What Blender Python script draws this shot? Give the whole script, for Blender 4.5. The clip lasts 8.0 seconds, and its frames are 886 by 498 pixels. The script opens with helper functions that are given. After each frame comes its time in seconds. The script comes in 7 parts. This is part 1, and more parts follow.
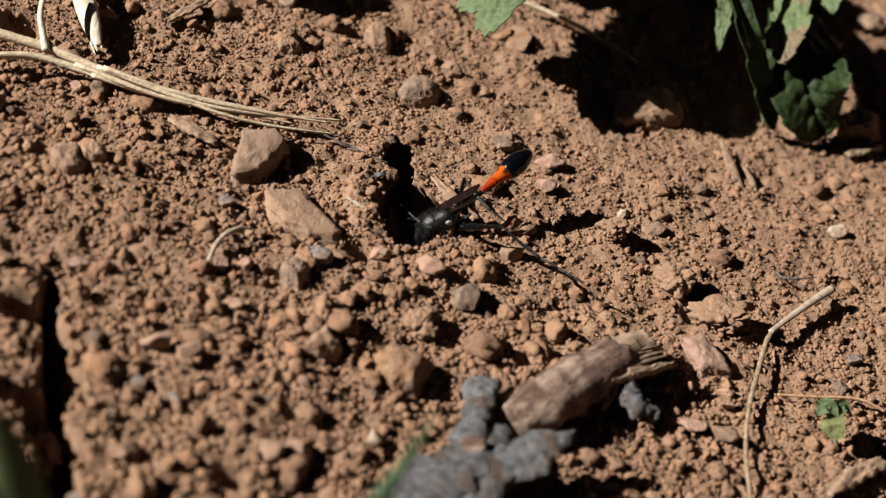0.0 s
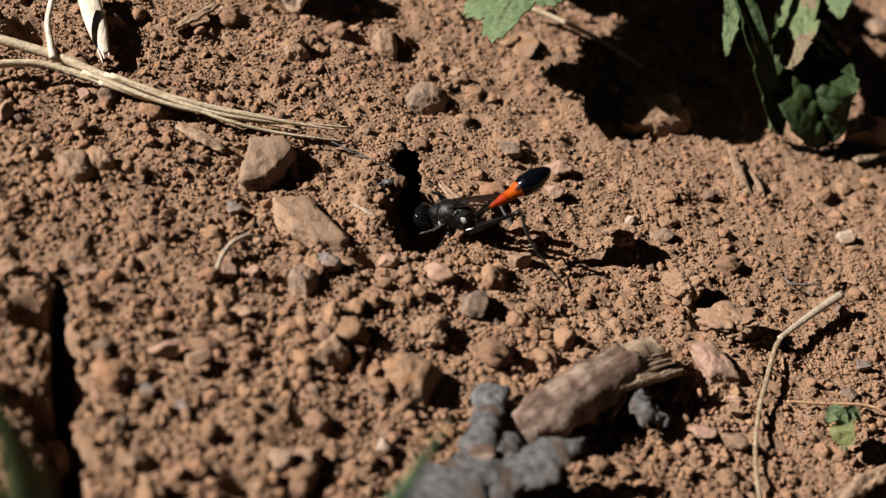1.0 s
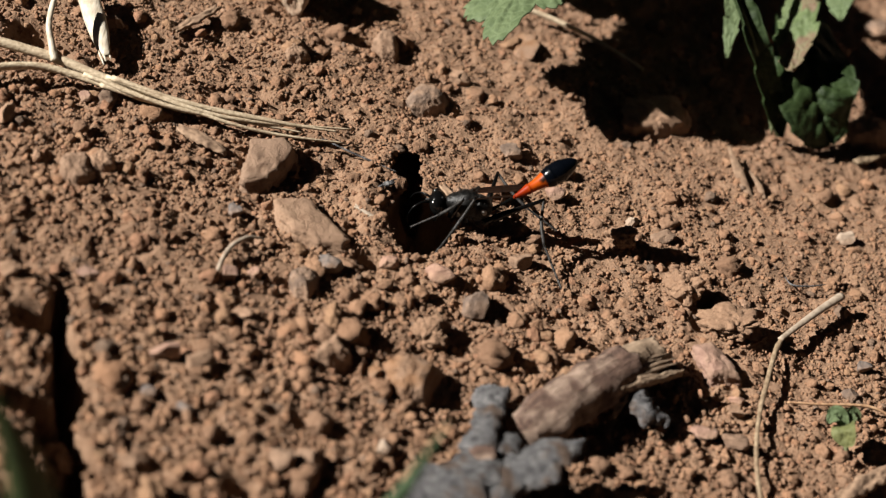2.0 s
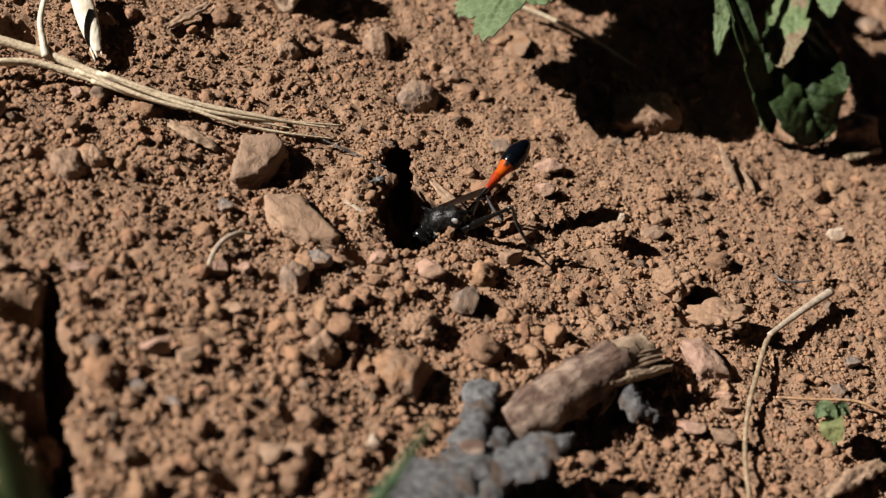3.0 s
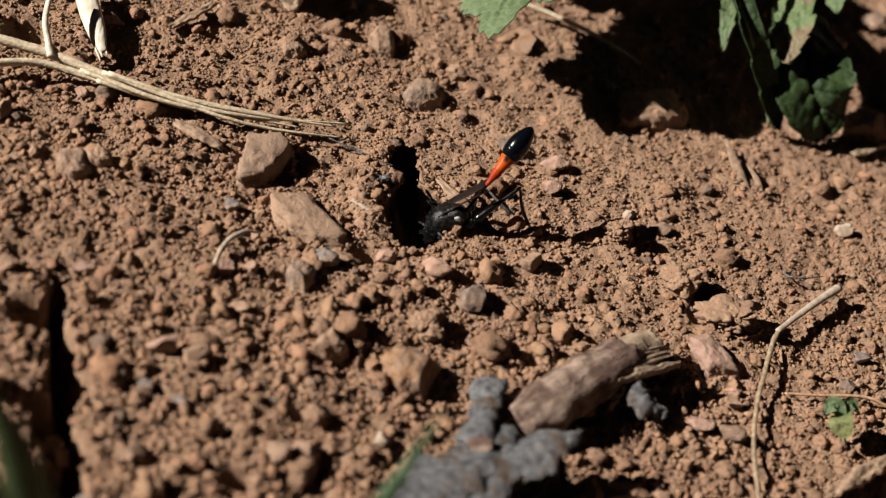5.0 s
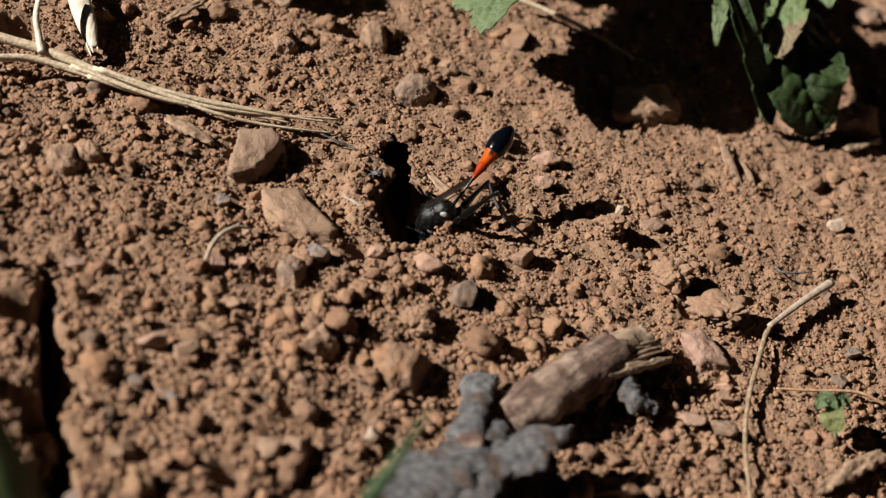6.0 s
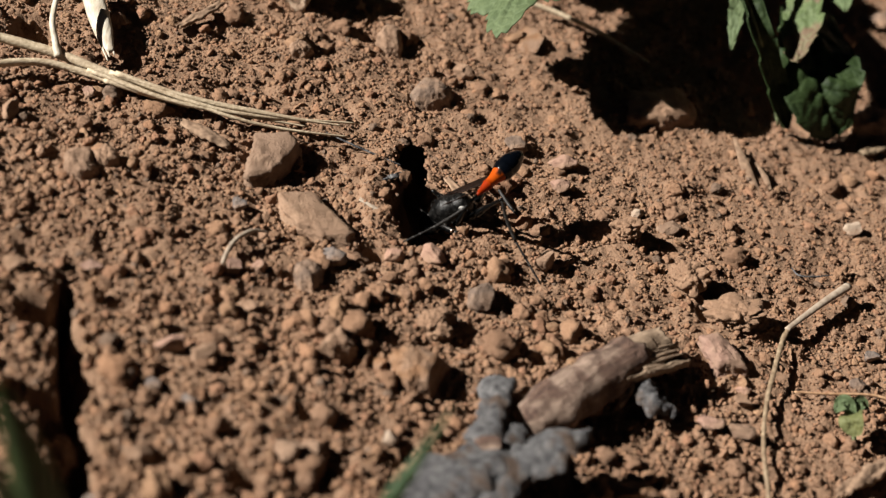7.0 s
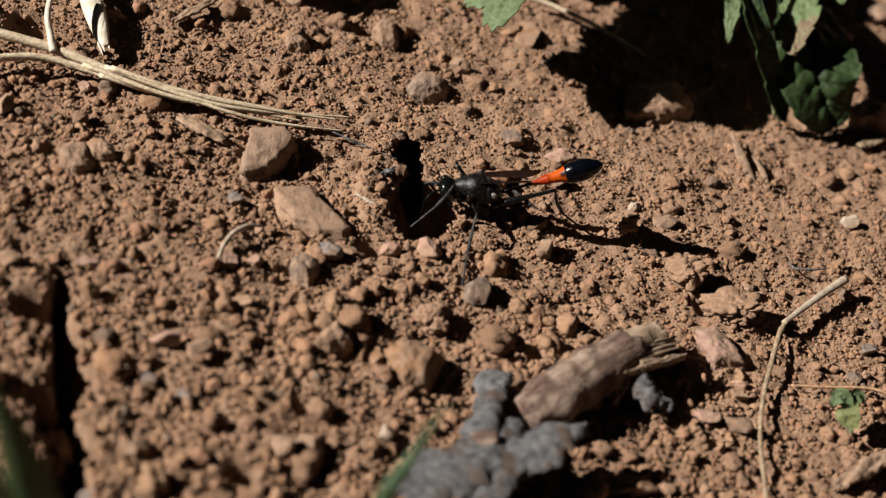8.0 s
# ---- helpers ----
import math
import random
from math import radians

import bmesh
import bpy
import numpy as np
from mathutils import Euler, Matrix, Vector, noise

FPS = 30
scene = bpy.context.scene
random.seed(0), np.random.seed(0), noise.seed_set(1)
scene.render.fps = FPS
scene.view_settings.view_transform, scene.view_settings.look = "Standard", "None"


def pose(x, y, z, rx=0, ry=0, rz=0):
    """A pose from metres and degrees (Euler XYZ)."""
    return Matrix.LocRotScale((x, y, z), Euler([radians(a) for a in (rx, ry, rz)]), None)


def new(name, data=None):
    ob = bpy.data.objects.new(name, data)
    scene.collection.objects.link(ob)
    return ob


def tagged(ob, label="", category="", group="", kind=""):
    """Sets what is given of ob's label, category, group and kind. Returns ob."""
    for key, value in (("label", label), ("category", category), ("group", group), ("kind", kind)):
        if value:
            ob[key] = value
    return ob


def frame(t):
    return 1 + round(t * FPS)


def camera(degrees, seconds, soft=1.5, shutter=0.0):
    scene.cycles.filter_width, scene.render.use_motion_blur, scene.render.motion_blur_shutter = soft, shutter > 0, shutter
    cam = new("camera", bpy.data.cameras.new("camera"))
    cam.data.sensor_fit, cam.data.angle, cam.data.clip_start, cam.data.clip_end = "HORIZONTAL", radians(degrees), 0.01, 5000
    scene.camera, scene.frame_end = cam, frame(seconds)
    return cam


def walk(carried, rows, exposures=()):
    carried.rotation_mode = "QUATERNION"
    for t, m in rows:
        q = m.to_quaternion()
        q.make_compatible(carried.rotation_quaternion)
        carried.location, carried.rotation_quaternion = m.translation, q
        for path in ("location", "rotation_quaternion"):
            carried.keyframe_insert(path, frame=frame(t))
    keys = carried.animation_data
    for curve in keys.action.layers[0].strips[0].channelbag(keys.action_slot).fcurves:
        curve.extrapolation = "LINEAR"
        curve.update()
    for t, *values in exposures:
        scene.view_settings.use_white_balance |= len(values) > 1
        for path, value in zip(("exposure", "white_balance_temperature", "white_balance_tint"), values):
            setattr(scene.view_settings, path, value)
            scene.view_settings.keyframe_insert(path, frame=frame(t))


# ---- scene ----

# ---- camera ----
MM = 0.001
cam = camera(30.0, 8.0, soft=1.22)
cam.data.dof.use_dof = True
cam.data.dof.focus_distance = 0.204
cam.data.dof.aperture_fstop = 21.0
walk(cam, [
    (0.0, pose(-0.00000, -0.14442, 0.13094, 47.778, -0.348, -0.111)),
    (0.5, pose(-0.00053, -0.14390, 0.13090, 47.809, -0.353, -0.149)),
    (1.0, pose(-0.00060, -0.14394, 0.13098, 47.917, -0.195, -0.110)),
    (1.5, pose(-0.00049, -0.14409, 0.13104, 48.040, -0.083, -0.058)),
    (2.8, pose(-0.00003, -0.14495, 0.13058, 48.080, -0.110, -0.217)),
    (3.0, pose(0.00037, -0.14508, 0.13098, 48.042, -0.146, -0.187)),
    (3.5, pose(-0.00002, -0.14492, 0.13048, 48.001, -0.003, -0.003)),
    (4.0, pose(0.00033, -0.14489, 0.13009, 47.970, 0.236, -0.069)),
    (5.5, pose(0.00043, -0.14523, 0.13037, 48.182, 0.261, -0.270)),
    (6.0, pose(0.00124, -0.14502, 0.13026, 47.952, 0.280, -0.312)),
    (6.5, pose(0.00027, -0.14493, 0.13007, 48.083, 0.170, -0.059)),
    (7.0, pose(0.00035, -0.14526, 0.12948, 48.297, 0.555, -0.133)),
    (7.5, pose(0.00038, -0.14523, 0.12939, 48.298, 0.623, -0.168)),
    (8.0, pose(0.00075, -0.14501, 0.12947, 48.046, 0.652, -0.234)),
], exposures=[(0.0, 1.53), (1.5, 1.50), (3.5, 1.49), (5.5, 1.45), (8.0, 1.42)])


# ---- light ----
SUN_EL, SUN_HEAD = 46.0, 6.0  # elevation, and the heading in which the light travels (degrees from +x)


def daylight():
    world = bpy.data.worlds.new("daylight")
    world.use_nodes = True
    scene.world = world
    nt = world.node_tree
    sky = nt.nodes.new("ShaderNodeTexSky")
    sky.sky_type = "NISHITA"
    sky.sun_disc = False
    sky.sun_elevation = radians(SUN_EL)
    back = (-math.cos(radians(SUN_HEAD)), -math.sin(radians(SUN_HEAD)))
    sky.sun_rotation = math.atan2(back[0], back[1])
    bg = nt.nodes["Background"]
    bg.inputs[1].default_value = 0.0010
    nt.links.new(sky.outputs[0], bg.inputs[0])
    lamp = bpy.data.lights.new("sun", "SUN")
    lamp.energy, lamp.angle, lamp.color = 5.0, radians(0.53), (1.0, 0.95, 0.88)
    ob = new("sun", lamp)
    way = Vector((-back[0] * math.cos(radians(SUN_EL)), -back[1] * math.cos(radians(SUN_EL)), -math.sin(radians(SUN_EL))))
    ob.matrix_world = Matrix.Translation(-way * 3) @ way.to_track_quat("-Z", "Y").to_matrix().to_4x4()


daylight()


# ---- materials ----
def material(name, rough=0.9, metal=0.0, spec=0.3):
    m = bpy.data.materials.new(name)
    m.use_nodes = True
    nt = m.node_tree
    b = nt.nodes["Principled BSDF"]
    b.inputs["Roughness"].default_value = rough
    b.inputs["Metallic"].default_value = metal
    b.inputs["Specular IOR Level"].default_value = spec
    return m, nt, b


def noise_node(nt, scale, detail=5.0, rough=0.6, coords="Object"):
    tc = nt.nodes.new("ShaderNodeTexCoord")
    n = nt.nodes.new("ShaderNodeTexNoise")
    n.inputs["Scale"].default_value, n.inputs["Detail"].default_value, n.inputs["Roughness"].default_value = scale, detail, rough
    nt.links.new(tc.outputs[coords], n.inputs["Vector"])
    return n


def ramp(nt, source, stops, constant=False):
    r = nt.nodes.new("ShaderNodeValToRGB")
    r.color_ramp.interpolation = "CONSTANT" if constant else "LINEAR"
    e = r.color_ramp.elements
    e[0].position, e[0].color = stops[0][0], (*stops[0][1], 1)
    e[1].position, e[1].color = stops[-1][0], (*stops[-1][1], 1)
    for p, c in stops[1:-1]:
        k = e.new(p)
        k.color = (*c, 1)
    nt.links.new(source, r.inputs[0])
    return r.outputs[0]


def mix(nt, a, b, fac, how="MIX"):
    m = nt.nodes.new("ShaderNodeMix")
    m.data_type, m.blend_type = "RGBA", how
    for socket, value in ((m.inputs[0], fac), (m.inputs[6], a), (m.inputs[7], b)):
        if isinstance(value, (int, float)):
            socket.default_value = value
        elif isinstance(value, tuple):
            socket.default_value = (*value, 1)
        else:
            nt.links.new(value, socket)
    return m.outputs[2]


def relief(nt, b, sources, distance):
    """Bumps in a chain: (height socket, strength)."""
    last = None
    for s, strength in sources:
        k = nt.nodes.new("ShaderNodeBump")
        k.inputs["Strength"].default_value, k.inputs["Distance"].default_value = strength, distance
        nt.links.new(s, k.inputs["Height"])
        if last:
            nt.links.new(last, k.inputs["Normal"])
        last = k.outputs[0]
    nt.links.new(last, b.inputs["Normal"])


SOIL_A, SOIL_B, SOIL_C = (0.172, 0.105, 0.068), (0.224, 0.146, 0.098), (0.245, 0.169, 0.118)


def soil(name, island):
    m, nt, b = material(name, 0.95, spec=0.15)
    fine, broad = noise_node(nt, 2600, 6), noise_node(nt, 130, 4)
    col = ramp(nt, fine.outputs[0], [(0.25, SOIL_A), (0.55, SOIL_B), (0.8, SOIL_C)])
    col = mix(nt, col, ramp(nt, broad.outputs[0], [(0.3, (0.86, 0.81, 0.77)), (0.7, (1.08, 1.03, 0.98))]), 1.0, "MULTIPLY")
    if island:
        geo = nt.nodes.new("ShaderNodeNewGeometry")
        tint = ramp(nt, geo.outputs["Random Per Island"], [(0.0, (0.78, 0.74, 0.72)), (0.14, (0.98, 0.92, 0.88)), (0.34, (1.04, 0.98, 0.92)),
                    (0.50, (1.06, 0.95, 0.87)), (0.62, (0.90, 0.88, 0.88)), (0.74, (1.03, 0.91, 0.87)), (0.84, (1.03, 1.0, 0.93)), (0.92, (0.62, 0.68, 0.76)), (0.957, (1.18, 1.2, 1.25)), (0.965, (1.0, 0.95, 0.9))], True)
        col = mix(nt, col, tint, 1.0, "MULTIPLY")
    nt.links.new(col, b.inputs["Base Color"])
    grit = noise_node(nt, 6500, 4)
    clots = noise_node(nt, 1500, 6, 0.7)
    relief(nt, b, [(clots.outputs[0], 0.35), (fine.outputs[0], 0.65), (grit.outputs[0], 0.6)], 0.0004)
    return m


def stone(name, dark, light, rough=0.85, scale=700):
    m, nt, b = material(name, rough, spec=0.25)
    info = nt.nodes.new("ShaderNodeObjectInfo")
    n, grit, dust = noise_node(nt, scale, 6), noise_node(nt, 5000, 4), noise_node(nt, 330, 5)
    col = ramp(nt, n.outputs[0], [(0.3, dark), (0.7, light)])
    cover = nt.nodes.new("ShaderNodeMapRange")
    cover.inputs[1].default_value, cover.inputs[2].default_value, cover.inputs[4].default_value = 0.42, 0.60, 0.8
    nt.links.new(dust.outputs[0], cover.inputs[0])
    col = mix(nt, col, SOIL_B, cover.outputs[0])
    col = mix(nt, col, ramp(nt, info.outputs["Random"], [(0.0, (0.82, 0.82, 0.84)), (1.0, (1.15, 1.1, 1.05))]), 1.0, "MULTIPLY")
    nt.links.new(col, b.inputs["Base Color"])
    relief(nt, b, [(n.outputs[0], 0.7), (grit.outputs[0], 0.6)], 0.0004)
    return m


def fibre(name, dark, light, stretch=(300, 300, 4000), rough=0.6, bump=0.5):
    """Streaks along the local z of a tube's own coordinates."""
    m, nt, b = material(name, rough, spec=0.3)
    tc, mp, n = nt.nodes.new("ShaderNodeTexCoord"), nt.nodes.new("ShaderNodeMapping"), nt.nodes.new("ShaderNodeTexNoise")
    mp.inputs["Scale"].default_value = stretch
    n.inputs["Scale"].default_value, n.inputs["Detail"].default_value = 1.0, 6.0
    nt.links.new(tc.outputs["Object"], mp.inputs[0])
    nt.links.new(mp.outputs[0], n.inputs["Vector"])
    blot = noise_node(nt, 260, 4)
    col = ramp(nt, n.outputs[0], [(0.3, dark), (0.68, light)])
    col = mix(nt, col, ramp(nt, blot.outputs[0], [(0.3, (0.72, 0.66, 0.6)), (0.6, (1.05, 1.04, 1.0))]), 1.0, "MULTIPLY")
    nt.links.new(col, b.inputs["Base Color"])
    relief(nt, b, [(n.outputs[0], bump)], 0.0002)
    return m


def leafy(name, dark, light, dead=0.0):
    m, nt, b = material(name, 0.65, spec=0.22)
    n, f = noise_node(nt, 220, 5), noise_node(nt, 1500, 4)
    col = ramp(nt, n.outputs[0], [(0.3, dark), (0.7, light)])
    col = mix(nt, col, ramp(nt, f.outputs[0], [(0.3, (0.8, 0.82, 0.8)), (0.7, (1.15, 1.12, 1.1))]), 1.0, "MULTIPLY")
    if dead:
        spots = noise_node(nt, 95, 3)
        w = nt.nodes.new("ShaderNodeMapRange")
        w.inputs[1].default_value, w.inputs[2].default_value = 1 - dead - 0.03, 1 - dead + 0.03
        nt.links.new(spots.outputs[0], w.inputs[0])
        col = mix(nt, col, (0.115, 0.080, 0.051), w.outputs[0])
    vor = nt.nodes.new("ShaderNodeTexVoronoi")
    vor.feature, vor.inputs["Scale"].default_value = "DISTANCE_TO_EDGE", 560
    tc = nt.nodes.new("ShaderNodeTexCoord")
    nt.links.new(tc.outputs["Object"], vor.inputs["Vector"])
    net = nt.nodes.new("ShaderNodeMapRange")
    net.inputs[1].default_value, net.inputs[2].default_value, net.inputs[3].default_value, net.inputs[4].default_value = 0.0, 0.16, 0.26, 0.0
    nt.links.new(vor.outputs[0], net.inputs[0])
    col = mix(nt, col, tuple(min(1.0, c * 1.5 + 0.012) for c in light), net.outputs[0])
    nt.links.new(col, b.inputs["Base Color"])
    relief(nt, b, [(vor.outputs[0], 0.8), (n.outputs[0], 0.6), (f.outputs[0], 0.5)], 0.0003)
    thin = nt.nodes.new("ShaderNodeBsdfTranslucent")
    nt.links.new(col, thin.inputs[0])
    both = nt.nodes.new("ShaderNodeMixShader")
    both.inputs[0].default_value = 0.22
    nt.links.new(b.outputs[0], both.inputs[1])
    nt.links.new(thin.outputs[0], both.inputs[2])
    nt.links.new(both.outputs[0], nt.nodes["Material Output"].inputs[0])
    return m


def chitin(name, colour, rough, bump=0.0, metal=0.0, coat=0.0, hair=None, gloss=0.11):
    m, nt, b = material(name, rough, metal, gloss)
    n = noise_node(nt, 4500, 4)
    lo, hi = tuple(c * 0.7 for c in colour), tuple(min(1, c * 1.25) for c in colour)
    col = ramp(nt, n.outputs[0], [(0.3, lo), (0.7, hi)])
    if hair:
        h = noise_node(nt, 1900, 6, 0.7)
        col = mix(nt, col, ramp(nt, h.outputs[0], [(0.5, colour), (0.75, hair)]), 0.6)
    nt.links.new(col, b.inputs["Base Color"])
    b.inputs["Coat Weight"].default_value = coat
    b.inputs["Coat Roughness"].default_value = 0.12
    if bump:
        relief(nt, b, [(n.outputs[0], bump)], 0.00008)
    return m


M_GROUND, M_CRUMB = soil("soil", False), soil("soil_crumb", True)
STONES = {
    "tan": stone("stone_tan", (0.140, 0.084, 0.053), (0.236, 0.160, 0.108)),
    "orange": stone("stone_orange", (0.165, 0.082, 0.038), (0.245, 0.146, 0.084)),
    "grey": stone("stone_grey", (0.070, 0.060, 0.056), (0.150, 0.134, 0.126)),
    "dark": stone("stone_dark", (0.090, 0.062, 0.047), (0.180, 0.133, 0.101)),
    "pale": stone("stone_pale", (0.252, 0.192, 0.139), (0.372, 0.303, 0.233)),
    "pink": stone("stone_pink", (0.180, 0.105, 0.076), (0.276, 0.179, 0.139)),
}
STONES["earth"] = M_GROUND
M_STRAW = fibre("straw", (0.26, 0.205, 0.14), (0.47, 0.395, 0.295), (2500, 2500, 2500), 0.55)
M_HUSK = fibre("husk", (0.33, 0.29, 0.225), (0.47, 0.435, 0.375), (2500, 500, 2500), 0.5)
M_WOOD = fibre("weathered_wood", (0.10, 0.070, 0.048), (0.235, 0.170, 0.120), (350, 1400, 1400), 0.85, 0.9)


def rind_material():
    m, nt, b = material("twig_rind", 0.85, spec=0.2)
    tc, mp, n = nt.nodes.new("ShaderNodeTexCoord"), nt.nodes.new("ShaderNodeMapping"), nt.nodes.new("ShaderNodeTexNoise")
    mp.inputs["Scale"].default_value = (350, 1500, 1500)
    n.inputs["Scale"].default_value, n.inputs["Detail"].default_value = 1.0, 6.0
    nt.links.new(tc.outputs["Object"], mp.inputs[0])
    nt.links.new(mp.outputs[0], n.inputs["Vector"])
    blot, grit = noise_node(nt, 330, 5, 0.6), noise_node(nt, 3000, 5, 0.7)
    dark = ramp(nt, n.outputs[0], [(0.3, (0.040, 0.024, 0.018)), (0.7, (0.115, 0.070, 0.052))])
    pale = ramp(nt, n.outputs[0], [(0.3, (0.14, 0.098, 0.074)), (0.7, (0.25, 0.180, 0.138))])
    w = nt.nodes.new("ShaderNodeMapRange")
    w.inputs[1].default_value, w.inputs[2].default_value = 0.46, 0.60
    nt.links.new(blot.outputs[0], w.inputs[0])
    nt.links.new(mix(nt, dark, pale, w.outputs[0]), b.inputs["Base Color"])
    relief(nt, b, [(blot.outputs[0], 0.8), (n.outputs[0], 0.9), (grit.outputs[0], 0.6)], 0.0006)
    return m


M_RIND = rind_material()


def bark_material():
    m, nt, b = material("grey_bark", 0.9, spec=0.15)
    n, blot, grit = noise_node(nt, 1000, 6, 0.7), noise_node(nt, 230, 5, 0.65), noise_node(nt, 3500, 5, 0.7)
    col = ramp(nt, n.outputs[0], [(0.33, (0.035, 0.034, 0.037)), (0.51, (0.12, 0.117, 0.12)), (0.68, (0.235, 0.227, 0.223))])
    brown = ramp(nt, grit.outputs[0], [(0.3, (0.045, 0.027, 0.018)), (0.7, (0.15, 0.095, 0.062))])
    w = nt.nodes.new("ShaderNodeMapRange")
    w.inputs[1].default_value, w.inputs[2].default_value, w.inputs[4].default_value = 0.57, 0.66, 0.8
    nt.links.new(blot.outputs[0], w.inputs[0])
    nt.links.new(mix(nt, col, brown, w.outputs[0]), b.inputs["Base Color"])
    relief(nt, b, [(n.outputs[0], 1.0), (grit.outputs[0], 0.9)], 0.0007)
    return m


M_BARK = bark_material()
M_STEM = fibre("dry_stem", (0.10, 0.068, 0.042), (0.235, 0.180, 0.122), (1500, 1500, 1500), 0.7)
M_ROOT = fibre("rootlet", (0.26, 0.15, 0.085), (0.40, 0.26, 0.16), (1500, 1500, 1500), 0.7)
M_FLAKE = fibre("rotten_wood", (0.10, 0.063, 0.042), (0.23, 0.155, 0.105), (1200, 1200, 1200), 0.85, 0.8)
M_SEED = leafy("seed_leaf", (0.062, 0.074, 0.026), (0.11, 0.116, 0.046))
M_PALE = fibre("pale_root", (0.204, 0.162, 0.126), (0.312, 0.264, 0.216), (1500, 1500, 1500), 0.7)
M_LEAF = leafy("leaf_green", (0.050, 0.074, 0.032), (0.092, 0.122, 0.060))
M_LEAF_OLD = leafy("leaf_old", (0.048, 0.072, 0.026), (0.088, 0.118, 0.052), 0.52)
# Far darker copy of the leaf green: dim light is put into the colour.
M_LEAF_SHADED = leafy("leaf_shaded", (0.007, 0.016, 0.004), (0.024, 0.042, 0.011))
M_VEIN = leafy("leaf_vein", (0.124, 0.155, 0.074), (0.198, 0.223, 0.124))
M_GRASS = leafy("grass", (0.022, 0.042, 0.018), (0.042, 0.070, 0.032))
M_BLACK = chitin("wasp_black", (0.002, 0.002, 0.002), 0.2, 0.05)
M_MATTE = chitin("wasp_thorax", (0.002, 0.0019, 0.0018), 0.34, 1.0, 0.0, 0.0, (0.042, 0.039, 0.036), 0.2)
M_EYE = chitin("wasp_eye", (0.003, 0.003, 0.003), 0.1, 0.0, 0.0, 0.6)
M_BLUE = chitin("wasp_gaster", (0.0010, 0.0014, 0.0024), 0.18, 0.08, 0.0, 0.0, None, 0.14)
M_HAIR = chitin("wasp_hair", (0.020, 0.019, 0.018), 0.4)


def red_material():
    """Red waist turning orange to the rear, blackish along the back."""
    m, nt, b = material("wasp_red", 0.42, spec=0.1)
    tc, sep, n = nt.nodes.new("ShaderNodeTexCoord"), nt.nodes.new("ShaderNodeSeparateXYZ"), noise_node(nt, 1500, 4)
    nt.links.new(tc.outputs["Object"], sep.inputs[0])
    add = nt.nodes.new("ShaderNodeMath")
    add.operation = "MULTIPLY_ADD"
    add.inputs[1].default_value = 0.0007
    nt.links.new(n.outputs[0], add.inputs[0])
    nt.links.new(sep.outputs[2], add.inputs[2])
    w = nt.nodes.new("ShaderNodeMapRange")
    w.inputs[1].default_value, w.inputs[2].default_value = 0.00105, 0.0013
    nt.links.new(add.outputs[0], w.inputs[0])
    col = ramp(nt, n.outputs[0], [(0.3, (0.12, 0.009, 0.001)), (0.7, (0.22, 0.020, 0.0012))])
    rear = nt.nodes.new("ShaderNodeMapRange")  # the hinder ring is more orange
    rear.inputs[1].default_value, rear.inputs[2].default_value = -0.0016, -0.0026
    nt.links.new(sep.outputs[0], rear.inputs[0])
    col = mix(nt, col, (0.27, 0.042, 0.002), rear.outputs[0])
    nt.links.new(mix(nt, col, (0.012, 0.004, 0.002), w.outputs[0]), b.inputs["Base Color"])
    relief(nt, b, [(n.outputs[0], 0.2)], 0.0001)
    return m


M_RED = red_material()
M_LEG = chitin("wasp_leg", (0.002, 0.002, 0.002), 0.17, 0.12, 0.0, 0.0, None, 0.25)
M_DUSTY = chitin("wasp_shin", (0.016, 0.015, 0.014), 0.42, 0.6, 0.0, 0.0, (0.12, 0.112, 0.105))
M_SILVER = chitin("wasp_silver_hair", (0.29, 0.28, 0.265), 0.4, 0.8)


def wing_material():
    m, nt, b = material("wasp_wing", 0.55, spec=0.04)
    n = noise_node(nt, 900, 4)
    nt.links.new(ramp(nt, n.outputs[0], [(0.3, (0.005, 0.0026, 0.0016)), (0.7, (0.013, 0.006, 0.0033))]), b.inputs["Base Color"])
    clear = nt.nodes.new("ShaderNodeBsdfTransparent")
    clear.inputs[0].default_value = (0.62, 0.38, 0.25, 1)
    both = nt.nodes.new("ShaderNodeMixShader")
    both.inputs[0].default_value = 0.22
    nt.links.new(b.outputs[0], both.inputs[1])
    nt.links.new(clear.outputs[0], both.inputs[2])
    nt.links.new(both.outputs[0], nt.nodes["Material Output"].inputs[0])
    return m


M_WING = wing_material()


# ---- building helpers ----
def mesh_of(name, verts, faces, mat, smooth=True):
    """A mesh from arrays of places (metres) and triangles."""
    me = bpy.data.meshes.new(name)
    verts, faces = np.asarray(verts, np.float32), np.asarray(faces, np.int32)
    me.vertices.add(len(verts))
    me.vertices.foreach_set("co", verts.ravel())
    k = faces.shape[1]
    me.loops.add(faces.size)
    me.loops.foreach_set("vertex_index", faces.ravel())
    me.polygons.add(len(faces))
    me.polygons.foreach_set("loop_start", np.arange(0, faces.size, k, dtype=np.int32))
    me.polygons.foreach_set("use_smooth", np.full(len(faces), smooth))
    me.materials.append(mat)
    me.update(calc_edges=True)
    return me


def part(name, mesh, parent, label="", at=None):
    ob = new(name, mesh)
    ob.parent = parent
    if at is not None:
        ob.matrix_basis = at
    return tagged(ob, label) if label else ob


def thing(name, mesh, label, category, group="", at=None):
    ob = new(name, mesh)
    if at is not None:
        ob.matrix_basis = at
    return tagged(ob, label, category, group)


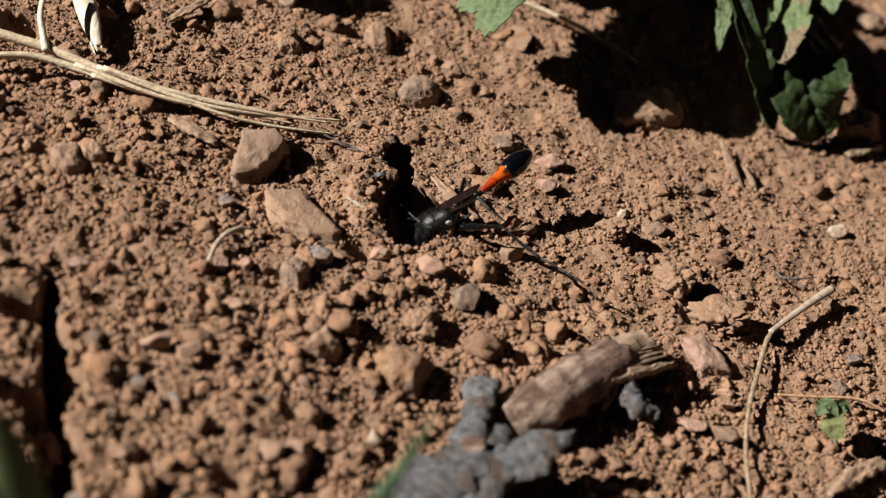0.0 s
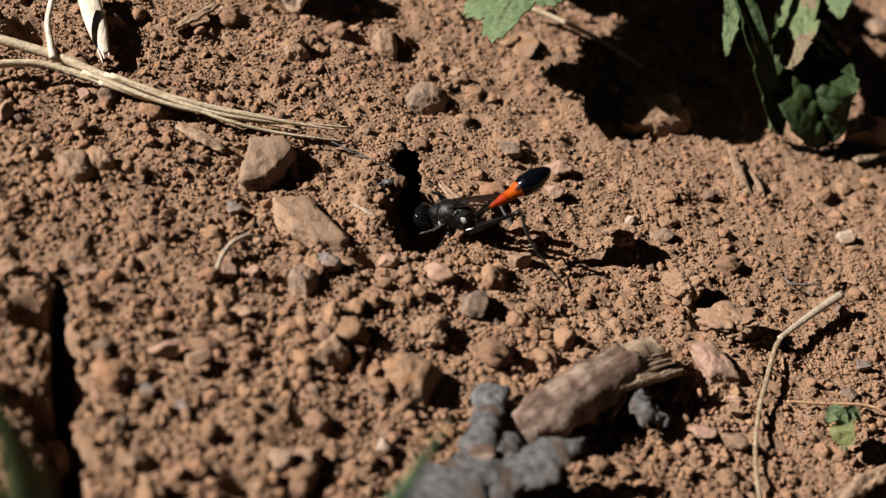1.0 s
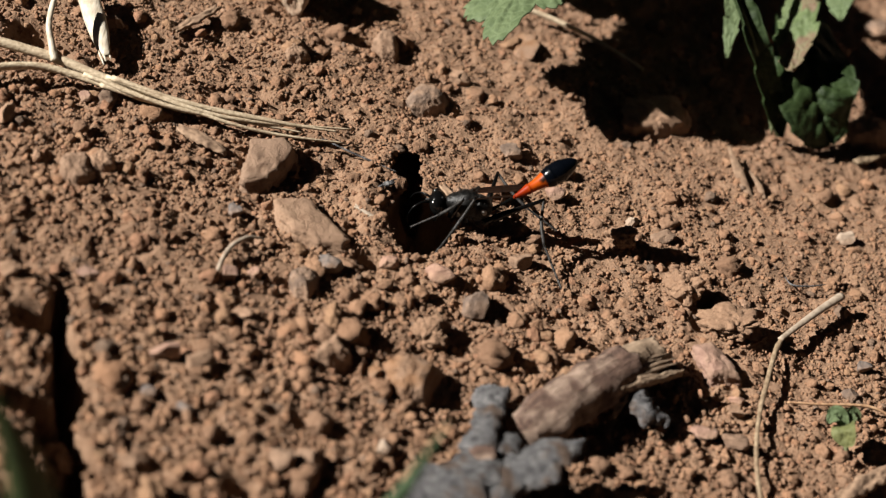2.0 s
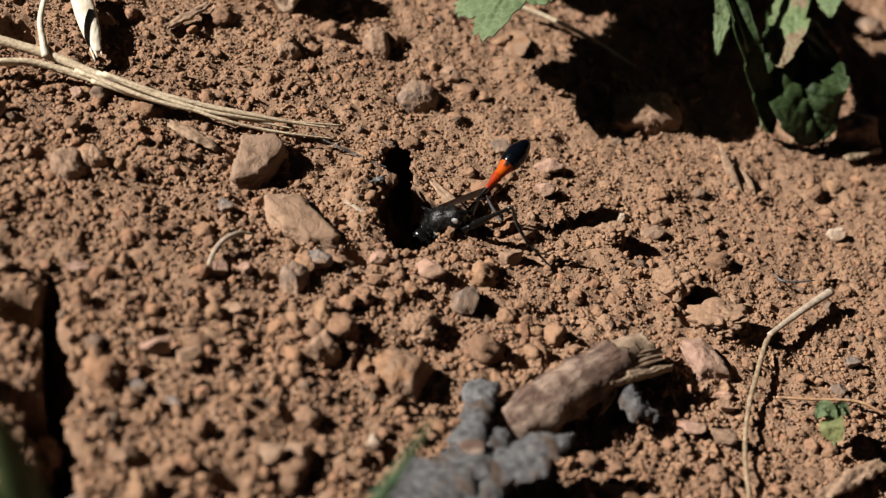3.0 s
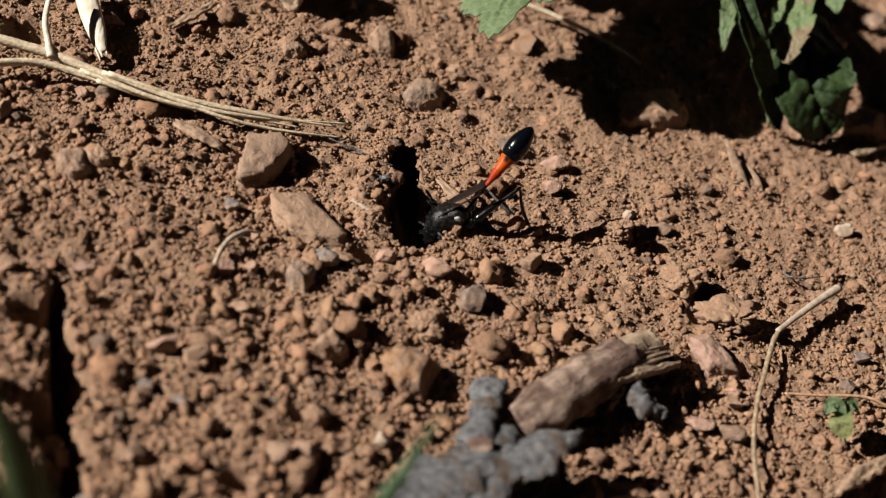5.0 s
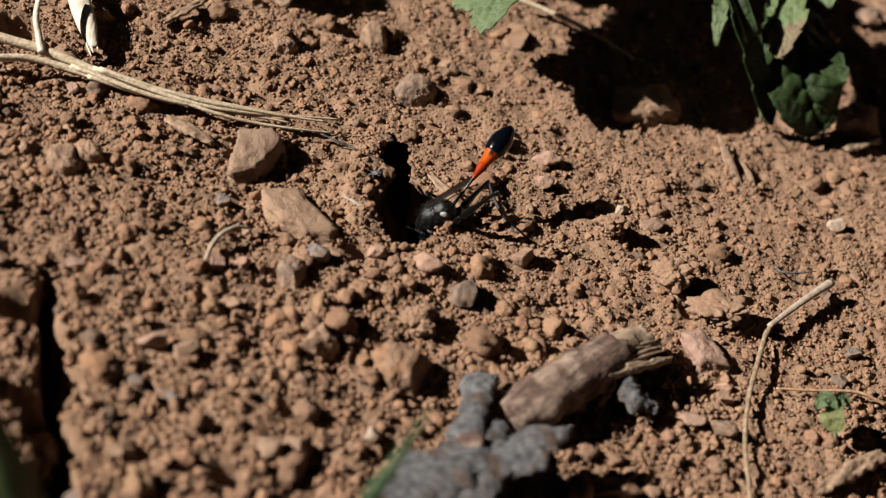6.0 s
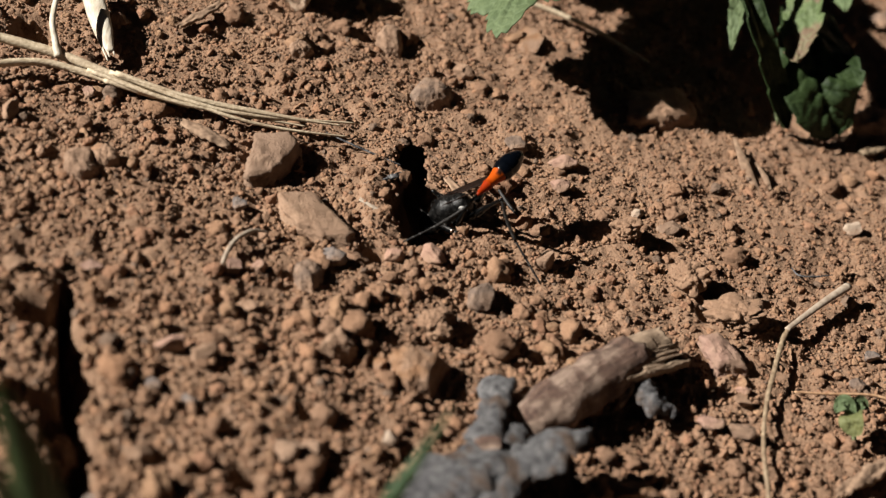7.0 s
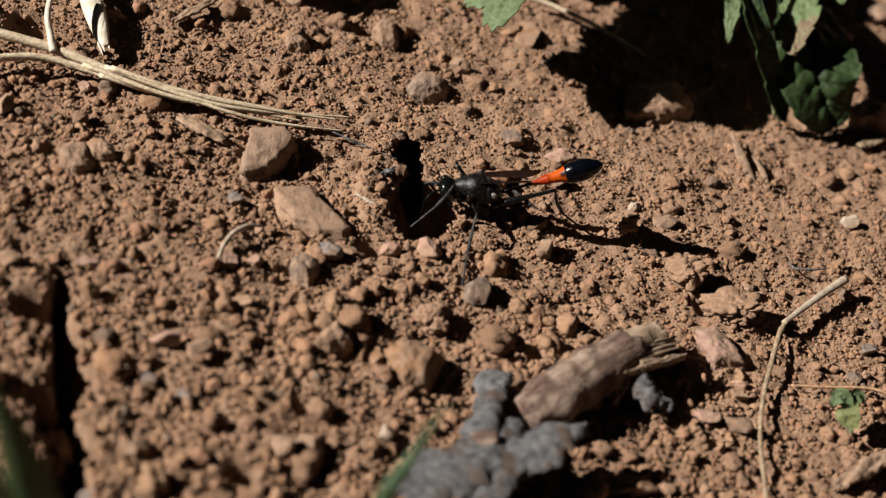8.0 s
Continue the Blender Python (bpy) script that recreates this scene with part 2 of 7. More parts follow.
def ico(level):
    bm = bmesh.new()
    bmesh.ops.create_icosphere(bm, subdivisions=level, radius=1.0)
    v = np.array([p.co[:] for p in bm.verts])
    f = np.array([[p.index for p in q.verts] for q in bm.faces])
    bm.free()
    return v, f


ICO = {k: ico(k) for k in (1, 2, 3, 4, 5)}


def lump(level, seed, cuts=5, cut=0.72, rough=0.12):
    """A stone-like shape: a ball with flats cut off it and a noisy skin."""
    rng = np.random.default_rng(seed)
    v, f = ICO[level]
    v = v.copy()
    for _ in range(cuts):
        n = rng.normal(size=3)
        n /= np.linalg.norm(n)
        d = rng.uniform(cut, max(0.82, cut + 0.1))
        v -= np.maximum(0, v @ n - d)[:, None] * n
    out = []
    off = Vector(rng.uniform(-50, 50, 3))
    for p in v:
        q = Vector(p)
        k = 1 + rough * noise.noise(q * 1.7 + off) * 1.6 + rough * 0.7 * noise.noise(q * 4.1 + off) + rough * 0.45 * noise.noise(q * 9.3 + off) + rough * 0.25 * noise.noise(q * 19 + off)
        out.append(p * k)
    return np.array(out), f


def clod(level, seed, warts=0.5):
    """A crumb of earth: a ball of rounded warts with creases between them."""
    rng = np.random.default_rng(seed)
    v, f = ICO[level]
    off = Vector(rng.uniform(-50, 50, 3))
    out = []
    for p in v:
        q = Vector(p)
        k = 0.80 + 0.42 * noise.noise(q * 1.1 + off) + warts * abs(noise.noise(q * 2.3 + off)) + 0.5 * warts * abs(noise.noise(q * 5.5 + off)) * (level > 2)
        out.append(p * k)
    return np.array(out), f


def block(corners, h, seed, bevel=5.0, rough=0.05, lean=(-0.3, 0.0), taper=0.12):
    """A flat-topped stone over a few corners in mm round its middle: upright sides, worn edges, a pitted skin. lean: rise of its top along x and y."""
    rng = np.random.default_rng(seed)
    v, f = ICO[5]
    ends = [np.array(c) for c in corners]
    off = Vector(rng.uniform(-50, 50, 3))
    size = float(np.mean([np.hypot(*c) for c in corners]))
    out = []
    for p in v:
        flat = math.hypot(p[0], p[1])
        k = (flat ** bevel + abs(p[2]) ** bevel) ** (-1 / bevel)
        d = np.array((p[0], p[1])) / max(flat, 1e-9)
        reach = size
        for a, b in zip(ends, ends[1:] + ends[:1]):
            e = b - a
            den = d[0] * e[1] - d[1] * e[0]
            if abs(den) < 1e-9:
                continue
            t, u = (a[0] * e[1] - a[1] * e[0]) / den, (a[0] * d[1] - a[1] * d[0]) / den
            if t > 0 and -1e-6 <= u <= 1 + 1e-6:
                reach = t
        z = p[2] * k
        r = reach * flat * k * (1 - taper * z)
        q = Vector(p)
        g = 1 + rough * (1.6 * noise.noise(q * 1.9 + off) + 0.9 * noise.noise(q * 4.6 + off) + 0.5 * noise.noise(q * 11 + off) + 0.25 * noise.noise(q * 23 + off))
        x, y = d[0] * r * g, d[1] * r * g
        out.append((x, y, z * g * h / 2 + lean[0] * x + lean[1] * y))
    return np.array(out), f


def sweep(points, radii, sides=10, squash=1.0, cap=True):
    """A tube along a list of places, with a radius at each; squash flattens it. Returns places and quads as triangles."""
    pts = [Vector(p) for p in points]
    rings, side = [], None
    for i, p in enumerate(pts):
        d = (pts[min(i + 1, len(pts) - 1)] - pts[max(i - 1, 0)]).normalized()
        if side is None:
            side = d.cross(Vector((0, 0, 1)))
            if side.length < 1e-4:
                side = Vector((0, 1, 0))
            side.normalize()
        side = (side - d * side.dot(d)).normalized()
        up = side.cross(d)
        r = radii[i] if hasattr(radii, "__len__") else radii
        rings.append([p + side * (r * math.cos(a)) + up * (r * squash * math.sin(a)) for a in (2 * math.pi * j / sides for j in range(sides))])
    v = [q for ring in rings for q in ring]
    f = []
    for i in range(len(pts) - 1):
        for j in range(sides):
            a, b, c, d = i * sides + j, i * sides + (j + 1) % sides, (i + 1) * sides + (j + 1) % sides, (i + 1) * sides + j
            f += [(a, b, c), (a, c, d)]
    if cap:
        for ring, p, flip in ((0, pts[0], False), (len(pts) - 1, pts[-1], True)):
            k = len(v)
            v.append(p)
            for j in range(sides):
                a, b = ring * sides + j, ring * sides + (j + 1) % sides
                f.append((k, a, b) if flip else (k, b, a))
    return np.array([q[:] for q in v]), np.array(f)


def spline(points, n):
    """n places on a smooth curve through the given ones."""
    p = [Vector(q) for q in points]
    p = [p[0] * 2 - p[1]] + p + [p[-1] * 2 - p[-2]]
    out = []
    for k in range(n):
        t = k / (n - 1) * (len(p) - 3)
        i = min(int(t), len(p) - 4)
        u = t - i
        a, b, c, d = p[i:i + 4]
        out.append(0.5 * ((2 * b) + (c - a) * u + (2 * a - 5 * b + 4 * c - d) * u * u + (3 * b - a - 3 * c + d) * u ** 3))
    return out


def joined(pieces):
    v, f, k = [], [], 0
    for a, b in pieces:
        v.append(np.asarray(a))
        f.append(np.asarray(b) + k)
        k += len(a)
    return np.vstack(v), np.vstack(f)


# ---- the ground ----
def lattice(ix, iy, seed):
    h = (ix.astype(np.int64) * 374761393 + iy.astype(np.int64) * 668265263 + seed * 974634) & 0xFFFFFFFF
    h = ((h ^ (h >> 13)) * 1274126177) & 0xFFFFFFFF
    return ((h ^ (h >> 16)) & 0xFFFFFF) / 0xFFFFFF * 2 - 1


def vnoise(x, y, size, seed):
    """Smooth noise from -1 to 1 with lumps of about that size."""
    x, y = x / size, y / size
    ix, iy = np.floor(x), np.floor(y)
    u, w = x - ix, y - iy
    u, w = u * u * (3 - 2 * u), w * w * (3 - 2 * w)
    a, b = lattice(ix, iy, seed), lattice(ix + 1, iy, seed)
    c, d = lattice(ix, iy + 1, seed), lattice(ix + 1, iy + 1, seed)
    return (a * (1 - u) + b * u) * (1 - w) + (c * (1 - u) + d * u) * w


def hole_depth(x, y):
    """How far the burrow and the crevice cut into the ground, in mm."""
    wob = 0.10 * vnoise(x, y, 1.6, 31) + 0.10 * vnoise(x, y, 0.8, 32)
    cx, cy = -6.35, 5.52
    u, v = (x - cx), (y - cy) / 5.4
    left = 0.9 * v * v * 2.0 + 3.0 * wob
    steep = np.clip((u - left) / 0.35, 0, 1)
    slope = np.clip((8.0 - 2.6 * v * v - u) / 4.0 + 1.5 * wob, 0, 1)
    deep = 20.0 * steep * slope * np.clip((1.25 - np.abs(v) + wob) / 0.35, 0, 1)
    ex, ey = -4.33, 14.31
    r = np.sqrt(((x - ex) / 1.7) ** 2 + ((y - ey) / 4.6) ** 2) + 1.6 * wob
    deep = np.maximum(deep, 12.0 * np.clip((1.1 - r) / 0.4, 0, 1))
    return deep


def crevice(x, y):
    wob = 1.5 * vnoise(x, y, 6, 41) + 1.1 * vnoise(x, y, 2.2, 42) + 0.4 * vnoise(x, y, 0.9, 43)
    ax, ay = -41.11, -21.78
    bx, by = -35.41, -45.13
    t = np.clip(((x - ax) * (bx - ax) + (y - ay) * (by - ay)) / ((bx - ax) ** 2 + (by - ay) ** 2), -0.2, 1.4)
    side = (x - ax - t * (bx - ax)) + wob
    along = np.clip((t + 0.2) / 0.05, 0, 1) * np.clip((1.4 - t) / 0.2, 0, 1)
    side = side - 0.4 - 2.0 * np.clip(t, 0, 1) * (1 - np.clip(t, 0, 1))
    cut = 11.0 * np.clip(1 - np.abs(side) / (0.4 + 1.5 * np.clip((t + 0.2) / 0.3, 0, 1)), 0, 1) ** 0.5
    bank = 0.7 * np.exp(-((side + 3.4) / 2.0) ** 2)
    return along * (bank - cut)


def mound(x, y, cx, cy, sx, sy, h):
    return h * np.exp(-((x - cx) / sx) ** 2 - ((y - cy) / sy) ** 2)


def pit(x, y, cx, cy, sx, sy, h):
    return -h * np.exp(-((x - cx) / sx) ** 4 - ((y - cy) / sy) ** 4)


def gz(x, y):
    """The ground's height in mm."""
    x, y = np.asarray(x, float), np.asarray(y, float)
    near = np.exp(-(np.maximum(0, np.hypot(x, y) - 130) / 400) ** 2)
    z = 0.45 * vnoise(x, y, 17, 1) + 0.35 * vnoise(x, y, 6.5, 2) + 0.5 * vnoise(x, y, 2.6, 3) + 0.28 * vnoise(x, y, 1.2, 4) + 0.20 * vnoise(x, y, 0.7, 5)
    coarse = np.clip(0.62 - 0.004 * y - 0.001 * x, 0.35, 0.85)
    z = z * (0.5 + 0.5 * coarse) + coarse * (0.7 * np.abs(vnoise(x, y, 2.3, 61)) + 0.5 * np.abs(vnoise(x, y, 1.1, 62)) - 0.5)
    z = z * near + (1 - near) * (25 * vnoise(x, y, 1500, 6) + 60 * vnoise(x, y, 9000, 7))
    z = z + mound(x, y, 35.61, -2.67, 3.2, 2.6, 1.6) + mound(x, y, 29.35, 21.74, 3.5, 3.0, 1.1) + mound(x, y, 29.91, 2.99, 2.0, 2.4, 1.4)
    z = z + mound(x, y, 22.27, 9.30, 1.8, 1.6, 1.3) + mound(x, y, 8.50, 23.95, 3.0, 2.4, 0.8) + mound(x, y, -9.77, 7.67, 2.6, 3.2, 0.9)
    z = z + mound(x, y, -8.2, 6.77, 1.9, 4.5, 1.7) + mound(x, y, 17.58, 39.35, 4.0, 4.0, 1.0)
    z = z + pit(x, y, -50.86, 23.72, 1.9, 2.6, 7.0) + pit(x, y, -42.0, -23.4, 1.7, 1.6, 6.0) + pit(x, y, 32.05, 2.36, 1.1, 1.1, 4.0) + pit(x, y, 31.37, -1.53, 1.1, 1.3, 4.0)
    z = z + pit(x, y, -8.78, -3.75, 1.2, 1.2, 4.0) + pit(x, y, -20.00, -40.42, 1.3, 1.2, 5.0) + pit(x, y, -3.59, 27.26, 1.0, 1.2, 2.0)
    return z - 0.3 * x * near + crevice(x, y) - hole_depth(x, y)


def build_ground():
    fine_x, fine_y = np.arange(-64, 82.01, 0.34), np.arange(-56, 94.01, 0.34)
    far = np.cumsum(0.6 * 1.33 ** np.arange(1, 38))
    xs = np.concatenate([-64 - far[::-1], fine_x, 82 + far])
    ys = np.concatenate([-56 - far[::-1], fine_y, 94 + far])
    gx, gy = np.meshgrid(xs, ys)
    deep = np.clip((hole_depth(gx, gy) - 0.5) / 5, 0, 1)  # the burrow widens under its rim
    hx, hy = -2.47, 8.69
    under = 0.25 * np.maximum(0, -crevice(gx, gy) - 0.5)  # the crevice runs in under its left bank
    v = np.stack([gx - under + (gx - hx + 1.0) * 1.1 * deep, gy + (gy - hy + 2.0) * 0.6 * deep, gz(gx, gy)], -1).reshape(-1, 3) * MM
    nx, ny = len(xs), len(ys)
    i, j = np.meshgrid(np.arange(nx - 1), np.arange(ny - 1))
    a = (j * nx + i).ravel()
    f = np.stack([a, a + 1, a + nx + 1, a + nx], 1)
    tagged(new("ground", mesh_of("ground", v, f, M_GROUND)), "dry reddish brown garden soil with a freshly dug burrow", "soil", kind="structure")


build_ground()


def crumb_layer(rng, lo, hi, gap, keep, shapes):
    """Crumbs of soil of lo to hi mm strewn about that far apart."""
    many = int(146 * 148 / gap ** 2)
    x, y = rng.uniform(-64, 82, many), rng.uniform(-55, 93, many)
    inside = (x > -54 - 0.19 * y) & (x < 61 + 0.21 * y) & (y > -42 + 0.25 * x) & (y < 58 + 0.455 * x)
    x, y = x[inside], y[inside]
    coarse = 0.6 + 0.4 * vnoise(x, y, 14, 21) + 0.3 * vnoise(x, y, 5, 22) - 0.003 * y
    ok = (rng.uniform(size=x.size) < keep * np.clip(0.45 + 0.75 * coarse, 0.5, 1.2)) & (hole_depth(x, y) < 0.3) & (crevice(x, y) > -0.6)
    x, y = x[ok], y[ok]
    n = len(x)
    r = (lo + (hi - lo) * rng.uniform(size=n) ** 1.8) / 2 * np.clip(1 - 0.002 * x - 0.003 * y, 0.86, 1.18)
    q = rng.normal(size=(n, 4))
    q /= np.linalg.norm(q, axis=1)[:, None]
    a, b, c, d = q.T
    R = np.stack([1 - 2 * (c * c + d * d), 2 * (b * c - a * d), 2 * (b * d + a * c), 2 * (b * c + a * d), 1 - 2 * (b * b + d * d), 2 * (c * d - a * b),
                  2 * (b * d - a * c), 2 * (c * d + a * b), 1 - 2 * (b * b + c * c)], 1).reshape(n, 3, 3)
    stretch = rng.uniform(0.65, 1.35, (n, 1, 3))
    pick = rng.integers(0, len(shapes), n)
    base = np.stack([s[0] for s in shapes])[pick]
    v = np.einsum("nij,nkj->nki", R, base * stretch) * r[:, None, None]
    v[:, :, 2] *= 0.86
    v += np.stack([x, y, gz(x, y) + r * (rng.uniform(-0.5, 0.5, n) + np.clip(0.08 - 0.007 * y, 0.0, 0.3))], 1)[:, None, :]
    f = shapes[0][1][None] + (np.arange(n) * base.shape[1])[:, None, None]
    return v.reshape(-1, 3) * MM, f.reshape(-1, 3)


def build_crumbs():
    rng = np.random.default_rng(5)
    clods = [clod(3, 80 + k, 0.7) for k in range(10)]
    big = [clod(3, 100 + k, 0.6) for k in range(10)] + [lump(3, 110 + k, 10, 0.5, 0.22) for k in range(8)]
    mid = [clod(2, 200 + k, 0.6) for k in range(10)] + [lump(2, 210 + k, 6, 0.5, 0.22) for k in range(8)]
    tiny = [lump(1, 300 + k, 2, 0.7, 0.25) for k in range(12)]
    v, f = joined([crumb_layer(rng, 1.6, 3.1, 4.2, 0.24, clods), crumb_layer(rng, 0.8, 1.7, 1.9, 0.52, big), crumb_layer(rng, 0.5, 1.0, 0.92, 0.58, mid),
                   crumb_layer(rng, 0.32, 0.62, 0.42, 0.55, tiny), crumb_layer(rng, 0.2, 0.36, 0.40, 0.35, tiny)])
    tagged(new("soil_crumbs", mesh_of("soil_crumbs", v, f, M_CRUMB)), "loose crumbs and grains of dry reddish brown soil", "soil crumbs", kind="stuff")


build_crumbs()


# ---- stones ----
def pebble(x, y, w, d, h, turn, seed, tone, label, sunk=0.18, cuts=13, cut=0.42, tilt=0.0, rough=0.11):
    """A stone of that width, depth and height in mm, sunk by a part of its height."""
    v, f = clod(5, seed, 0.5) if tone == "earth" else lump(5 if w > 4.5 else 4, seed, cuts, cut, rough)
    v = v * (np.array([w, d, h]) / 2 * MM)
    z = float(gz(x, y)) + h * (0.5 - sunk)
    return thing("stone", mesh_of("stone", v, f, STONES[tone]), label, "stone", "stones on the soil", pose(x * MM, y * MM, z * MM, tilt, 0, turn))


def slab(x, y, corners, h, seed, tone, label, sunk=0.3, bevel=5.0, rough=0.085, lean=(-0.3, 0.0), taper=0.12):
    """A stone of chosen outline resting on the ground, sunk by a part of its height."""
    v, f = block(corners, h, seed, bevel, rough, lean, taper)
    return thing("stone", mesh_of("stone", v * MM, f, STONES[tone]), label, "stone", "stones on the soil", pose(x * MM, y * MM, (-0.3 * x + h * (0.5 - sunk)) * MM))


def rest(x, y, up, rx=0, rz=0):
    """A pose on the ground, in mm."""
    return pose(x * MM, y * MM, (float(gz(x, y)) + up) * MM, rx, 0, rz)


def build_stones():
    slab(-20.92, 7.03, [(-2.8, -2.4), (-2.2, -2.9), (0.4, -2.1), (1.4, -0.7), (3.4, 3.7), (2.1, 5.6), (-2.1, 4.0)], 3.4, 400, "tan", "flat angular tan stone", 0.3, 4.5, 0.085, (-0.22, 0.12), 0.05)
    slab(-15.04, -0.93, [(-4.6, 3.3), (-3.9, 0.7), (-2.1, -1.4), (0.8, -2.5), (3.7, -2.2), (5.0, -1.1), (1.4, 2.6), (-0.3, 5.0)], 2.6, 401, "tan", "long flat slab of pale brown stone", 0.42, 4.5, 0.085, (-0.3, 0.03))
    slab(-1.91, 28.65, [(-2.8, -0.6), (-2.1, -1.7), (0, -1.8), (2.3, -0.8), (2.7, 1.4), (1.0, 3.4), (-1.2, 3.1)], 4.2, 402, "dark", "rounded grey brown stone half sunk in soil", 0.45, 2.6, 0.06)
    slab(-7.42, 38.17, [(-2.0, 0), (-0.6, -2.0), (1.3, -1.9), (1.6, 0.3), (0.8, 3.6), (-1.1, 2.4)], 4.0, 403, "tan", "small angular upright stone", 0.4, 4, 0.05)
    slab(-18.91, 31.73, [(-1.5, -0.1), (-1.0, -1.4), (0.6, -1.2), (1.9, 0), (0, 4.3)], 3.2, 404, "tan", "small angular stone on the soil", 0.4, 3.5)
    pebble(-20.20, 45.03, 7.48, 11.28, 12.71, 0, 405, "pale", "tall pale stone casting a black shade")
    pebble(11.56, 46.53, 4.45, 7.59, 1.78, 0, 406, "orange", "ochre stone lying flat")
    pebble(8.78, 21.46, 3.50, 2.67, 2.36, 0, 407, "dark", "rounded streaked stone on the soil")
    pebble(14.76, 20.46, 4.09, 3.06, 2.70, 0, 408, "pink", "rounded pinkish stone on the soil")
    slab(29.4, 36.0, [(-4.2, 3.1), (-5.3, -3.0), (-3.8, -3.6), (-0.2, -2.5), (5.0, 0.4), (5.2, 3.7), (3.4, 7.5)], 4.6, 409, "tan", "large stone mostly in the leaf shade", 0.45, 3.5, 0.09)
    slab(61.77, 45.58, [(-3.7, -1.1), (-2.2, 1.8), (0.5, 4.2), (4.0, 4.2), (3.4, -0.4), (1.1, -2.0), (-3.0, -2.8)], 5.2, 410, "tan", "angular tan stone near the weed", 0.45, 4)
    pebble(-23.88, -0.67, 2.47, 2.29, 1.98, 0, 411, "grey", "small grey pebble on the soil")
    slab(-41.12, -0.52, [(-1.9, 0.4), (-1.3, -0.9), (0.2, -1.6), (1.6, -1.1), (2.0, -0.1), (0.8, 3.3), (-1.5, 2.4)], 3.2, 412, "tan", "angular brown stone on the soil", 0.3, 4)
    slab(-38.65, 1.61, [(-1.6, 0.3), (-0.9, -1.2), (0.1, -1.4), (1.6, -0.3), (1.1, 2.1), (-0.3, 2.4)], 3.4, 413, "tan", "angular brown stone on the soil", 0.4, 4.5)
    pebble(-12.87, -6.21, 3.99, 2.45, 2.44, -10, 414, "grey", "dark oval pebble on the soil", cut=0.7)
    slab(-15.48, -10.56, [(-1.6, -0.1), (-0.7, -1.6), (0.6, -1.9), (1.6, -0.3), (1.5, 2.2), (-0.1, 2.6), (-1.4, 1.6)], 3.8, 415, "dark", "upright two-toned brown stone", 0.42, 3.2)
    pebble(-6.12, -3.75, 2.88, 2.25, 2.30, 0, 416, "pink", "small reddish stone by the burrow")
    pebble(3.82, -7.67, 4.44, 4.58, 3.99, 0, 417, "dark", "rough two-lobed stone on the soil")
    slab(-11.67, -20.8, [(-2.0, -0.8), (-0.6, -1.2), (1.1, -0.7), (2.0, 0.1), (0.3, 2.8), (-0.8, 1.6)], 3.8, 418, "tan", "small angular brown stone", 0.32, 4)
    slab(-3.32, -22.22, [(-3.2, 2.0), (-2.3, -0.6), (-1.1, -1.9), (1.3, -1.9), (1.9, -0.4), (3.4, 2.4), (0, 3.4)], 4.6, 419, "orange", "wedge-shaped orange brown stone", 0.42, 3.6, 0.085, (-0.22, 0.16))
    pebble(-21.26, -16.47, 2.81, 1.55, 1.32, 0, 420, "tan", "small flat pebble on the soil")
    pebble(-6.03, -31.95, 2.21, 1.70, 1.99, 0, 421, "pale", "pale round pebble on the soil")
    pebble(-13.41, -35.40, 3.75, 3.02, 3.00, 0, 422, "tan", "angular brown stone on the soil")
    pebble(-16.23, -36.38, 3.05, 3.09, 2.44, 0, 423, "tan", "angular brown stone on the soil")
    pebble(-33.49, -45.25, 4.13, 2.43, 3.46, 0, 424, "grey", "rounded grey pebble on the soil")
    pebble(-38.91, -37.75, 4.36, 5.34, 3.49, 20, 425, "earth", "large earthy clod beside the crevice", cut=0.7, rough=0.22)
    pebble(-28.16, -25.06, 3.86, 2.57, 2.88, 0, 426, "pink", "rounded pinkish stone on the soil")
    pebble(-25.28, -25.69, 3.63, 2.02, 2.27, 30, 427, "tan", "oblong brown stone on the soil")
    pebble(32.67, -20.88, 3.44, 2.54, 2.75, 0, 428, "tan", "angular brown stone on the soil")
    pebble(29.44, -19.98, 3.44, 3.20, 2.41, 0, 429, "pink", "angular pinkish stone on the soil")
    pebble(34.16, -13.62, 2.23, 1.44, 1.62, 0, 430, "pink", "small pinkish pebble on the soil")
    pebble(33.57, -15.89, 2.60, 1.73, 1.95, 0, 431, "tan", "small brown pebble on the soil")
    slab(32.18, -9.1, [(-3.0, 1.9), (-1.0, -2.5), (2.8, -2.0), (1.5, 1.8), (-0.4, 3.6)], 3.4, 432, "pink", "flat oblong pinkish stone", 0.45, 4)
    pebble(51.42, -3.70, 2.36, 2.02, 2.12, 0, 433, "grey", "small grey pebble on the soil")
    pebble(19.29, -32.64, 7.18, 3.95, 2.58, 0, 434, "orange", "ochre stone in the twig shade")
    pebble(54.15, 21.24, 2.58, 1.98, 2.32, 0, 435, "pale", "small pale yellowish grain")
    pebble(-37.69, -15.87, 2.77, 1.70, 1.91, 0, 436, "pink", "small rounded stone on the soil")
    pebble(-44.85, -18.68, 2.83, 1.85, 2.07, 0, 437, "tan", "small rounded stone on the soil")
    pebble(-23.51, -11.30, 2.37, 2.56, 2.13, 0, 438, "pink", "small upright stone on the soil")
    pebble(-20.79, -9.80, 2.14, 2.77, 1.92, 0, 439, "pink", "small upright stone on the soil")
    pebble(-37.64, -25.22, 2.20, 1.69, 1.98, 0, 440, "tan", "small rounded stone on the soil")
    pebble(-49.86, 6.56, 2.86, 3.60, 2.29, 0, 441, "tan", "brown stone on the soil")
    pebble(-41.04, 28.73, 2.28, 2.39, 2.05, 0, 442, "tan", "small rounded stone on the soil")
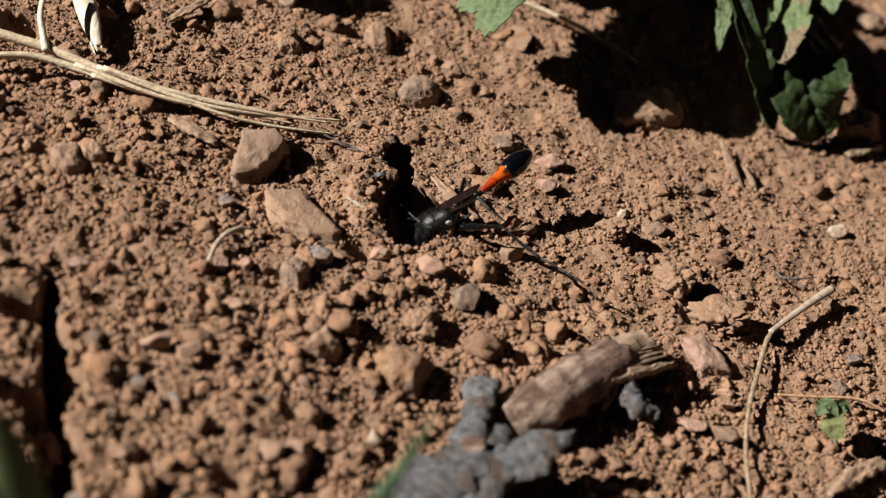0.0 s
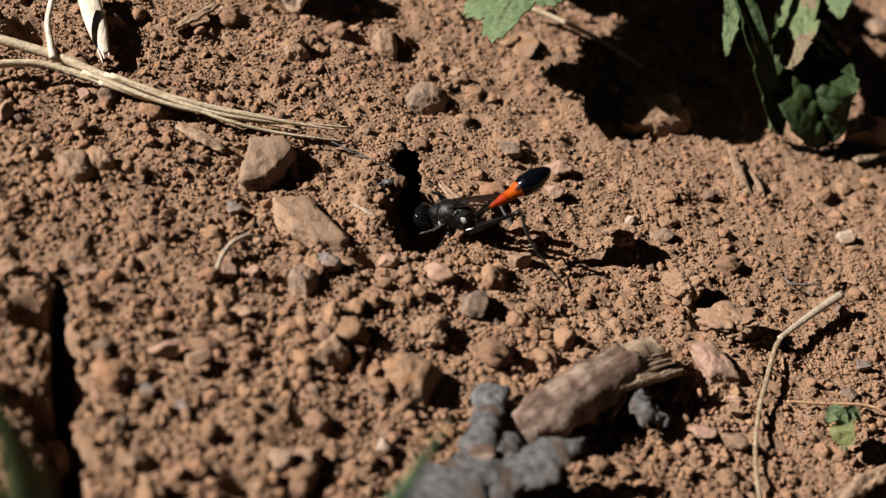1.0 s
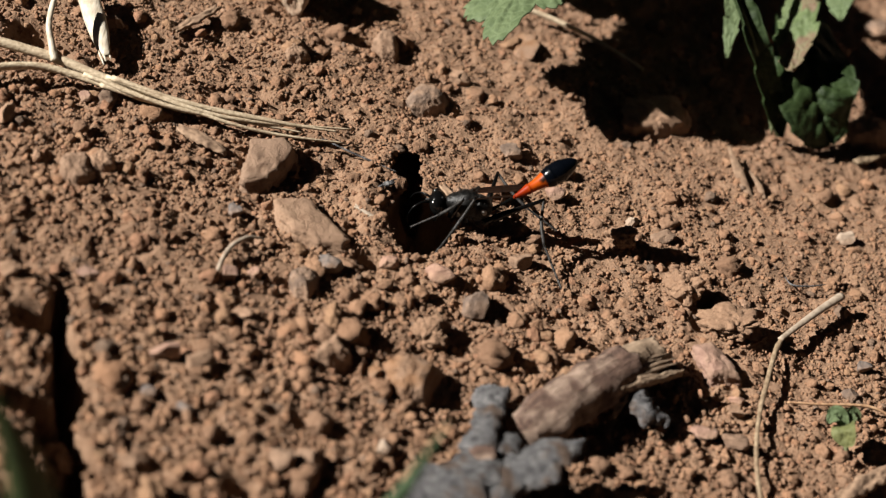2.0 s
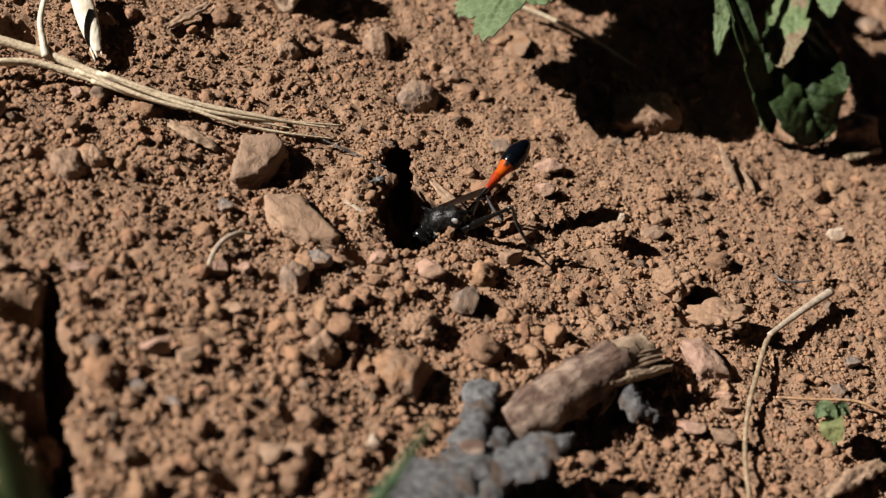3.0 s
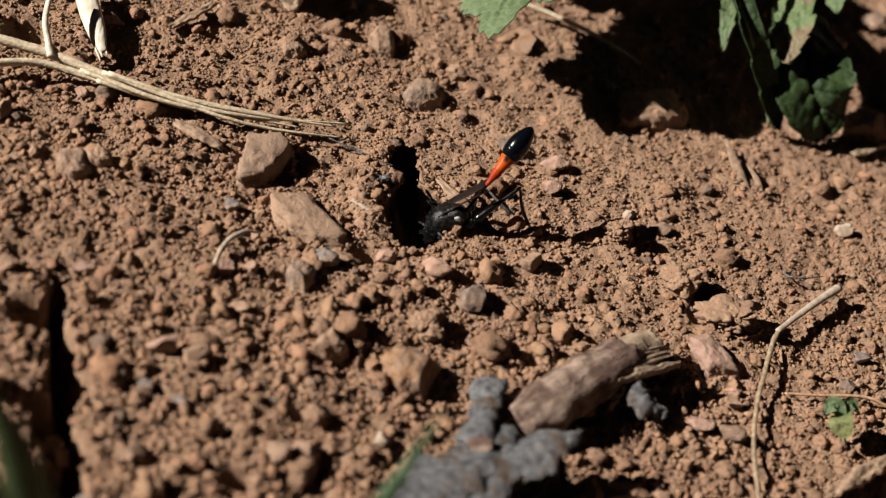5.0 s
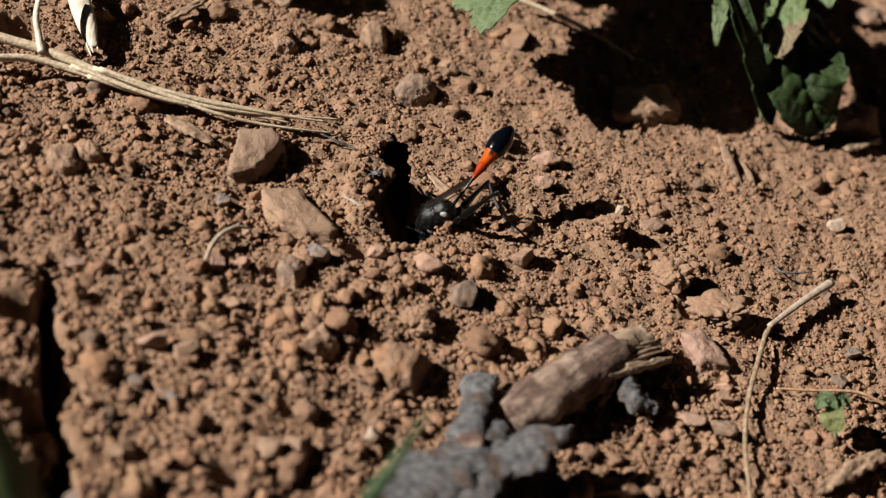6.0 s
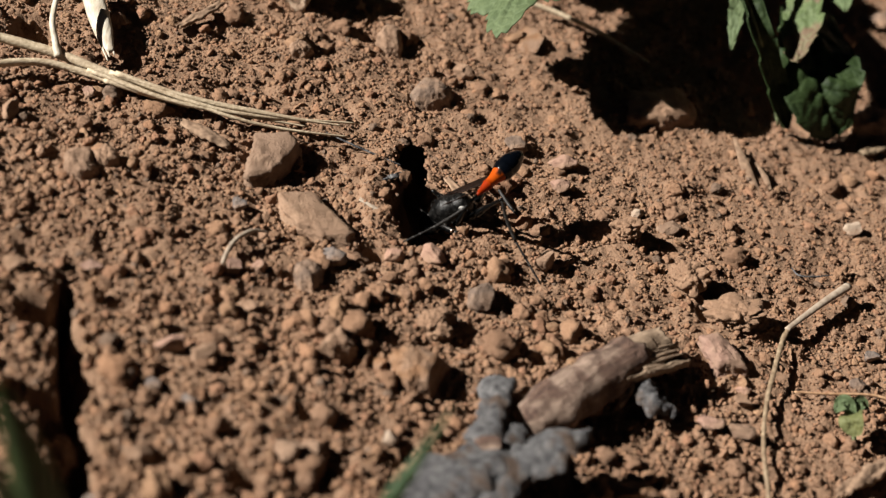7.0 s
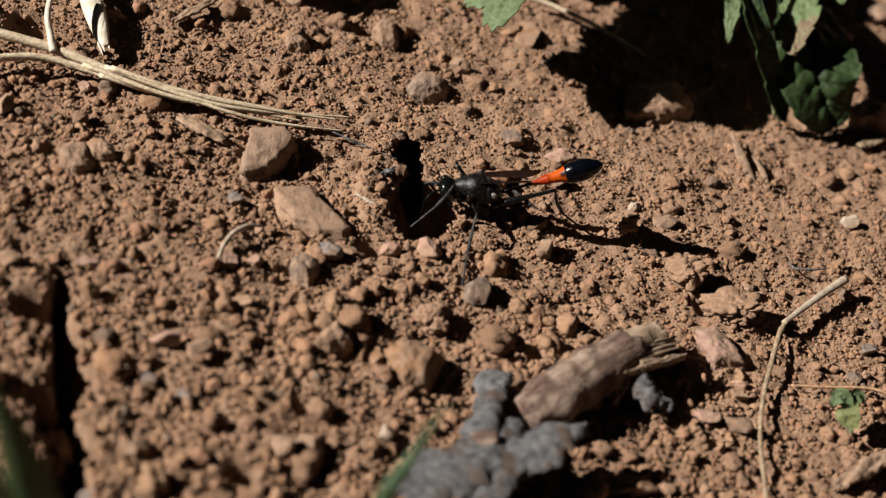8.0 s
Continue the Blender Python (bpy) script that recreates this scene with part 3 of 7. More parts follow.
    pebble(-42.45, 13.86, 1.62, 2.05, 1.45, 0, 443, "pink", "small stone on the soil")
    pebble(2.12, 35.23, 3.34, 2.52, 2.22, 0, 444, "tan", "small stone with a dark hollow beside it")
    pebble(24.14, 14.29, 2.31, 2.17, 1.85, 0, 445, "pale", "small pale stone on the soil")
    pebble(22.22, 9.16, 3.7, 3.0, 2.2, 0, 446, "earth", "rough earthy clod on the soil", cut=0.7, rough=0.22)
    pebble(29.41, 2.24, 4.31, 4.28, 3.45, 0, 447, "earth", "rough earthy clod on the soil", cut=0.7, rough=0.22)
    pebble(14.01, 15.73, 3.16, 2.38, 2.10, 0, 448, "pink", "small rounded stone on the soil")
    pebble(28.01, 12.59, 3.60, 1.98, 2.15, 20, 449, "tan", "angular flat stone on the soil", cut=0.5)
    pebble(57.37, 62.59, 8.72, 5.47, 6.14, 0, 450, "dark", "brown clod behind the weed")
    pebble(68.45, 76.23, 8.20, 5.74, 3.00, 0, 451, "dark", "brown clod behind the weed")
    pebble(-1.51, -13.39, 3.80, 3.53, 2.66, 0, 452, "earth", "rough earthy clod on the soil", cut=0.7, rough=0.22)
    pebble(-29.59, -39.71, 3.28, 2.14, 2.40, 0, 453, "tan", "rounded brown stone on the soil")
    pebble(-7.52, -21.06, 2.44, 1.62, 1.82, 0, 454, "orange", "small orange pebble on the soil")
    pebble(-26.05, -31.53, 2.05, 1.74, 1.64, 0, 455, "grey", "small grey pebble on the soil")
    pebble(-29.53, -30.13, 2.28, 1.59, 1.41, 0, 456, "grey", "small grey pebble on the soil")
    pebble(48.69, -9.34, 2.98, 1.77, 1.56, 0, 457, "dark", "dark flat pebble under the rootlet")
    pebble(34.6, -2.6, 6.4, 5.2, 2.5, 0, 458, "earth", "large rough earthy clod beside the kinked stem", cut=0.75, rough=0.24)



build_stones()
rolled_stone = pebble(0.07, -4.33, 4.4, 3.2, 3.2, -30, 471, "pink", "oblong tan pebble pushed about by the wasp")
dragged_stone = pebble(9.88, 1.54, 3.6, 3.2, 2.6, 10, 472, "tan", "rounded tan pebble beside the digging wasp")


# ---- plant litter ----
def stalk(points, radii, name, mat, label, category, sides=10, steps=40, squash=1.0, wob=0.0, seed=0, parent=None):
    """A stem along places in mm, with radii spread along it."""
    pts = spline([Vector(p) * MM for p in points], steps)
    rng = random.Random(seed)
    rad = []
    for k in range(steps):
        t = k / (steps - 1) * (len(radii) - 1)
        i = min(int(t), len(radii) - 2) if len(radii) > 1 else 0
        r = radii[i] + (radii[min(i + 1, len(radii) - 1)] - radii[i]) * (t - i)
        rad.append(r * MM * (1 + wob * rng.uniform(-1, 1)))
    me = mesh_of(name, *sweep(pts, rad, sides, squash), mat)
    return part(name, me, parent, label) if parent else thing(name, me, label, category)


def build_straw():
    """A dry grass stalk that splits into several thin strands."""
    straw = tagged(new("dry_grass_stalk"), "dry straw coloured grass stalk splitting into thin strands", "dry grass")
    stalk([(-54.82, 17.08, 19.45), (-52.10, 17.68, 18.23), (-46.05, 17.31, 16.22), (-39.39, 15.78, 14.02), (-30.79, 14.60, 11.04), (-26.13, 14.02, 9.44)], [0.55, 0.62, 0.6, 0.5, 0.4, 0.28], "stem", M_STRAW, "", "", parent=straw, wob=0.05)
    stalk([(-54.00, 12.01, 18.20), (-51.83, 13.70, 17.55), (-47.58, 15.47, 16.37), (-42.59, 15.41, 14.78), (-36.02, 14.43, 12.51), (-30.74, 13.99, 10.82)], [0.45, 0.5, 0.42, 0.36, 0.28], "stem", M_STRAW, "", "", parent=straw, wob=0.05)
    for k, (a, b, c, d, r) in enumerate((
            ((-39.33, 15.53, 14.20), (-30.72, 14.32, 11.42), (-21.54, 15.12, 8.26), (-15.54, 16.18, 6.06), 0.22), ((-40.03, 15.74, 14.21), (-30.02, 13.74, 11.01), (-22.84, 14.42, 8.45), (-10.92, 17.61, 4.78), 0.20),
            ((-42.59, 15.41, 14.78), (-32.62, 13.42, 11.59), (-24.84, 14.23, 8.85), (-16.87, 15.28, 6.06), 0.20), ((-40.61, 14.73, 13.78), (-35.37, 14.20, 12.01), (-30.16, 14.30, 10.25), (-25.51, 13.84, 8.55), 0.24),
            ((-44.60, 15.50, 14.88), (-37.39, 14.64, 12.52), (-32.80, 14.37, 11.04), (-28.85, 14.19, 9.65), 0.22), ((-32.70, 14.24, 11.81), (-26.05, 13.16, 9.41), (-19.45, 13.58, 7.03), (-11.97, 15.52, 4.29), 0.16),
            ((-30.72, 14.23, 11.32), (-24.81, 14.47, 9.44), (-18.20, 15.43, 7.16), (-12.80, 16.43, 5.34), 0.17))):
        stalk([(p[0], p[1], p[2] + 0.5) for p in (a, b, c, d)], [r * 1.5, r * 1.4, r * 1.25, 0.1], "strand", M_STRAW, "", "", 8, 30, parent=straw, wob=0.06, seed=k)
    stalk([(-46.03, 16.57, 16.41), (-46.50, 18.32, 17.95), (-46.85, 19.96, 19.25), (-46.82, 23.60, 20.05), (-46.36, 26.77, 20.41)], [0.5, 0.42, 0.38, 0.36, 0.3], "side_shoot", M_HUSK, "pale curved side shoot", "", parent=straw)


def build_husk():
    """A dry seed husk: overlapping pale scales."""
    husk = tagged(new("dry_husk"), "pale dry grass husk with frayed papery tip", "husk")
    a, b = Vector((-45.31, 33.50, 16.09)), Vector((-40.60, 20.06, 13.78))
    d = b - a
    side = d.cross(Vector((0, 0, 1))).normalized()
    for k, (off, width, end, lift) in enumerate(((0.0, 1.35, 0.97, 0.5), (0.3, 1.0, 0.93, 0.3), (-0.35, 0.95, 0.88, 0.3), (0.7, 0.22, 1.08, 0.6), (0.3, 0.3, 1.04, 0.6), (-0.4, 0.25, 1.02, 0.5))):
        pts = [a + d * (end * t) + side * (off * (0.4 + 0.6 * math.sin(math.pi * t)) + 0.5 * t * off) + Vector((0, 0, lift)) for t in (0, 0.25, 0.5, 0.75, 1)]
        stalk([p[:] for p in pts], [width * 0.8, width, width, width * 0.8, width * 0.35], "scale", M_HUSK, "", "", 14, 26, 0.5, parent=husk, seed=k)


def along(v, a, b):
    """The places v in axes of their own, x running from a to b, and those axes as a matrix."""
    x = (b - a).normalized()
    y = Vector((0, 0, 1)).cross(x).normalized()
    m = Matrix((x, y, x.cross(y))).transposed().to_4x4()
    m.translation = a
    inv = np.array(m.inverted())
    return np.asarray(v) @ inv[:3, :3].T + inv[:3, 3], m


def rough_slab(points, widths, thick, name, mat, seed, parent=None, label="", category="", ragged=0.25, bow=0.0):
    """A ragged strip of bark or wood along places in mm: thick, uneven, with torn edges and ends."""
    pts = spline([Vector(p) for p in points], 44)
    off = Vector((seed * 7.3, seed * 3.1, 1.7))
    nv, verts, faces = 13, [], []
    for i, p in enumerate(pts):
        t = i / 43
        k = t * (len(widths) - 1)
        j = min(int(k), len(widths) - 2)
        w = widths[j] + (widths[j + 1] - widths[j]) * (k - j)
        d = (pts[min(i + 1, 43)] - pts[max(i - 1, 0)]).normalized()
        side = Vector((0, 0, 1)).cross(d).normalized()
        up = d.cross(side)
        for face in (1, -1):
            for q in range(nv):
                s = q / (nv - 1) * 2 - 1
                edge = 1 + ragged * noise.noise(Vector((t * 9, face * 0.2 + (1 if s > 0 else -1) * 3, 0)) + off) * 1.6
                height = face * thick * (1 - 0.8 * abs(s) ** 4) * 0.5 + bow * (1 - s * s) + 0.5 * thick * noise.noise(Vector((t * 4, s * 1.4, 0)) + off) + 0.16 * thick * noise.noise(Vector((t * 16, s * 6, face)) + off)
                pull = 0.8 * noise.noise(Vector((s * 4, 0.3, 5)) + off) if i in (0, 43) else 0
                verts.append((p + side * (s * w * 0.5 * edge) + up * height + d * pull) * MM)
    row = 2 * nv
    for i in range(43):
        for q in range(nv - 1):
            a = i * row + q
            faces += [(a, a + row, a + row + 1), (a, a + row + 1, a + 1)]
            b = a + nv
            faces += [(b, b + row + 1, b + row), (b, b + 1, b + row + 1)]
        for q, flip in ((0, False), (nv - 1, True)):
            a, b = i * row + q, i * row + nv + q
            faces += [(a, b + row, a + row), (a, b, b + row)] if not flip else [(a, a + row, b + row), (a, b + row, b)]
    for i, flip in ((0, False), (43, True)):
        for q in range(nv - 1):
            a, b = i * row + q, i * row + nv + q
            faces += [(a, a + 1, b + 1), (a, b + 1, b)] if not flip else [(a, b + 1, a + 1), (a, b, b + 1)]
    local, m = along(np.array([v[:] for v in verts]), pts[0] * MM, pts[-1] * MM)
    me = mesh_of(name, local, np.array(faces), mat)
    return part(name, me, parent, label, m) if parent else thing(name, me, label, category, "", m)


def build_wood():
    twig = tagged(new("broken_twig"), "broken piece of weathered brown twig with a splintered end", "twig")
    pts = spline([Vector(p) * MM for p in ((8.3, -27.72, 0.31), (11.16, -24.76, -0.55), (14.45, -21.19, -1.53), (17.86, -17.58, -2.56), (20.32, -14.93, -3.3))], 40)
    rng = random.Random(3)

    def rough_tube(places, radius, seed, torn):
        v, f = sweep(places, radius, 24, 0.8)
        axis = (places[-1] - places[0]).normalized()
        out = []
        for k, p in enumerate(v):
            q = Vector(p) / MM
            d = noise.noise_vector(q * 0.35 + Vector((seed, 0, 0))) * 0.4 + noise.noise_vector(q * 1.9) * 0.13
            if torn and k // 24 > 30:
                d = d + axis * (1.6 * noise.noise(Vector((k % 24 * 0.7, seed, 2))) * (k // 24 - 30) / 9)
            out.append(np.array((Vector(p) + d * MM)[:]))
        return *along(np.array(out), places[0], places[-1]), f

    v, m, f = rough_tube(pts, [MM * (2.85 + 0.3 * math.sin(k / 39 * 2.8) + 0.2 * noise.noise(Vector((k * 0.16, 0, 4)))) * (0.7 + 0.3 * min(1, k / 9)) for k in range(40)], 3, True)
    part("rind", mesh_of("rind", v, f, M_RIND), twig, "rough brown rind", m)
    core = spline([Vector(p) * MM for p in ((15.9, -19.6, -2.1), (18.94, -16.34, -2.98), (21.9, -13.3, -3.95), (24.2, -10.9, -5.1))], 40)
    v, m, f = rough_tube(core, [MM * (2.85 - 0.8 * (k / 39) ** 2) for k in range(40)], 8, True)
    part("bare_wood", mesh_of("bare_wood", v, f, M_WOOD), twig, "bare splintered wood", m)
    for k, (a, b, w, th) in enumerate((((19.4, -19.5, -1.95), (27.1, -14.43, -4.73), 1.2, 0.9), ((18.9, -16.5, -1.3), (25.94, -11.48, -4.98), 1.8, 0.8), ((18.33, -18.37, -1.0), (24.7, -13.34, -4.01), 1.5, 0.8),
                                       ((20.29, -19.3, -3.09), (18.6, -21.77, -4.08), 0.9, 0.6))):
        a, b = Vector(a), Vector(b)
        rough_slab([a[:], (a.lerp(b, 0.5) + Vector((0, 0, 0.2)))[:], b[:]], [w * 0.8, w, w * 0.4], th, "splinter", M_WOOD, 11 + k, twig, ragged=0.3)
    root, end = Vector((20.6, -16.4, -3.2)), Vector((25.9, -12.4, -5.2))
    across = (end - root).cross(Vector((0, 0, 1))).normalized()
    for k in range(11):
        s = (k - 5) * 0.42
        a = root + across * s + Vector((0, 0, 1.3 - 0.13 * s * s + rng.uniform(-0.2, 0.2)))
        b = a + (end - root) * rng.uniform(0.6, 1.12) + Vector((0, rng.uniform(-0.3, 0.3), rng.uniform(-0.7, 0.1)))
        stalk([a[:], (a.lerp(b, 0.5) + Vector((0, 0, 0.15)))[:], b[:]], [0.3, 0.26, 0.08], "fibre", M_WOOD, "", "", 7, 14, 0.7, 0.15, k, twig)
    bark = tagged(new("bark_strip"), "curled strip of grey lichen-dusted bark beside the twig", "bark")
    rough_slab([(-3.59, -42.6, 4.38), (-0.02, -39.36, 4.31), (3.69, -34.74, 3.19), (6.76, -29.16, 0.77)], [5.6, 6.4, 6.0, 4.4], 0.8, "sheet", M_BARK, 1, bark, ragged=0.3, bow=0.6)
    rough_slab([(1.92, -41.73, 3.63), (5.04, -38.15, 3.19), (7.2, -33.08, 2.04)], [4.4, 4.6, 3.4], 0.7, "sheet", M_BARK, 21, bark, ragged=0.3, bow=0.4)
    rough_slab([(3.42, -33.3, 3.27), (4.24, -29.55, 2.53), (4.92, -25.84, 1.52), (5.13, -22.13, 0.46)], [4.2, 3.0, 3.1, 3.8], 0.8, "prong", M_BARK, 2, bark, ragged=0.22, bow=0.4)
    rough_slab([(6.6, -37.4, 2.38), (9.14, -34.95, 2.76), (11.55, -32.64, 2.53), (14.44, -30.8, 1.67)], [2.6, 5.0, 4.4, 0.9], 0.7, "flap", M_BARK, 4, bark, ragged=0.3, bow=0.4)
    part("knot", mesh_of("knot", lump(3, 77, 4, 0.7, 0.15)[0] * (np.array((1.5, 1.2, 0.6)) * MM), ICO[3][1], M_RIND), bark, "rusty knot", Matrix.Translation(Vector((3.98, -33.86, 3.81)) * MM))
    rough_slab([(21.02, -18.62, -3.81), (22.15, -20.45, -4.14), (24.63, -20.97, -5.89)], [2.6, 3.6, 1.6], 0.8, "bark_chip", M_BARK, 6, None, "small curled chip of grey bark", "bark", 0.4, 0.4)
    rough_slab([(0.00, 11.98, 0.90), (2.35, 9.06, 0.10), (5.08, 6.58, -1.22)], [1.0, 1.5, 1.1], 0.4, "wood_splinter", M_FLAKE, 8, None, "flat pale splinter of wood pressed in the soil by the burrow", "splinter", 0.2)
    rough_slab([(42.74, -27.75, -11.82), (46.51, -24.72, -12.35), (51.37, -20.74, -13.81)], [1.2, 2.4, 1.9], 0.9, "wood_splinter", M_FLAKE, 9, None, "brown flat piece of rotten wood", "splinter", 0.3)
    rough_slab([(-31.33, 11.48, 10.20), (-28.40, 10.13, 9.72), (-25.83, 8.89, 8.65)], [1.2, 1.9, 0.9], 0.7, "wood_splinter", M_FLAKE, 12, None, "brown curved flake of plant litter", "splinter", 0.3)
    rough_slab([(-34.05, 30.49, 11.12), (-31.91, 33.45, 10.67), (-29.47, 37.42, 9.94)], [0.9, 1.5, 1.2], 0.6, "wood_splinter", M_FLAKE, 13, None, "brown sliver of dry plant litter", "splinter", 0.3)
    rough_slab([(58.65, 38.45, -16.70), (61.14, 40.28, -17.44), (64.69, 42.92, -18.51)], [1.2, 1.9, 1.4], 0.7, "wood_splinter", M_STEM, 14, None, "pale chip of dry straw", "splinter", 0.3)
    rough_slab([(-10.17, 4.51, 3.95), (-8.61, 3.61, 3.48), (-7.34, 2.97, 2.80)], [0.4, 0.6, 0.3], 0.3, "wood_splinter", M_PALE, 15, None, "tiny whitish sliver of straw", "splinter", 0.3)
    rough_slab([(-7.86, 7.85, 3.96), (-6.54, 9.17, 3.66), (-5.36, 10.72, 3.01)], [0.5, 0.8, 0.4], 0.35, "wood_splinter", M_BARK, 16, None, "small grey sliver at the burrow's rim", "splinter", 0.3)


def build_stems():
    stem = tagged(new("dry_grass"), "kinked dry pale grass stem on the soil", "stem")
    stalk([(50.29, 6.64, -12.69), (47.07, 3.47, -11.92), (43.72, -0.06, -11.12), (40.62, -3.44, -10.39)], [0.60, 0.50, 0.42, 0.35], "upper_stem", M_PALE, "smooth straw coloured piece", "", 10, 30, 0.75, 0.04, 3, stem)
    stalk([(40.97, -3.04, -10.49), (39.98, -4.96, -10.39), (39.02, -7.60, -10.21), (37.77, -11.37, -9.93), (36.40, -15.60, -9.62), (34.92, -22.58, -9.28), (34.29, -31.39, -9.29)], [0.30, 0.34, 0.28, 0.31, 0.27, 0.27, 0.25], "lower_stem", M_STEM, "twisted weathered piece", "", 10, 60, 0.7, 0.12, 4, stem)
    stalk([(43.58, 9.65, -12.27), (44.19, 8.16, -12.16), (46.31, 8.42, -12.69), (49.04, 9.93, -13.81)], [0.08, 0.12, 0.12, 0.07], "rootlet", M_BARK, "thin blackish rootlet on the soil", "root", 7, 24)
    stalk([(-14.8, 15.4, 5.6), (-11.0, 14.2, 4.3), (-8.4, 13.6, 3.3), (-5.6, 13.0, 2.3)], [0.10, 0.13, 0.12, 0.06], "rootlet", M_BARK, "thin blackish rootlet beyond the straw", "root", 7, 24)
    stalk([(40.14, -12.94, -11.14), (44.11, -12.47, -12.03), (49.16, -11.43, -13.35), (51.29, -11.39, -13.99), (53.72, -11.98, -15.12)], [0.12, 0.17, 0.2, 0.2, 0.18], "rootlet", M_ROOT, "thin orange brown rootlet", "root", 8, 36)
    stalk([(-20.33, -4.51, 6.90), (-21.84, -5.40, 7.85), (-23.36, -7.48, 8.51), (-24.26, -9.81, 8.58), (-24.84, -12.93, 8.25)], [0.12, 0.25, 0.3, 0.28, 0.2], "curled_root", M_PALE, "curled thin pale root", "root", 8, 36)
    stalk([(12.19, 54.09, -1.46), (14.22, 53.85, -2.07), (18.28, 52.81, -3.48), (22.50, 51.55, -5.15), (28.70, 48.08, -7.61)], [0.4, 0.4, 0.38, 0.34, 0.26], "dry_grass", M_STRAW, "thin straw coloured stem running under the leaves", "stem", 10, 40)
    for a, b, c, w in (((39.08, 33.08, -9.52), (40.09, 29.06, -10.83), (41.23, 24.13, -11.97), 1.5), ((41.87, 30.21, -11.56), (42.78, 27.16, -11.83), (43.12, 25.27, -12.44), 0.9)):
        stalk([a, b, c], [0.15, w * 0.5, w * 0.4], "dry_grass", M_FLAKE, "dry papery grass blade stuck in the soil", "dry grass", 10, 24, 0.25)


# ---- living plants ----
def leaf_mesh(name, spine, width, mat, seed, teeth=6, face=(0, 0, 1), cup=0.15, ripple=0.35, vein=0.22, blunt=0.75, bite=0.24):
    """A toothed leaf blade along a spine in mm: base to tip, with raised veins, a wavy surface and real thickness."""
    nu, nv = 56, 25
    pts = spline([Vector(p) for p in spine], nu)
    off = Vector((seed * 5.1, seed * 2.3, 0.4))
    tops, lows = [], []
    for i, p in enumerate(pts):
        t = i / (nu - 1)
        d = (pts[min(i + 1, nu - 1)] - pts[max(i - 1, 0)]).normalized()
        side = Vector(face).cross(d).normalized()
        up = d.cross(side)
        lobe = max(0.0, math.sin(math.pi * (0.03 + 0.97 * t))) ** blunt * (1 - 0.25 * t * blunt)
        for q in range(nv):
            s = q / (nv - 1) * 2 - 1
            shift = 0.0 if s < 0 else 0.43
            saw = 0.6 if teeth == 1 else 1 - (t * teeth * (1 + 0.12 * noise.noise(Vector((t * 3, shift, 1)) + off)) + shift) % 1
            w = width * 0.5 * lobe * (1.04 - bite + bite * saw + 0.22 * noise.noise(Vector((t * 2.3, shift * 9, 2)) + off)) + 0.05
            k = (t * teeth - abs(s) * 1.1) % 1
            rib = vein * (math.exp(-(s / 0.06) ** 2) + 0.7 * math.exp(-((k - 0.5) / 0.12) ** 2) * (1 - abs(s)))
            h = cup * width * s * s + ripple * (noise.noise(Vector((t * 4, s * 2, 0)) + off) + 0.5 * noise.noise(Vector((t * 11, s * 5, 0)) + off)) - rib
            sweep_back = -0.12 * width * abs(s) * (1 - t) + 0.05 * width * abs(s)
            c = p + side * (s * w) + up * h + d * sweep_back
            tops.append(c)
            lows.append(c - up * 0.14)
    v = np.array([q[:] for q in tops + lows]) * MM
    n, f = nu * nv, []
    for i in range(nu - 1):
        for q in range(nv - 1):
            a = i * nv + q
            f += [(a, a + nv, a + nv + 1), (a, a + nv + 1, a + 1)]
            b = a + n
            f += [(b, b + nv + 1, b + nv), (b, b + 1, b + nv + 1)]
        for q in (0, nv - 1):
            a = i * nv + q
            f += [(a, a + n, a + n + nv), (a, a + n + nv, a + nv)]
    for i in (0, nu - 1):
        for q in range(nv - 1):
            a = i * nv + q
            f += [(a, a + 1, a + n + 1), (a, a + n + 1, a + n)]
    return mesh_of(name, v, np.array(f), mat)


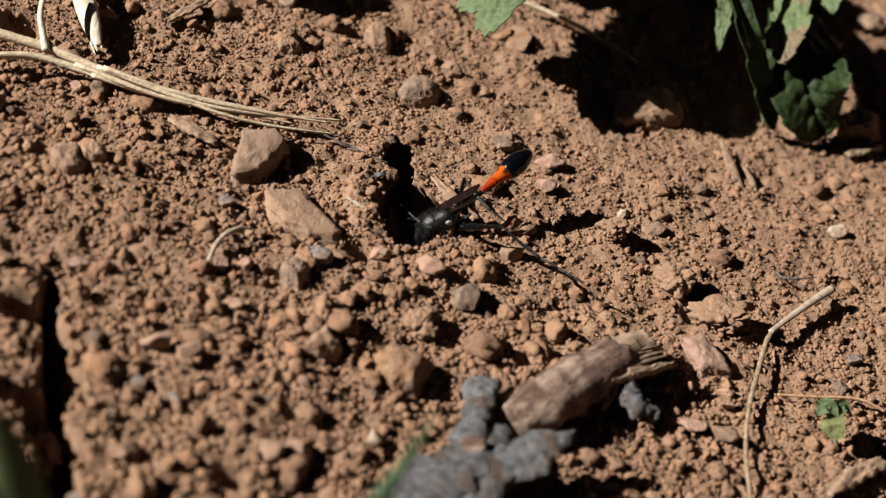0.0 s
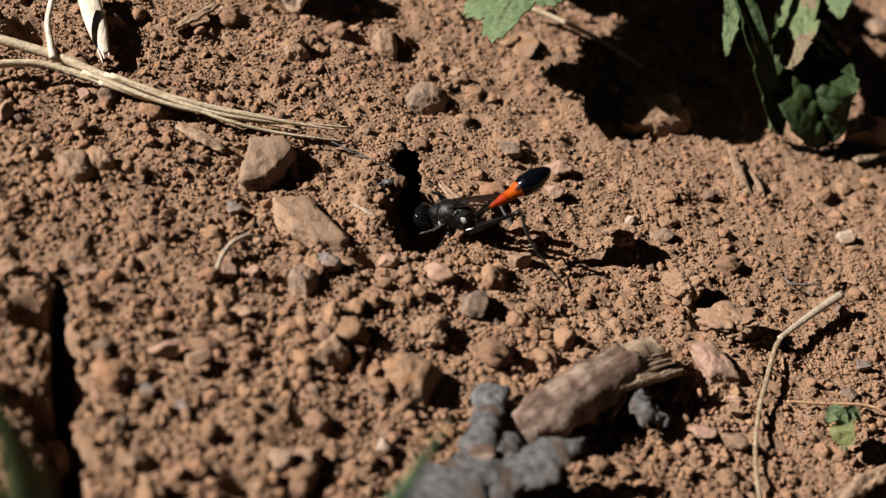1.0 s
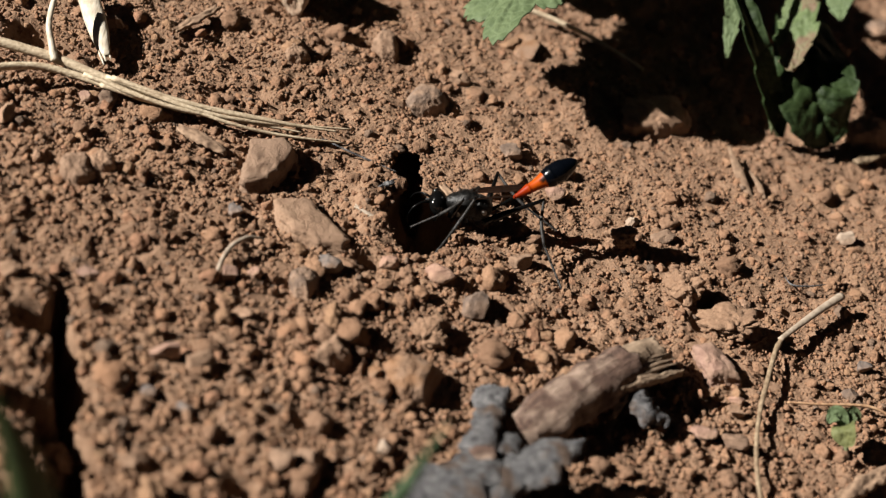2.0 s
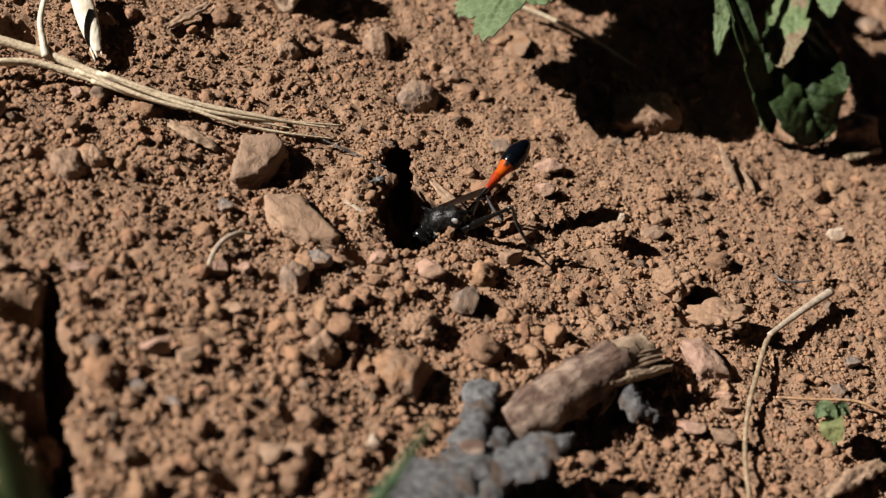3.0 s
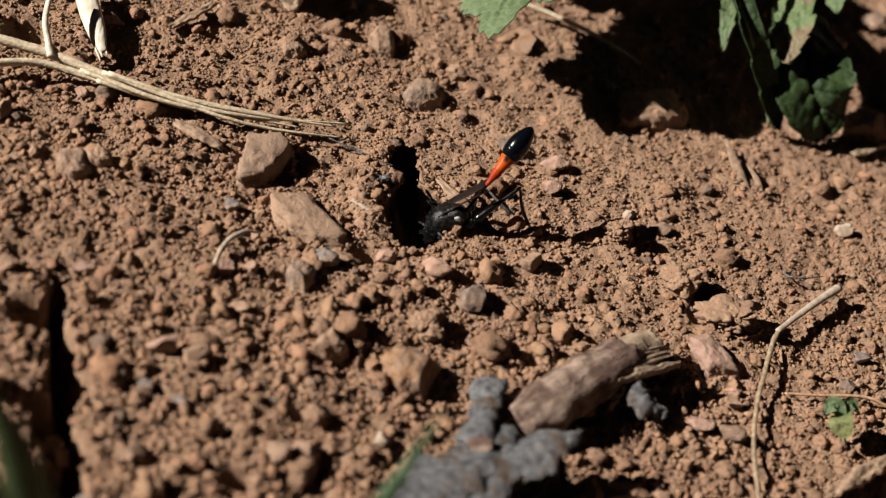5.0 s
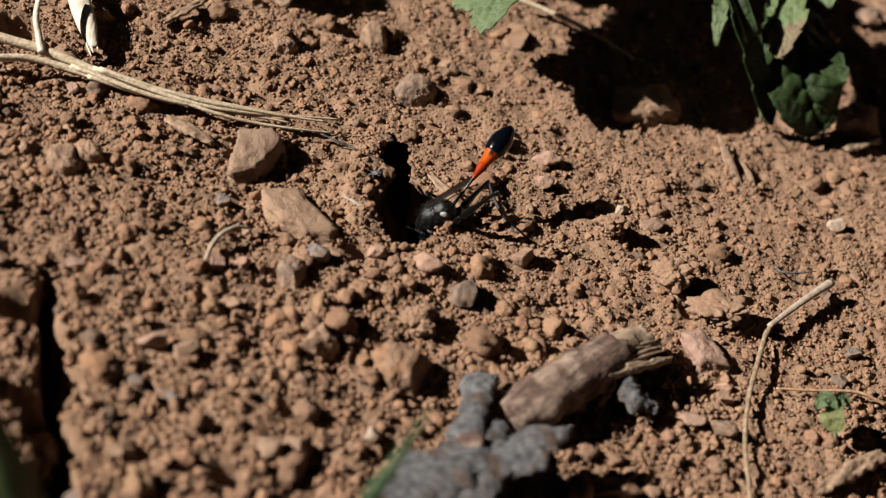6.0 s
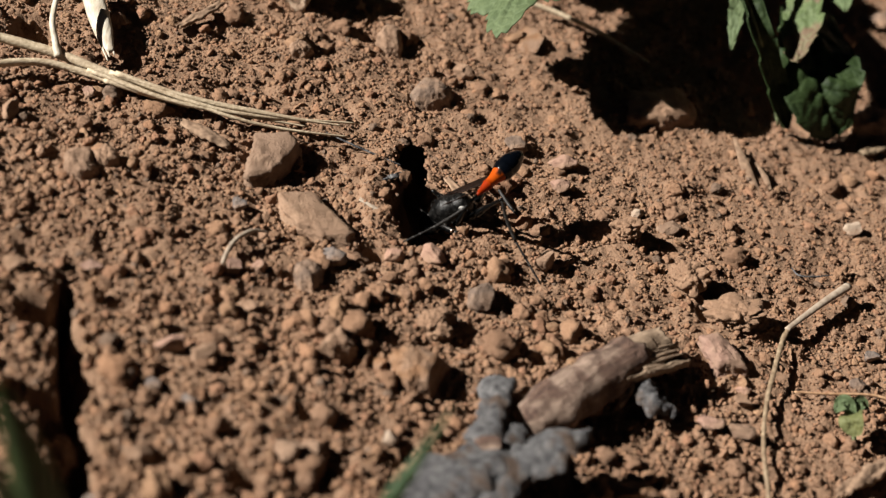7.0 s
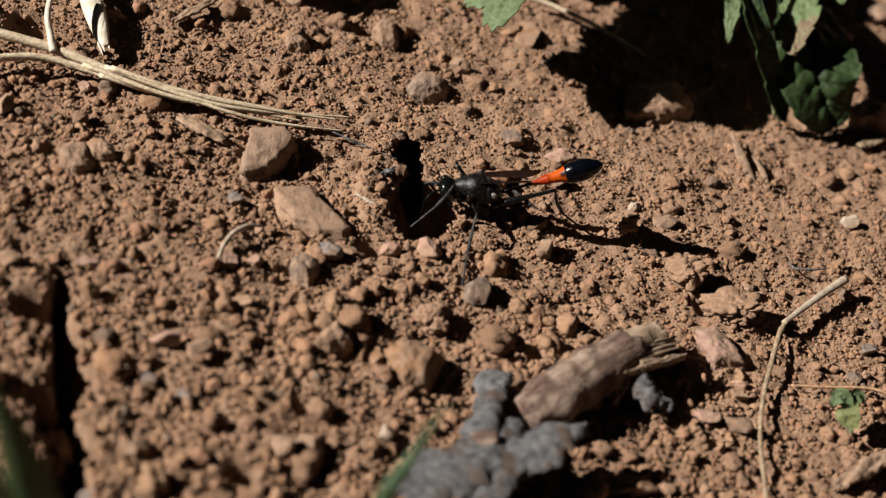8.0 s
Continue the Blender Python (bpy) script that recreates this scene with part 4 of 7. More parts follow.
def lobed_leaf(name, base, tip, face, width, mat, seed, lobes=((0.0, 1.0), (0.85, 0.86), (-0.85, 0.86), (1.75, 0.66), (-1.75, 0.66)), teeth=34, ripple=0.5, groove=0.3):
    """A broad lobed leaf in mm, toothed all round, with sunken veins that run from its base to each lobe."""
    base, tip = Vector(base), Vector(tip)
    d, size = (tip - base).normalized(), (tip - base).length
    side = Vector(face).cross(d).normalized()
    up = d.cross(side)
    off = Vector((seed * 3.7, seed * 1.9, 0.8))
    na, nr, tops, lows = 180, 22, [], []
    for i in range(na):
        a = (i / (na - 1) * 2 - 1) * 2.75
        reach = max(k * math.exp(-((a - c) / 0.62) ** 2) for c, k in lobes)
        saw = (i / (na - 1) * teeth + 0.3 * noise.noise(Vector((a * 3, 0, 5)) + off)) % 1
        edge = size * (0.30 + 0.70 * reach) * (0.94 + 0.08 * saw + 0.06 * noise.noise(Vector((a * 2, 1, 3)) + off))
        near = min(abs(a - c) for c, k in lobes)
        for j in range(nr):
            t = j / (nr - 1)
            r = edge * t
            rib = math.exp(-(near * r / 0.35) ** 2) + 0.6 * math.exp(-((((r - near * 6) / 3.2) % 1 - 0.5) / 0.13) ** 2) * min(1, near * 3) * t
            h = -0.05 * size * t * t + ripple * t * (noise.noise(Vector((a * 2.2, t * 3, 0)) + off) + 0.5 * noise.noise(Vector((a * 6, t * 7, 0)) + off)) - groove * rib
            c = base + d * (r * math.cos(a)) + side * (r * math.sin(a) * width) + up * h
            tops.append(c)
            lows.append(c - up * 0.15)
    n, f = na * nr, []
    for i in range(na - 1):
        for j in range(nr - 1):
            a = i * nr + j
            f += [(a, a + 1, a + nr + 1), (a, a + nr + 1, a + nr), (a + n, a + n + nr + 1, a + n + 1), (a + n, a + n + nr, a + n + nr + 1)]
        a = i * nr + nr - 1
        f += [(a, a + n, a + n + nr), (a, a + n + nr, a + nr)]
    return mesh_of(name, np.array([q[:] for q in tops + lows]) * MM, np.array(f), mat)


def build_weed():
    """The leafy weed whose leaves hang into view and shade the soil."""
    weed = tagged(new("leafy_weed"), "green leafy weed with toothed leaves, shading the soil", "weed")
    stalk([(29, 106, -10), (27, 100, 4), (24.43, 86.19, 18.67)], [1.4, 1.2, 1.0], "stem", M_VEIN, "", "", 10, 16, parent=weed)
    stalk([(27, 100, 4), (47.19, 101.10, 3.84), (49.29, 67.88, 11.21)], [1.0, 0.9, 0.7], "stem", M_VEIN, "", "", 10, 16, parent=weed)
    for tip in ((53.27, 61.26, -5.98), (39.95, 47.81, 6.02), (52.13, 58.20, 1.36), (57.61, 58.61, 4.72), (39.85, 48.88, 8.04)):
        stalk([(49.29, 67.88, 11.21), (Vector((49.29, 67.88, 11.21)).lerp(Vector(tip), 0.5) + Vector((0, 0, 1.2)))[:], tip], [0.45, 0.4, 0.4], "leaf_stalk", M_VEIN, "", "", 8, 16, parent=weed)
    stalk([(27, 100, 4), (20, 70, 15), (12.54, 45.64, 12.20)], [0.8, 0.6, 0.5], "leaf_stalk", M_VEIN, "", "", 8, 16, parent=weed)
    part("leaf", lobed_leaf("leaf", (12.60, 46.60, 11.50), (5.90, 28.80, 11.60), (-0.33, 0.13, 0.93), 0.56, M_LEAF, 1, ((0.0, 1.0), (0.85, 0.76), (-0.85, 0.86), (1.75, 0.45), (-1.75, 0.60))), weed, "pale green sunlit toothed leaf")
    part("leaf", lobed_leaf("leaf", (14, 80, 21), (-8.5, 58.5, 23.3), (-0.2, 0.0, 0.97), 0.75, M_LEAF, 6), weed)
    part("leaf", lobed_leaf("leaf", (12.5, 64, 19), (6.5, 42, 19.4), (-0.1, 0.0, 1), 0.5, M_LEAF, 7), weed)
    part("leaf", leaf_mesh("leaf", [(24.43, 86.19, 18.67), (14.30, 65.67, 21.66), (10.69, 49.21, 21.59), (9.60, 33.5, 20.01)], 11, M_LEAF, 9, 6, (0.1, -0.1, 1), 0.06, 0.6, 0.22, 0.33), weed)
    part("leaf", lobed_leaf("leaf", (39.99, 64.60, 9.80), (37.99, 52.60, 9.80), (0.1, -0.1, 1), 0.8, M_LEAF, 12), weed)
    stalk([(27, 100, 4), (30, 84, 12), (39.99, 64.60, 9.80)], [0.8, 0.6, 0.5], "leaf_stalk", M_VEIN, "", "", 8, 16, parent=weed)
    # The dimness of the next two leaves is painted into their green.
    part("leaf", leaf_mesh("leaf", [(53.27, 61.26, -5.98), (51.99, 47.87, -4.80), (52.41, 40.44, -7.32), (54.59, 38.73, -13.18)], 12.2, M_LEAF_SHADED, 3, 7, (0.16, -0.54, 0.57), 0.03, 0.6, 0.8, 0.34, 0.10), weed, "dark green wrinkled hanging leaf, shade painted in")
    part("leaf", leaf_mesh("leaf", [(39.95, 47.81, 6.02), (42.53, 42.56, 1.24), (44.80, 39.98, -5.44), (46.90, 38.62, -12.07)], 5.0, M_LEAF_SHADED, 4, 4, (0.37, -0.42, 0.36), 0.2, 0.5, 0.3, 0.5), weed, "folded dark green leaf with a pale edge, shade painted in")
    stalk([(39.90, 49.20, 6.03), (42.16, 43.17, 1.75), (44.34, 41.06, -4.30), (46.26, 38.76, -11.88)], [0.35, 0.3, 0.28, 0.2], "leaf_stalk", M_VEIN, "", "", 8, 24, parent=weed)
    part("leaf", leaf_mesh("leaf", [(52.13, 58.20, 1.36), (50.69, 51.84, -0.21), (49.43, 46.51, -1.83), (48.41, 41.84, -3.12)], 7.4, M_LEAF_OLD, 5, 5, (-0.6, -0.5, 0.7), 0.04, 0.6, 0.25, 0.5), weed, "half dried toothed leaf with brown patches")
    part("leaf", leaf_mesh("leaf", [(57.61, 58.61, 4.72), (56.94, 55.52, 2.92), (56.48, 52.58, 1.06), (55.74, 48.65, 0.28)], 6.0, M_LEAF, 7, 5, (-0.6, -0.4, 0.7), 0.08, 0.4), weed)
    part("leaf", leaf_mesh("leaf", [(39.85, 48.88, 8.04), (40.05, 46.71, 3.99), (40.11, 45.69, 0.97), (39.46, 42.94, -1.84)], 3.6, M_LEAF, 8, 4, (-0.7, -0.4, 0.6), 0.1, 0.3), weed)



def build_sprout():
    sprout = tagged(new("seedling"), "small green seedling with two round seed leaves", "seedling")
    foot = (46.42, -18.4, -14.0)
    stalk([foot, (46.3, -18.0, -12.0), (46.0, -17.61, -9.9)], [0.3, 0.28, 0.25], "stem", M_VEIN, "", "", 8, 12, parent=sprout)
    part("seed_leaf", leaf_mesh("seed_leaf", [(46.0, -17.61, -9.8), (45.2, -19.2, -8.9), (45.9, -20.3, -10.4)], 2.9, M_SEED, 3, 1, (-0.5, -0.3, 0.8), 0.1, 0.15, 0.05, 0.4), sprout, "pale rounded seed leaf")
    part("seed_leaf", leaf_mesh("seed_leaf", [(45.9, -17.7, -9.75), (44.7, -17.14, -8.6), (43.68, -18.07, -9.1)], 2.2, M_LEAF, 4, 1, (-0.3, -0.5, 1), 0.1, 0.15, 0.08), sprout)
    part("seed_leaf", leaf_mesh("seed_leaf", [(46.0, -17.61, -9.8), (46.85, -16.55, -9.05), (47.7, -16.54, -10.31)], 1.9, M_LEAF, 5, 1, (0.3, -0.4, 1), 0.1, 0.15, 0.08), sprout)


def blade_mesh(points, width, mat):
    """A long tapering grass blade with a keel."""
    pts, nu = spline([Vector(p) for p in points], 40), 40
    tops = []
    for i, p in enumerate(pts):
        t = i / (nu - 1)
        d = (pts[min(i + 1, nu - 1)] - pts[max(i - 1, 0)]).normalized()
        side = d.cross(Vector((0, 0.75, -0.66))).normalized()
        up = side.cross(d)
        w = width * (1 - t ** 2.2) * 0.5 + 0.04
        for s in (-1, -0.5, 0, 0.5, 1):
            tops.append(p + side * (s * w) + up * (0.35 * w * abs(s)))
        for s in (1, 0, -1):
            tops.append(p + side * (s * w * 0.98) + up * (0.35 * w * abs(s) - 0.12))
    f = []
    for i in range(nu - 1):
        for q in range(8):
            a, b = i * 8 + q, i * 8 + (q + 1) % 8
            f += [(a, b, b + 8), (a, b + 8, a + 8)]
    return mesh_of("grass_blade", np.array([q[:] for q in tops]) * MM, np.array(f), mat)


def build_grass():
    # Both left blades are coloured darker than M_GRASS to stand for backlit shade.
    thing("grass_blade", blade_mesh([(-30.69, -62.63, 10.21), (-29.43, -68.80, 34.83), (-28.54, -71.46, 46.56), (-28.65, -72.60, 54.60)], 4.2, M_LEAF_SHADED), "blurred green grass blade close by", "grass")
    thing("grass_blade", blade_mesh([(-34.29, -60.50, 11.29), (-31.34, -68.71, 33.40), (-30.03, -72.89, 43.01), (-30.51, -74.04, 51.15)], 2.4, M_LEAF_SHADED), "blurred green grass blade close by", "grass")
    thing("grass_blade", blade_mesh([(-9.39, -57.14, 4.82), (-5.17, -60.85, 25.55), (-2.65, -59.14, 29.79), (0.50, -53.76, 30.85)], 1.7, M_GRASS), "slender bent green grass blade over the soil", "grass")


# This blade's shade is in its colour too, darker than M_GRASS.
swaying_blade = thing("grass_blade", blade_mesh([(-47.64, -57.10, 16.29), (-38.87, -55.68, 45.66), (-35.61, -47.46, 54.68), (-34.88, -44.70, 58.47)], 2.6, M_LEAF_SHADED), "blurred grass blade swaying close by", "grass")
build_straw()
build_husk()
build_wood()
build_stems()
build_weed()
build_sprout()
build_grass()


# ---- the wasp ----
def spun(profile, sides=24, wide=1.0, tall=1.0, bend=None):
    """A body spun round the x axis from (x, radius) pairs in mm."""
    pts = spline([Vector((x, r, 0)) for x, r in profile], 40)
    v, f = [], []
    for p in pts:
        for j in range(sides):
            a = 2 * math.pi * j / sides
            r = max(p.y, 0.01)
            z = r * tall * math.sin(a) + (bend(p.x) if bend else 0)
            v.append((p.x, r * wide * math.cos(a), z))
    for i in range(39):
        for j in range(sides):
            a, b, c, d = i * sides + j, i * sides + (j + 1) % sides, (i + 1) * sides + (j + 1) % sides, (i + 1) * sides + j
            f += [(a, c, b), (a, d, c)]
    return np.array(v) * MM, np.array(f)


def ball(centre, size, level=3):
    v, f = ICO[level]
    return (v * np.array(size) + np.array(centre)) * MM, f


def mm_sweep(points, radii, sides=10, squash=1.0, n=20):
    pts = spline([Vector(p) * MM for p in points], n)
    rad = np.interp(np.linspace(0, 1, n), np.linspace(0, 1, len(radii)), radii) * MM
    return sweep(pts, list(rad), sides, squash)


HIP = {"fore": (1.9, 0.85, -1.4), "mid": (0.1, 0.95, -1.65), "hind": (-2.1, 0.9, -1.45)}
BONE = {"fore": (4.0, 7.4), "mid": (4.2, 9.4), "hind": (7.8, 11.2)}


def femur_mesh(n):
    r = 0.52 if n > 5 else 0.42
    return mesh_of("leg", *joined([mm_sweep([(0, 0, 0), (n * 0.12, 0, 0), (n * 0.2, 0, -0.02), (n * 0.5, 0, 0.03), (n, 0, 0)], [r * 1.05, r * 0.8, r * 0.55, r, r * 0.85, r * 0.5, r * 0.42], 12, 1, 26),
                                   ball((n, 0, 0), (0.2, 0.2, 0.2), 2)]), M_LEG)


def shin_mesh(n):
    """Shin and jointed foot in one, from the knee to the claws."""
    k, bend = n * 0.5, 0.09 * n
    bits = [mm_sweep([(0, 0, 0), (k * 0.5, 0, -bend * 0.8), (k, 0, -bend)], [0.15, 0.19, 0.22, 0.19], 10, 1, 14)]
    x0, rest = k, n - k
    for q in range(5):
        a, b = x0 + rest * (0, 0.42, 0.62, 0.77, 0.88)[q], x0 + rest * (0.42, 0.62, 0.77, 0.88, 1.0)[q]
        z = lambda x: -bend * (1 - (x - k) / rest)
        bits.append(mm_sweep([(a, 0, z(a)), ((a + b) / 2, 0, z((a + b) / 2)), (b, 0, z(b))], [0.12, 0.13, 0.16], 8, 1, 6))
    for s in (-1, 1):
        bits.append(mm_sweep([(n - 0.05, 0, 0), (n + 0.12, 0.12 * s, 0.02), (n + 0.2, 0.2 * s, -0.1)], [0.06, 0.05, 0.02], 6, 1, 6))
        bits.append(mm_sweep([(k, 0.1 * s, -bend), (k + 0.5, 0.28 * s, -bend - 0.25)], [0.06, 0.015], 6, 1, 5))
    rng = random.Random(int(n * 10))
    for q in range(16):
        x = rng.uniform(0.15 * n, 0.85 * n)
        z0 = -bend * min(1, x / k) if x < k else -bend * (1 - (x - k) / rest)
        bits.append(mm_sweep([(x, 0, z0), (x + 0.25, rng.uniform(-0.3, 0.3), z0 + rng.uniform(-0.35, 0.1))], [0.03, 0.008], 4, 1, 3))
    return mesh_of("shin", *joined(bits), M_DUSTY)


def wing_mesh(n, w, s):
    """A narrow wing pointing back along -x, with veins; s: side."""
    nu, nv, tops, lows = 40, 9, [], []
    for i in range(nu):
        t = i / (nu - 1)
        half = w * (0.18 + 0.82 * math.sin(math.pi * min(1, t * 0.62 + 0.08)) ** 1.2) * (1 - max(0, (t - 0.8) / 0.2) ** 2.2)
        for q in range(nv):
            u = q / (nv - 1)
            z = 0.035 * math.sin(u * 12) * (1 - 0.5 * t) + 0.25 * math.sin(t * 3) * 0.4
            c = Vector((-n * t, s * (0.15 - half * u * 0.55 + 0.25 * t), z - u * 0.35))
            tops.append(c)
            lows.append(c - Vector((0, 0, 0.03)))
    m, f = nu * nv, []
    for i in range(nu - 1):
        for q in range(nv - 1):
            a = i * nv + q
            f += [(a, a + nv, a + nv + 1), (a, a + nv + 1, a + 1), (a + m, a + m + nv + 1, a + m + nv), (a + m, a + m + 1, a + m + nv + 1)]
        for q in (0, nv - 1):
            a = i * nv + q
            f += [(a, a + m, a + m + nv), (a, a + m + nv, a + nv)]
    bits = [(np.array([q[:] for q in tops + lows]) * MM, np.array(f))]
    for u in (0.0, 0.35, 0.7):
        line = [tops[i * nv + int(u * (nv - 1))][:] for i in range(0, nu, 6)]
        bits.append(mm_sweep(line, [0.07, 0.05, 0.03], 6, 1, 24))
    return mesh_of("wing", *joined(bits), M_WING)


def build_wasp():
    wasp = tagged(new("digging_wasp"), "slender black digger wasp with an orange red waist, digging a burrow", "wasp")
    dome = lambda x: 0.18 * math.exp(-(x / 1.4) ** 2)
    thorax = part("thorax", mesh_of("thorax", *joined([spun([(-2.9, 0.12), (-2.75, 0.55), (-2.2, 1.1), (-1.2, 1.32), (-0.9, 1.24), (-0.4, 1.42), (0.6, 1.52), (1.3, 1.34), (1.6, 1.15), (2.1, 0.98), (2.6, 0.7), (2.95, 0.32), (3.05, 0.1)], 28, 1.12, 1.16, dome),
                  ball((0.1, 0, 0.95), (1.6, 0.95, 0.72))]), M_MATTE), wasp, "hairy dull black thorax")
    for s in (-1, 1):
        for x, y, z, r in ((1.1, 0.72, -0.7, (0.85, 0.55, 0.85)), (-1.1, 0.7, -0.8, (1.0, 0.5, 0.7)), (2.1, 0.45, -0.45, (0.5, 0.45, 0.6))):
            part("side_plate", mesh_of("side_plate", *ball((x, y * s, z), r, 3), M_MATTE), thorax)
        part("hair_patch", mesh_of("hair_patch", *ball((-1.75, 1.24 * s, 0.25), (0.52, 0.16, 0.46), 3), M_SILVER), thorax, "silvery white hair patch")
        part("hair_patch", mesh_of("hair_patch", *ball((1.05, 1.44 * s, -0.35), (0.26, 0.13, 0.62), 3), M_SILVER), thorax, "silvery white hair patch")
    rng, hairs = random.Random(9), []
    for q in range(300):
        u, a = rng.uniform(-2.6, 2.6), rng.uniform(0, 2 * math.pi)
        r = 1.62 * math.sqrt(max(0.1, 1 - (u / 3.1) ** 2))
        p, d = Vector((u, r * math.cos(a), r * 1.08 * math.sin(a) + 0.1)), Vector((rng.uniform(-0.7, 0.1), math.cos(a), math.sin(a))) * rng.uniform(0.25, 0.6)
        hairs.append(mm_sweep([(p - d * 0.3)[:], (p + d)[:]], [0.022, 0.006], 3, 1, 2))
    part("hair_coat", mesh_of("hair_coat", *joined(hairs), M_HAIR), thorax, "short silvery hairs")
    for leg, (x, y, z) in HIP.items():
        for s in (-1, 1):
            part("hip_joint", mesh_of("hip_joint", *joined([mm_sweep([(x + 0.1, y * s * 0.6, z + 0.4), (x, y * s, z)], [0.42, 0.3], 10, 1, 8), ball((x, y * s, z), (0.3, 0.3, 0.3), 2)]), M_LEG), thorax)
    head = part("head", mesh_of("head", *joined([ball((0.85, 0, -0.15), (1.12, 1.7, 1.5)), ball((1.3, 0, -0.85), (0.65, 0.95, 0.8), 3), ball((0.05, 0, 0), (0.4, 0.4, 0.4), 3)]), M_BLACK), wasp, "glossy black head")
    head.location = (2.95 * MM, 0, 0.05 * MM)
    for s in (-1, 1):
        part("eye", mesh_of("eye", *ball((0.95, 1.15 * s, -0.05), (0.78, 0.64, 1.22)), M_EYE), head, "large glossy compound eye")
        part("mandible", mesh_of("mandible", *mm_sweep([(1.4, 0.6 * s, -1.25), (1.95, 0.72 * s, -1.9), (2.2, 0.35 * s, -2.45), (2.1, -0.1 * s, -2.65)], [0.26, 0.22, 0.14, 0.04], 10), M_BLACK), head)
        part("antenna", mesh_of("antenna", *mm_sweep([(1.35, 0.28 * s, 0.1), (1.9, 0.55 * s, 0.8), (2.8, 1.05 * s, 1.15), (3.8, 1.5 * s, 0.9), (4.7, 1.8 * s, 0.1), (5.0, 1.85 * s, -0.8)], [0.12, 0.16, 0.13, 0.11, 0.09, 0.06], 8, 1, 30), M_BLACK), head)
    waist = part("petiole", mesh_of("petiole", *spun([(0.1, 0.1), (0, 0.26), (-0.4, 0.21), (-1.7, 0.17), (-3.2, 0.18), (-3.9, 0.21), (-4.4, 0.24)], 14), M_BLACK), wasp, "thread-thin black waist")
    waist.location = (-2.8 * MM, 0, 0.05 * MM)
    red = part("waist_swelling", mesh_of("waist_swelling", *spun([(0.25, 0.1), (0.0, 0.26), (-0.6, 0.36), (-1.3, 0.52), (-1.9, 0.66), (-2.1, 0.60), (-2.9, 0.70), (-3.6, 0.84), (-4.1, 1.0), (-4.25, 0.9)], 20), M_RED), waist, "orange red waist segments")
    gaster = part("gaster", mesh_of("gaster", *spun([(-3.7, 0.6), (-4.0, 0.95), (-4.4, 1.16), (-5.0, 1.34), (-5.15, 1.31), (-6.0, 1.36), (-6.6, 1.29), (-6.75, 1.24), (-7.4, 1.02), (-8.05, 0.74), (-8.5, 0.40), (-8.7, 0.08)], 28), M_BLUE), waist, "glossy blue black abdomen tip")
    red.location = gaster.location = (-4.2 * MM, 0, 0)
    wings = {}
    for s, side in ((1, "left"), (-1, "right")):
        wing = part("wing", wing_mesh(7.4, 1.5, s), wasp, "folded smoky brown wing")
        wing.location = (0.2 * MM, 0.85 * s * MM, 1.6 * MM)
        wings[side] = wing
    limbs = {}
    for leg, (x, y, z) in HIP.items():
        for s, side in ((1, "left"), (-1, "right")):
            n, k = BONE[leg]
            femur = part("leg", femur_mesh(n), wasp)
            femur.location = (x * MM, y * s * MM, z * MM)
            shin = part("shin", shin_mesh(k), femur, "dusty bristly shin and foot")
            shin.location = (n * MM, 0, 0)
            limbs[leg, side] = femur, shin
    return wasp, head, waist, red, gaster, wings, limbs


wasp, head, waist, red, gaster, wings, limbs = build_wasp()


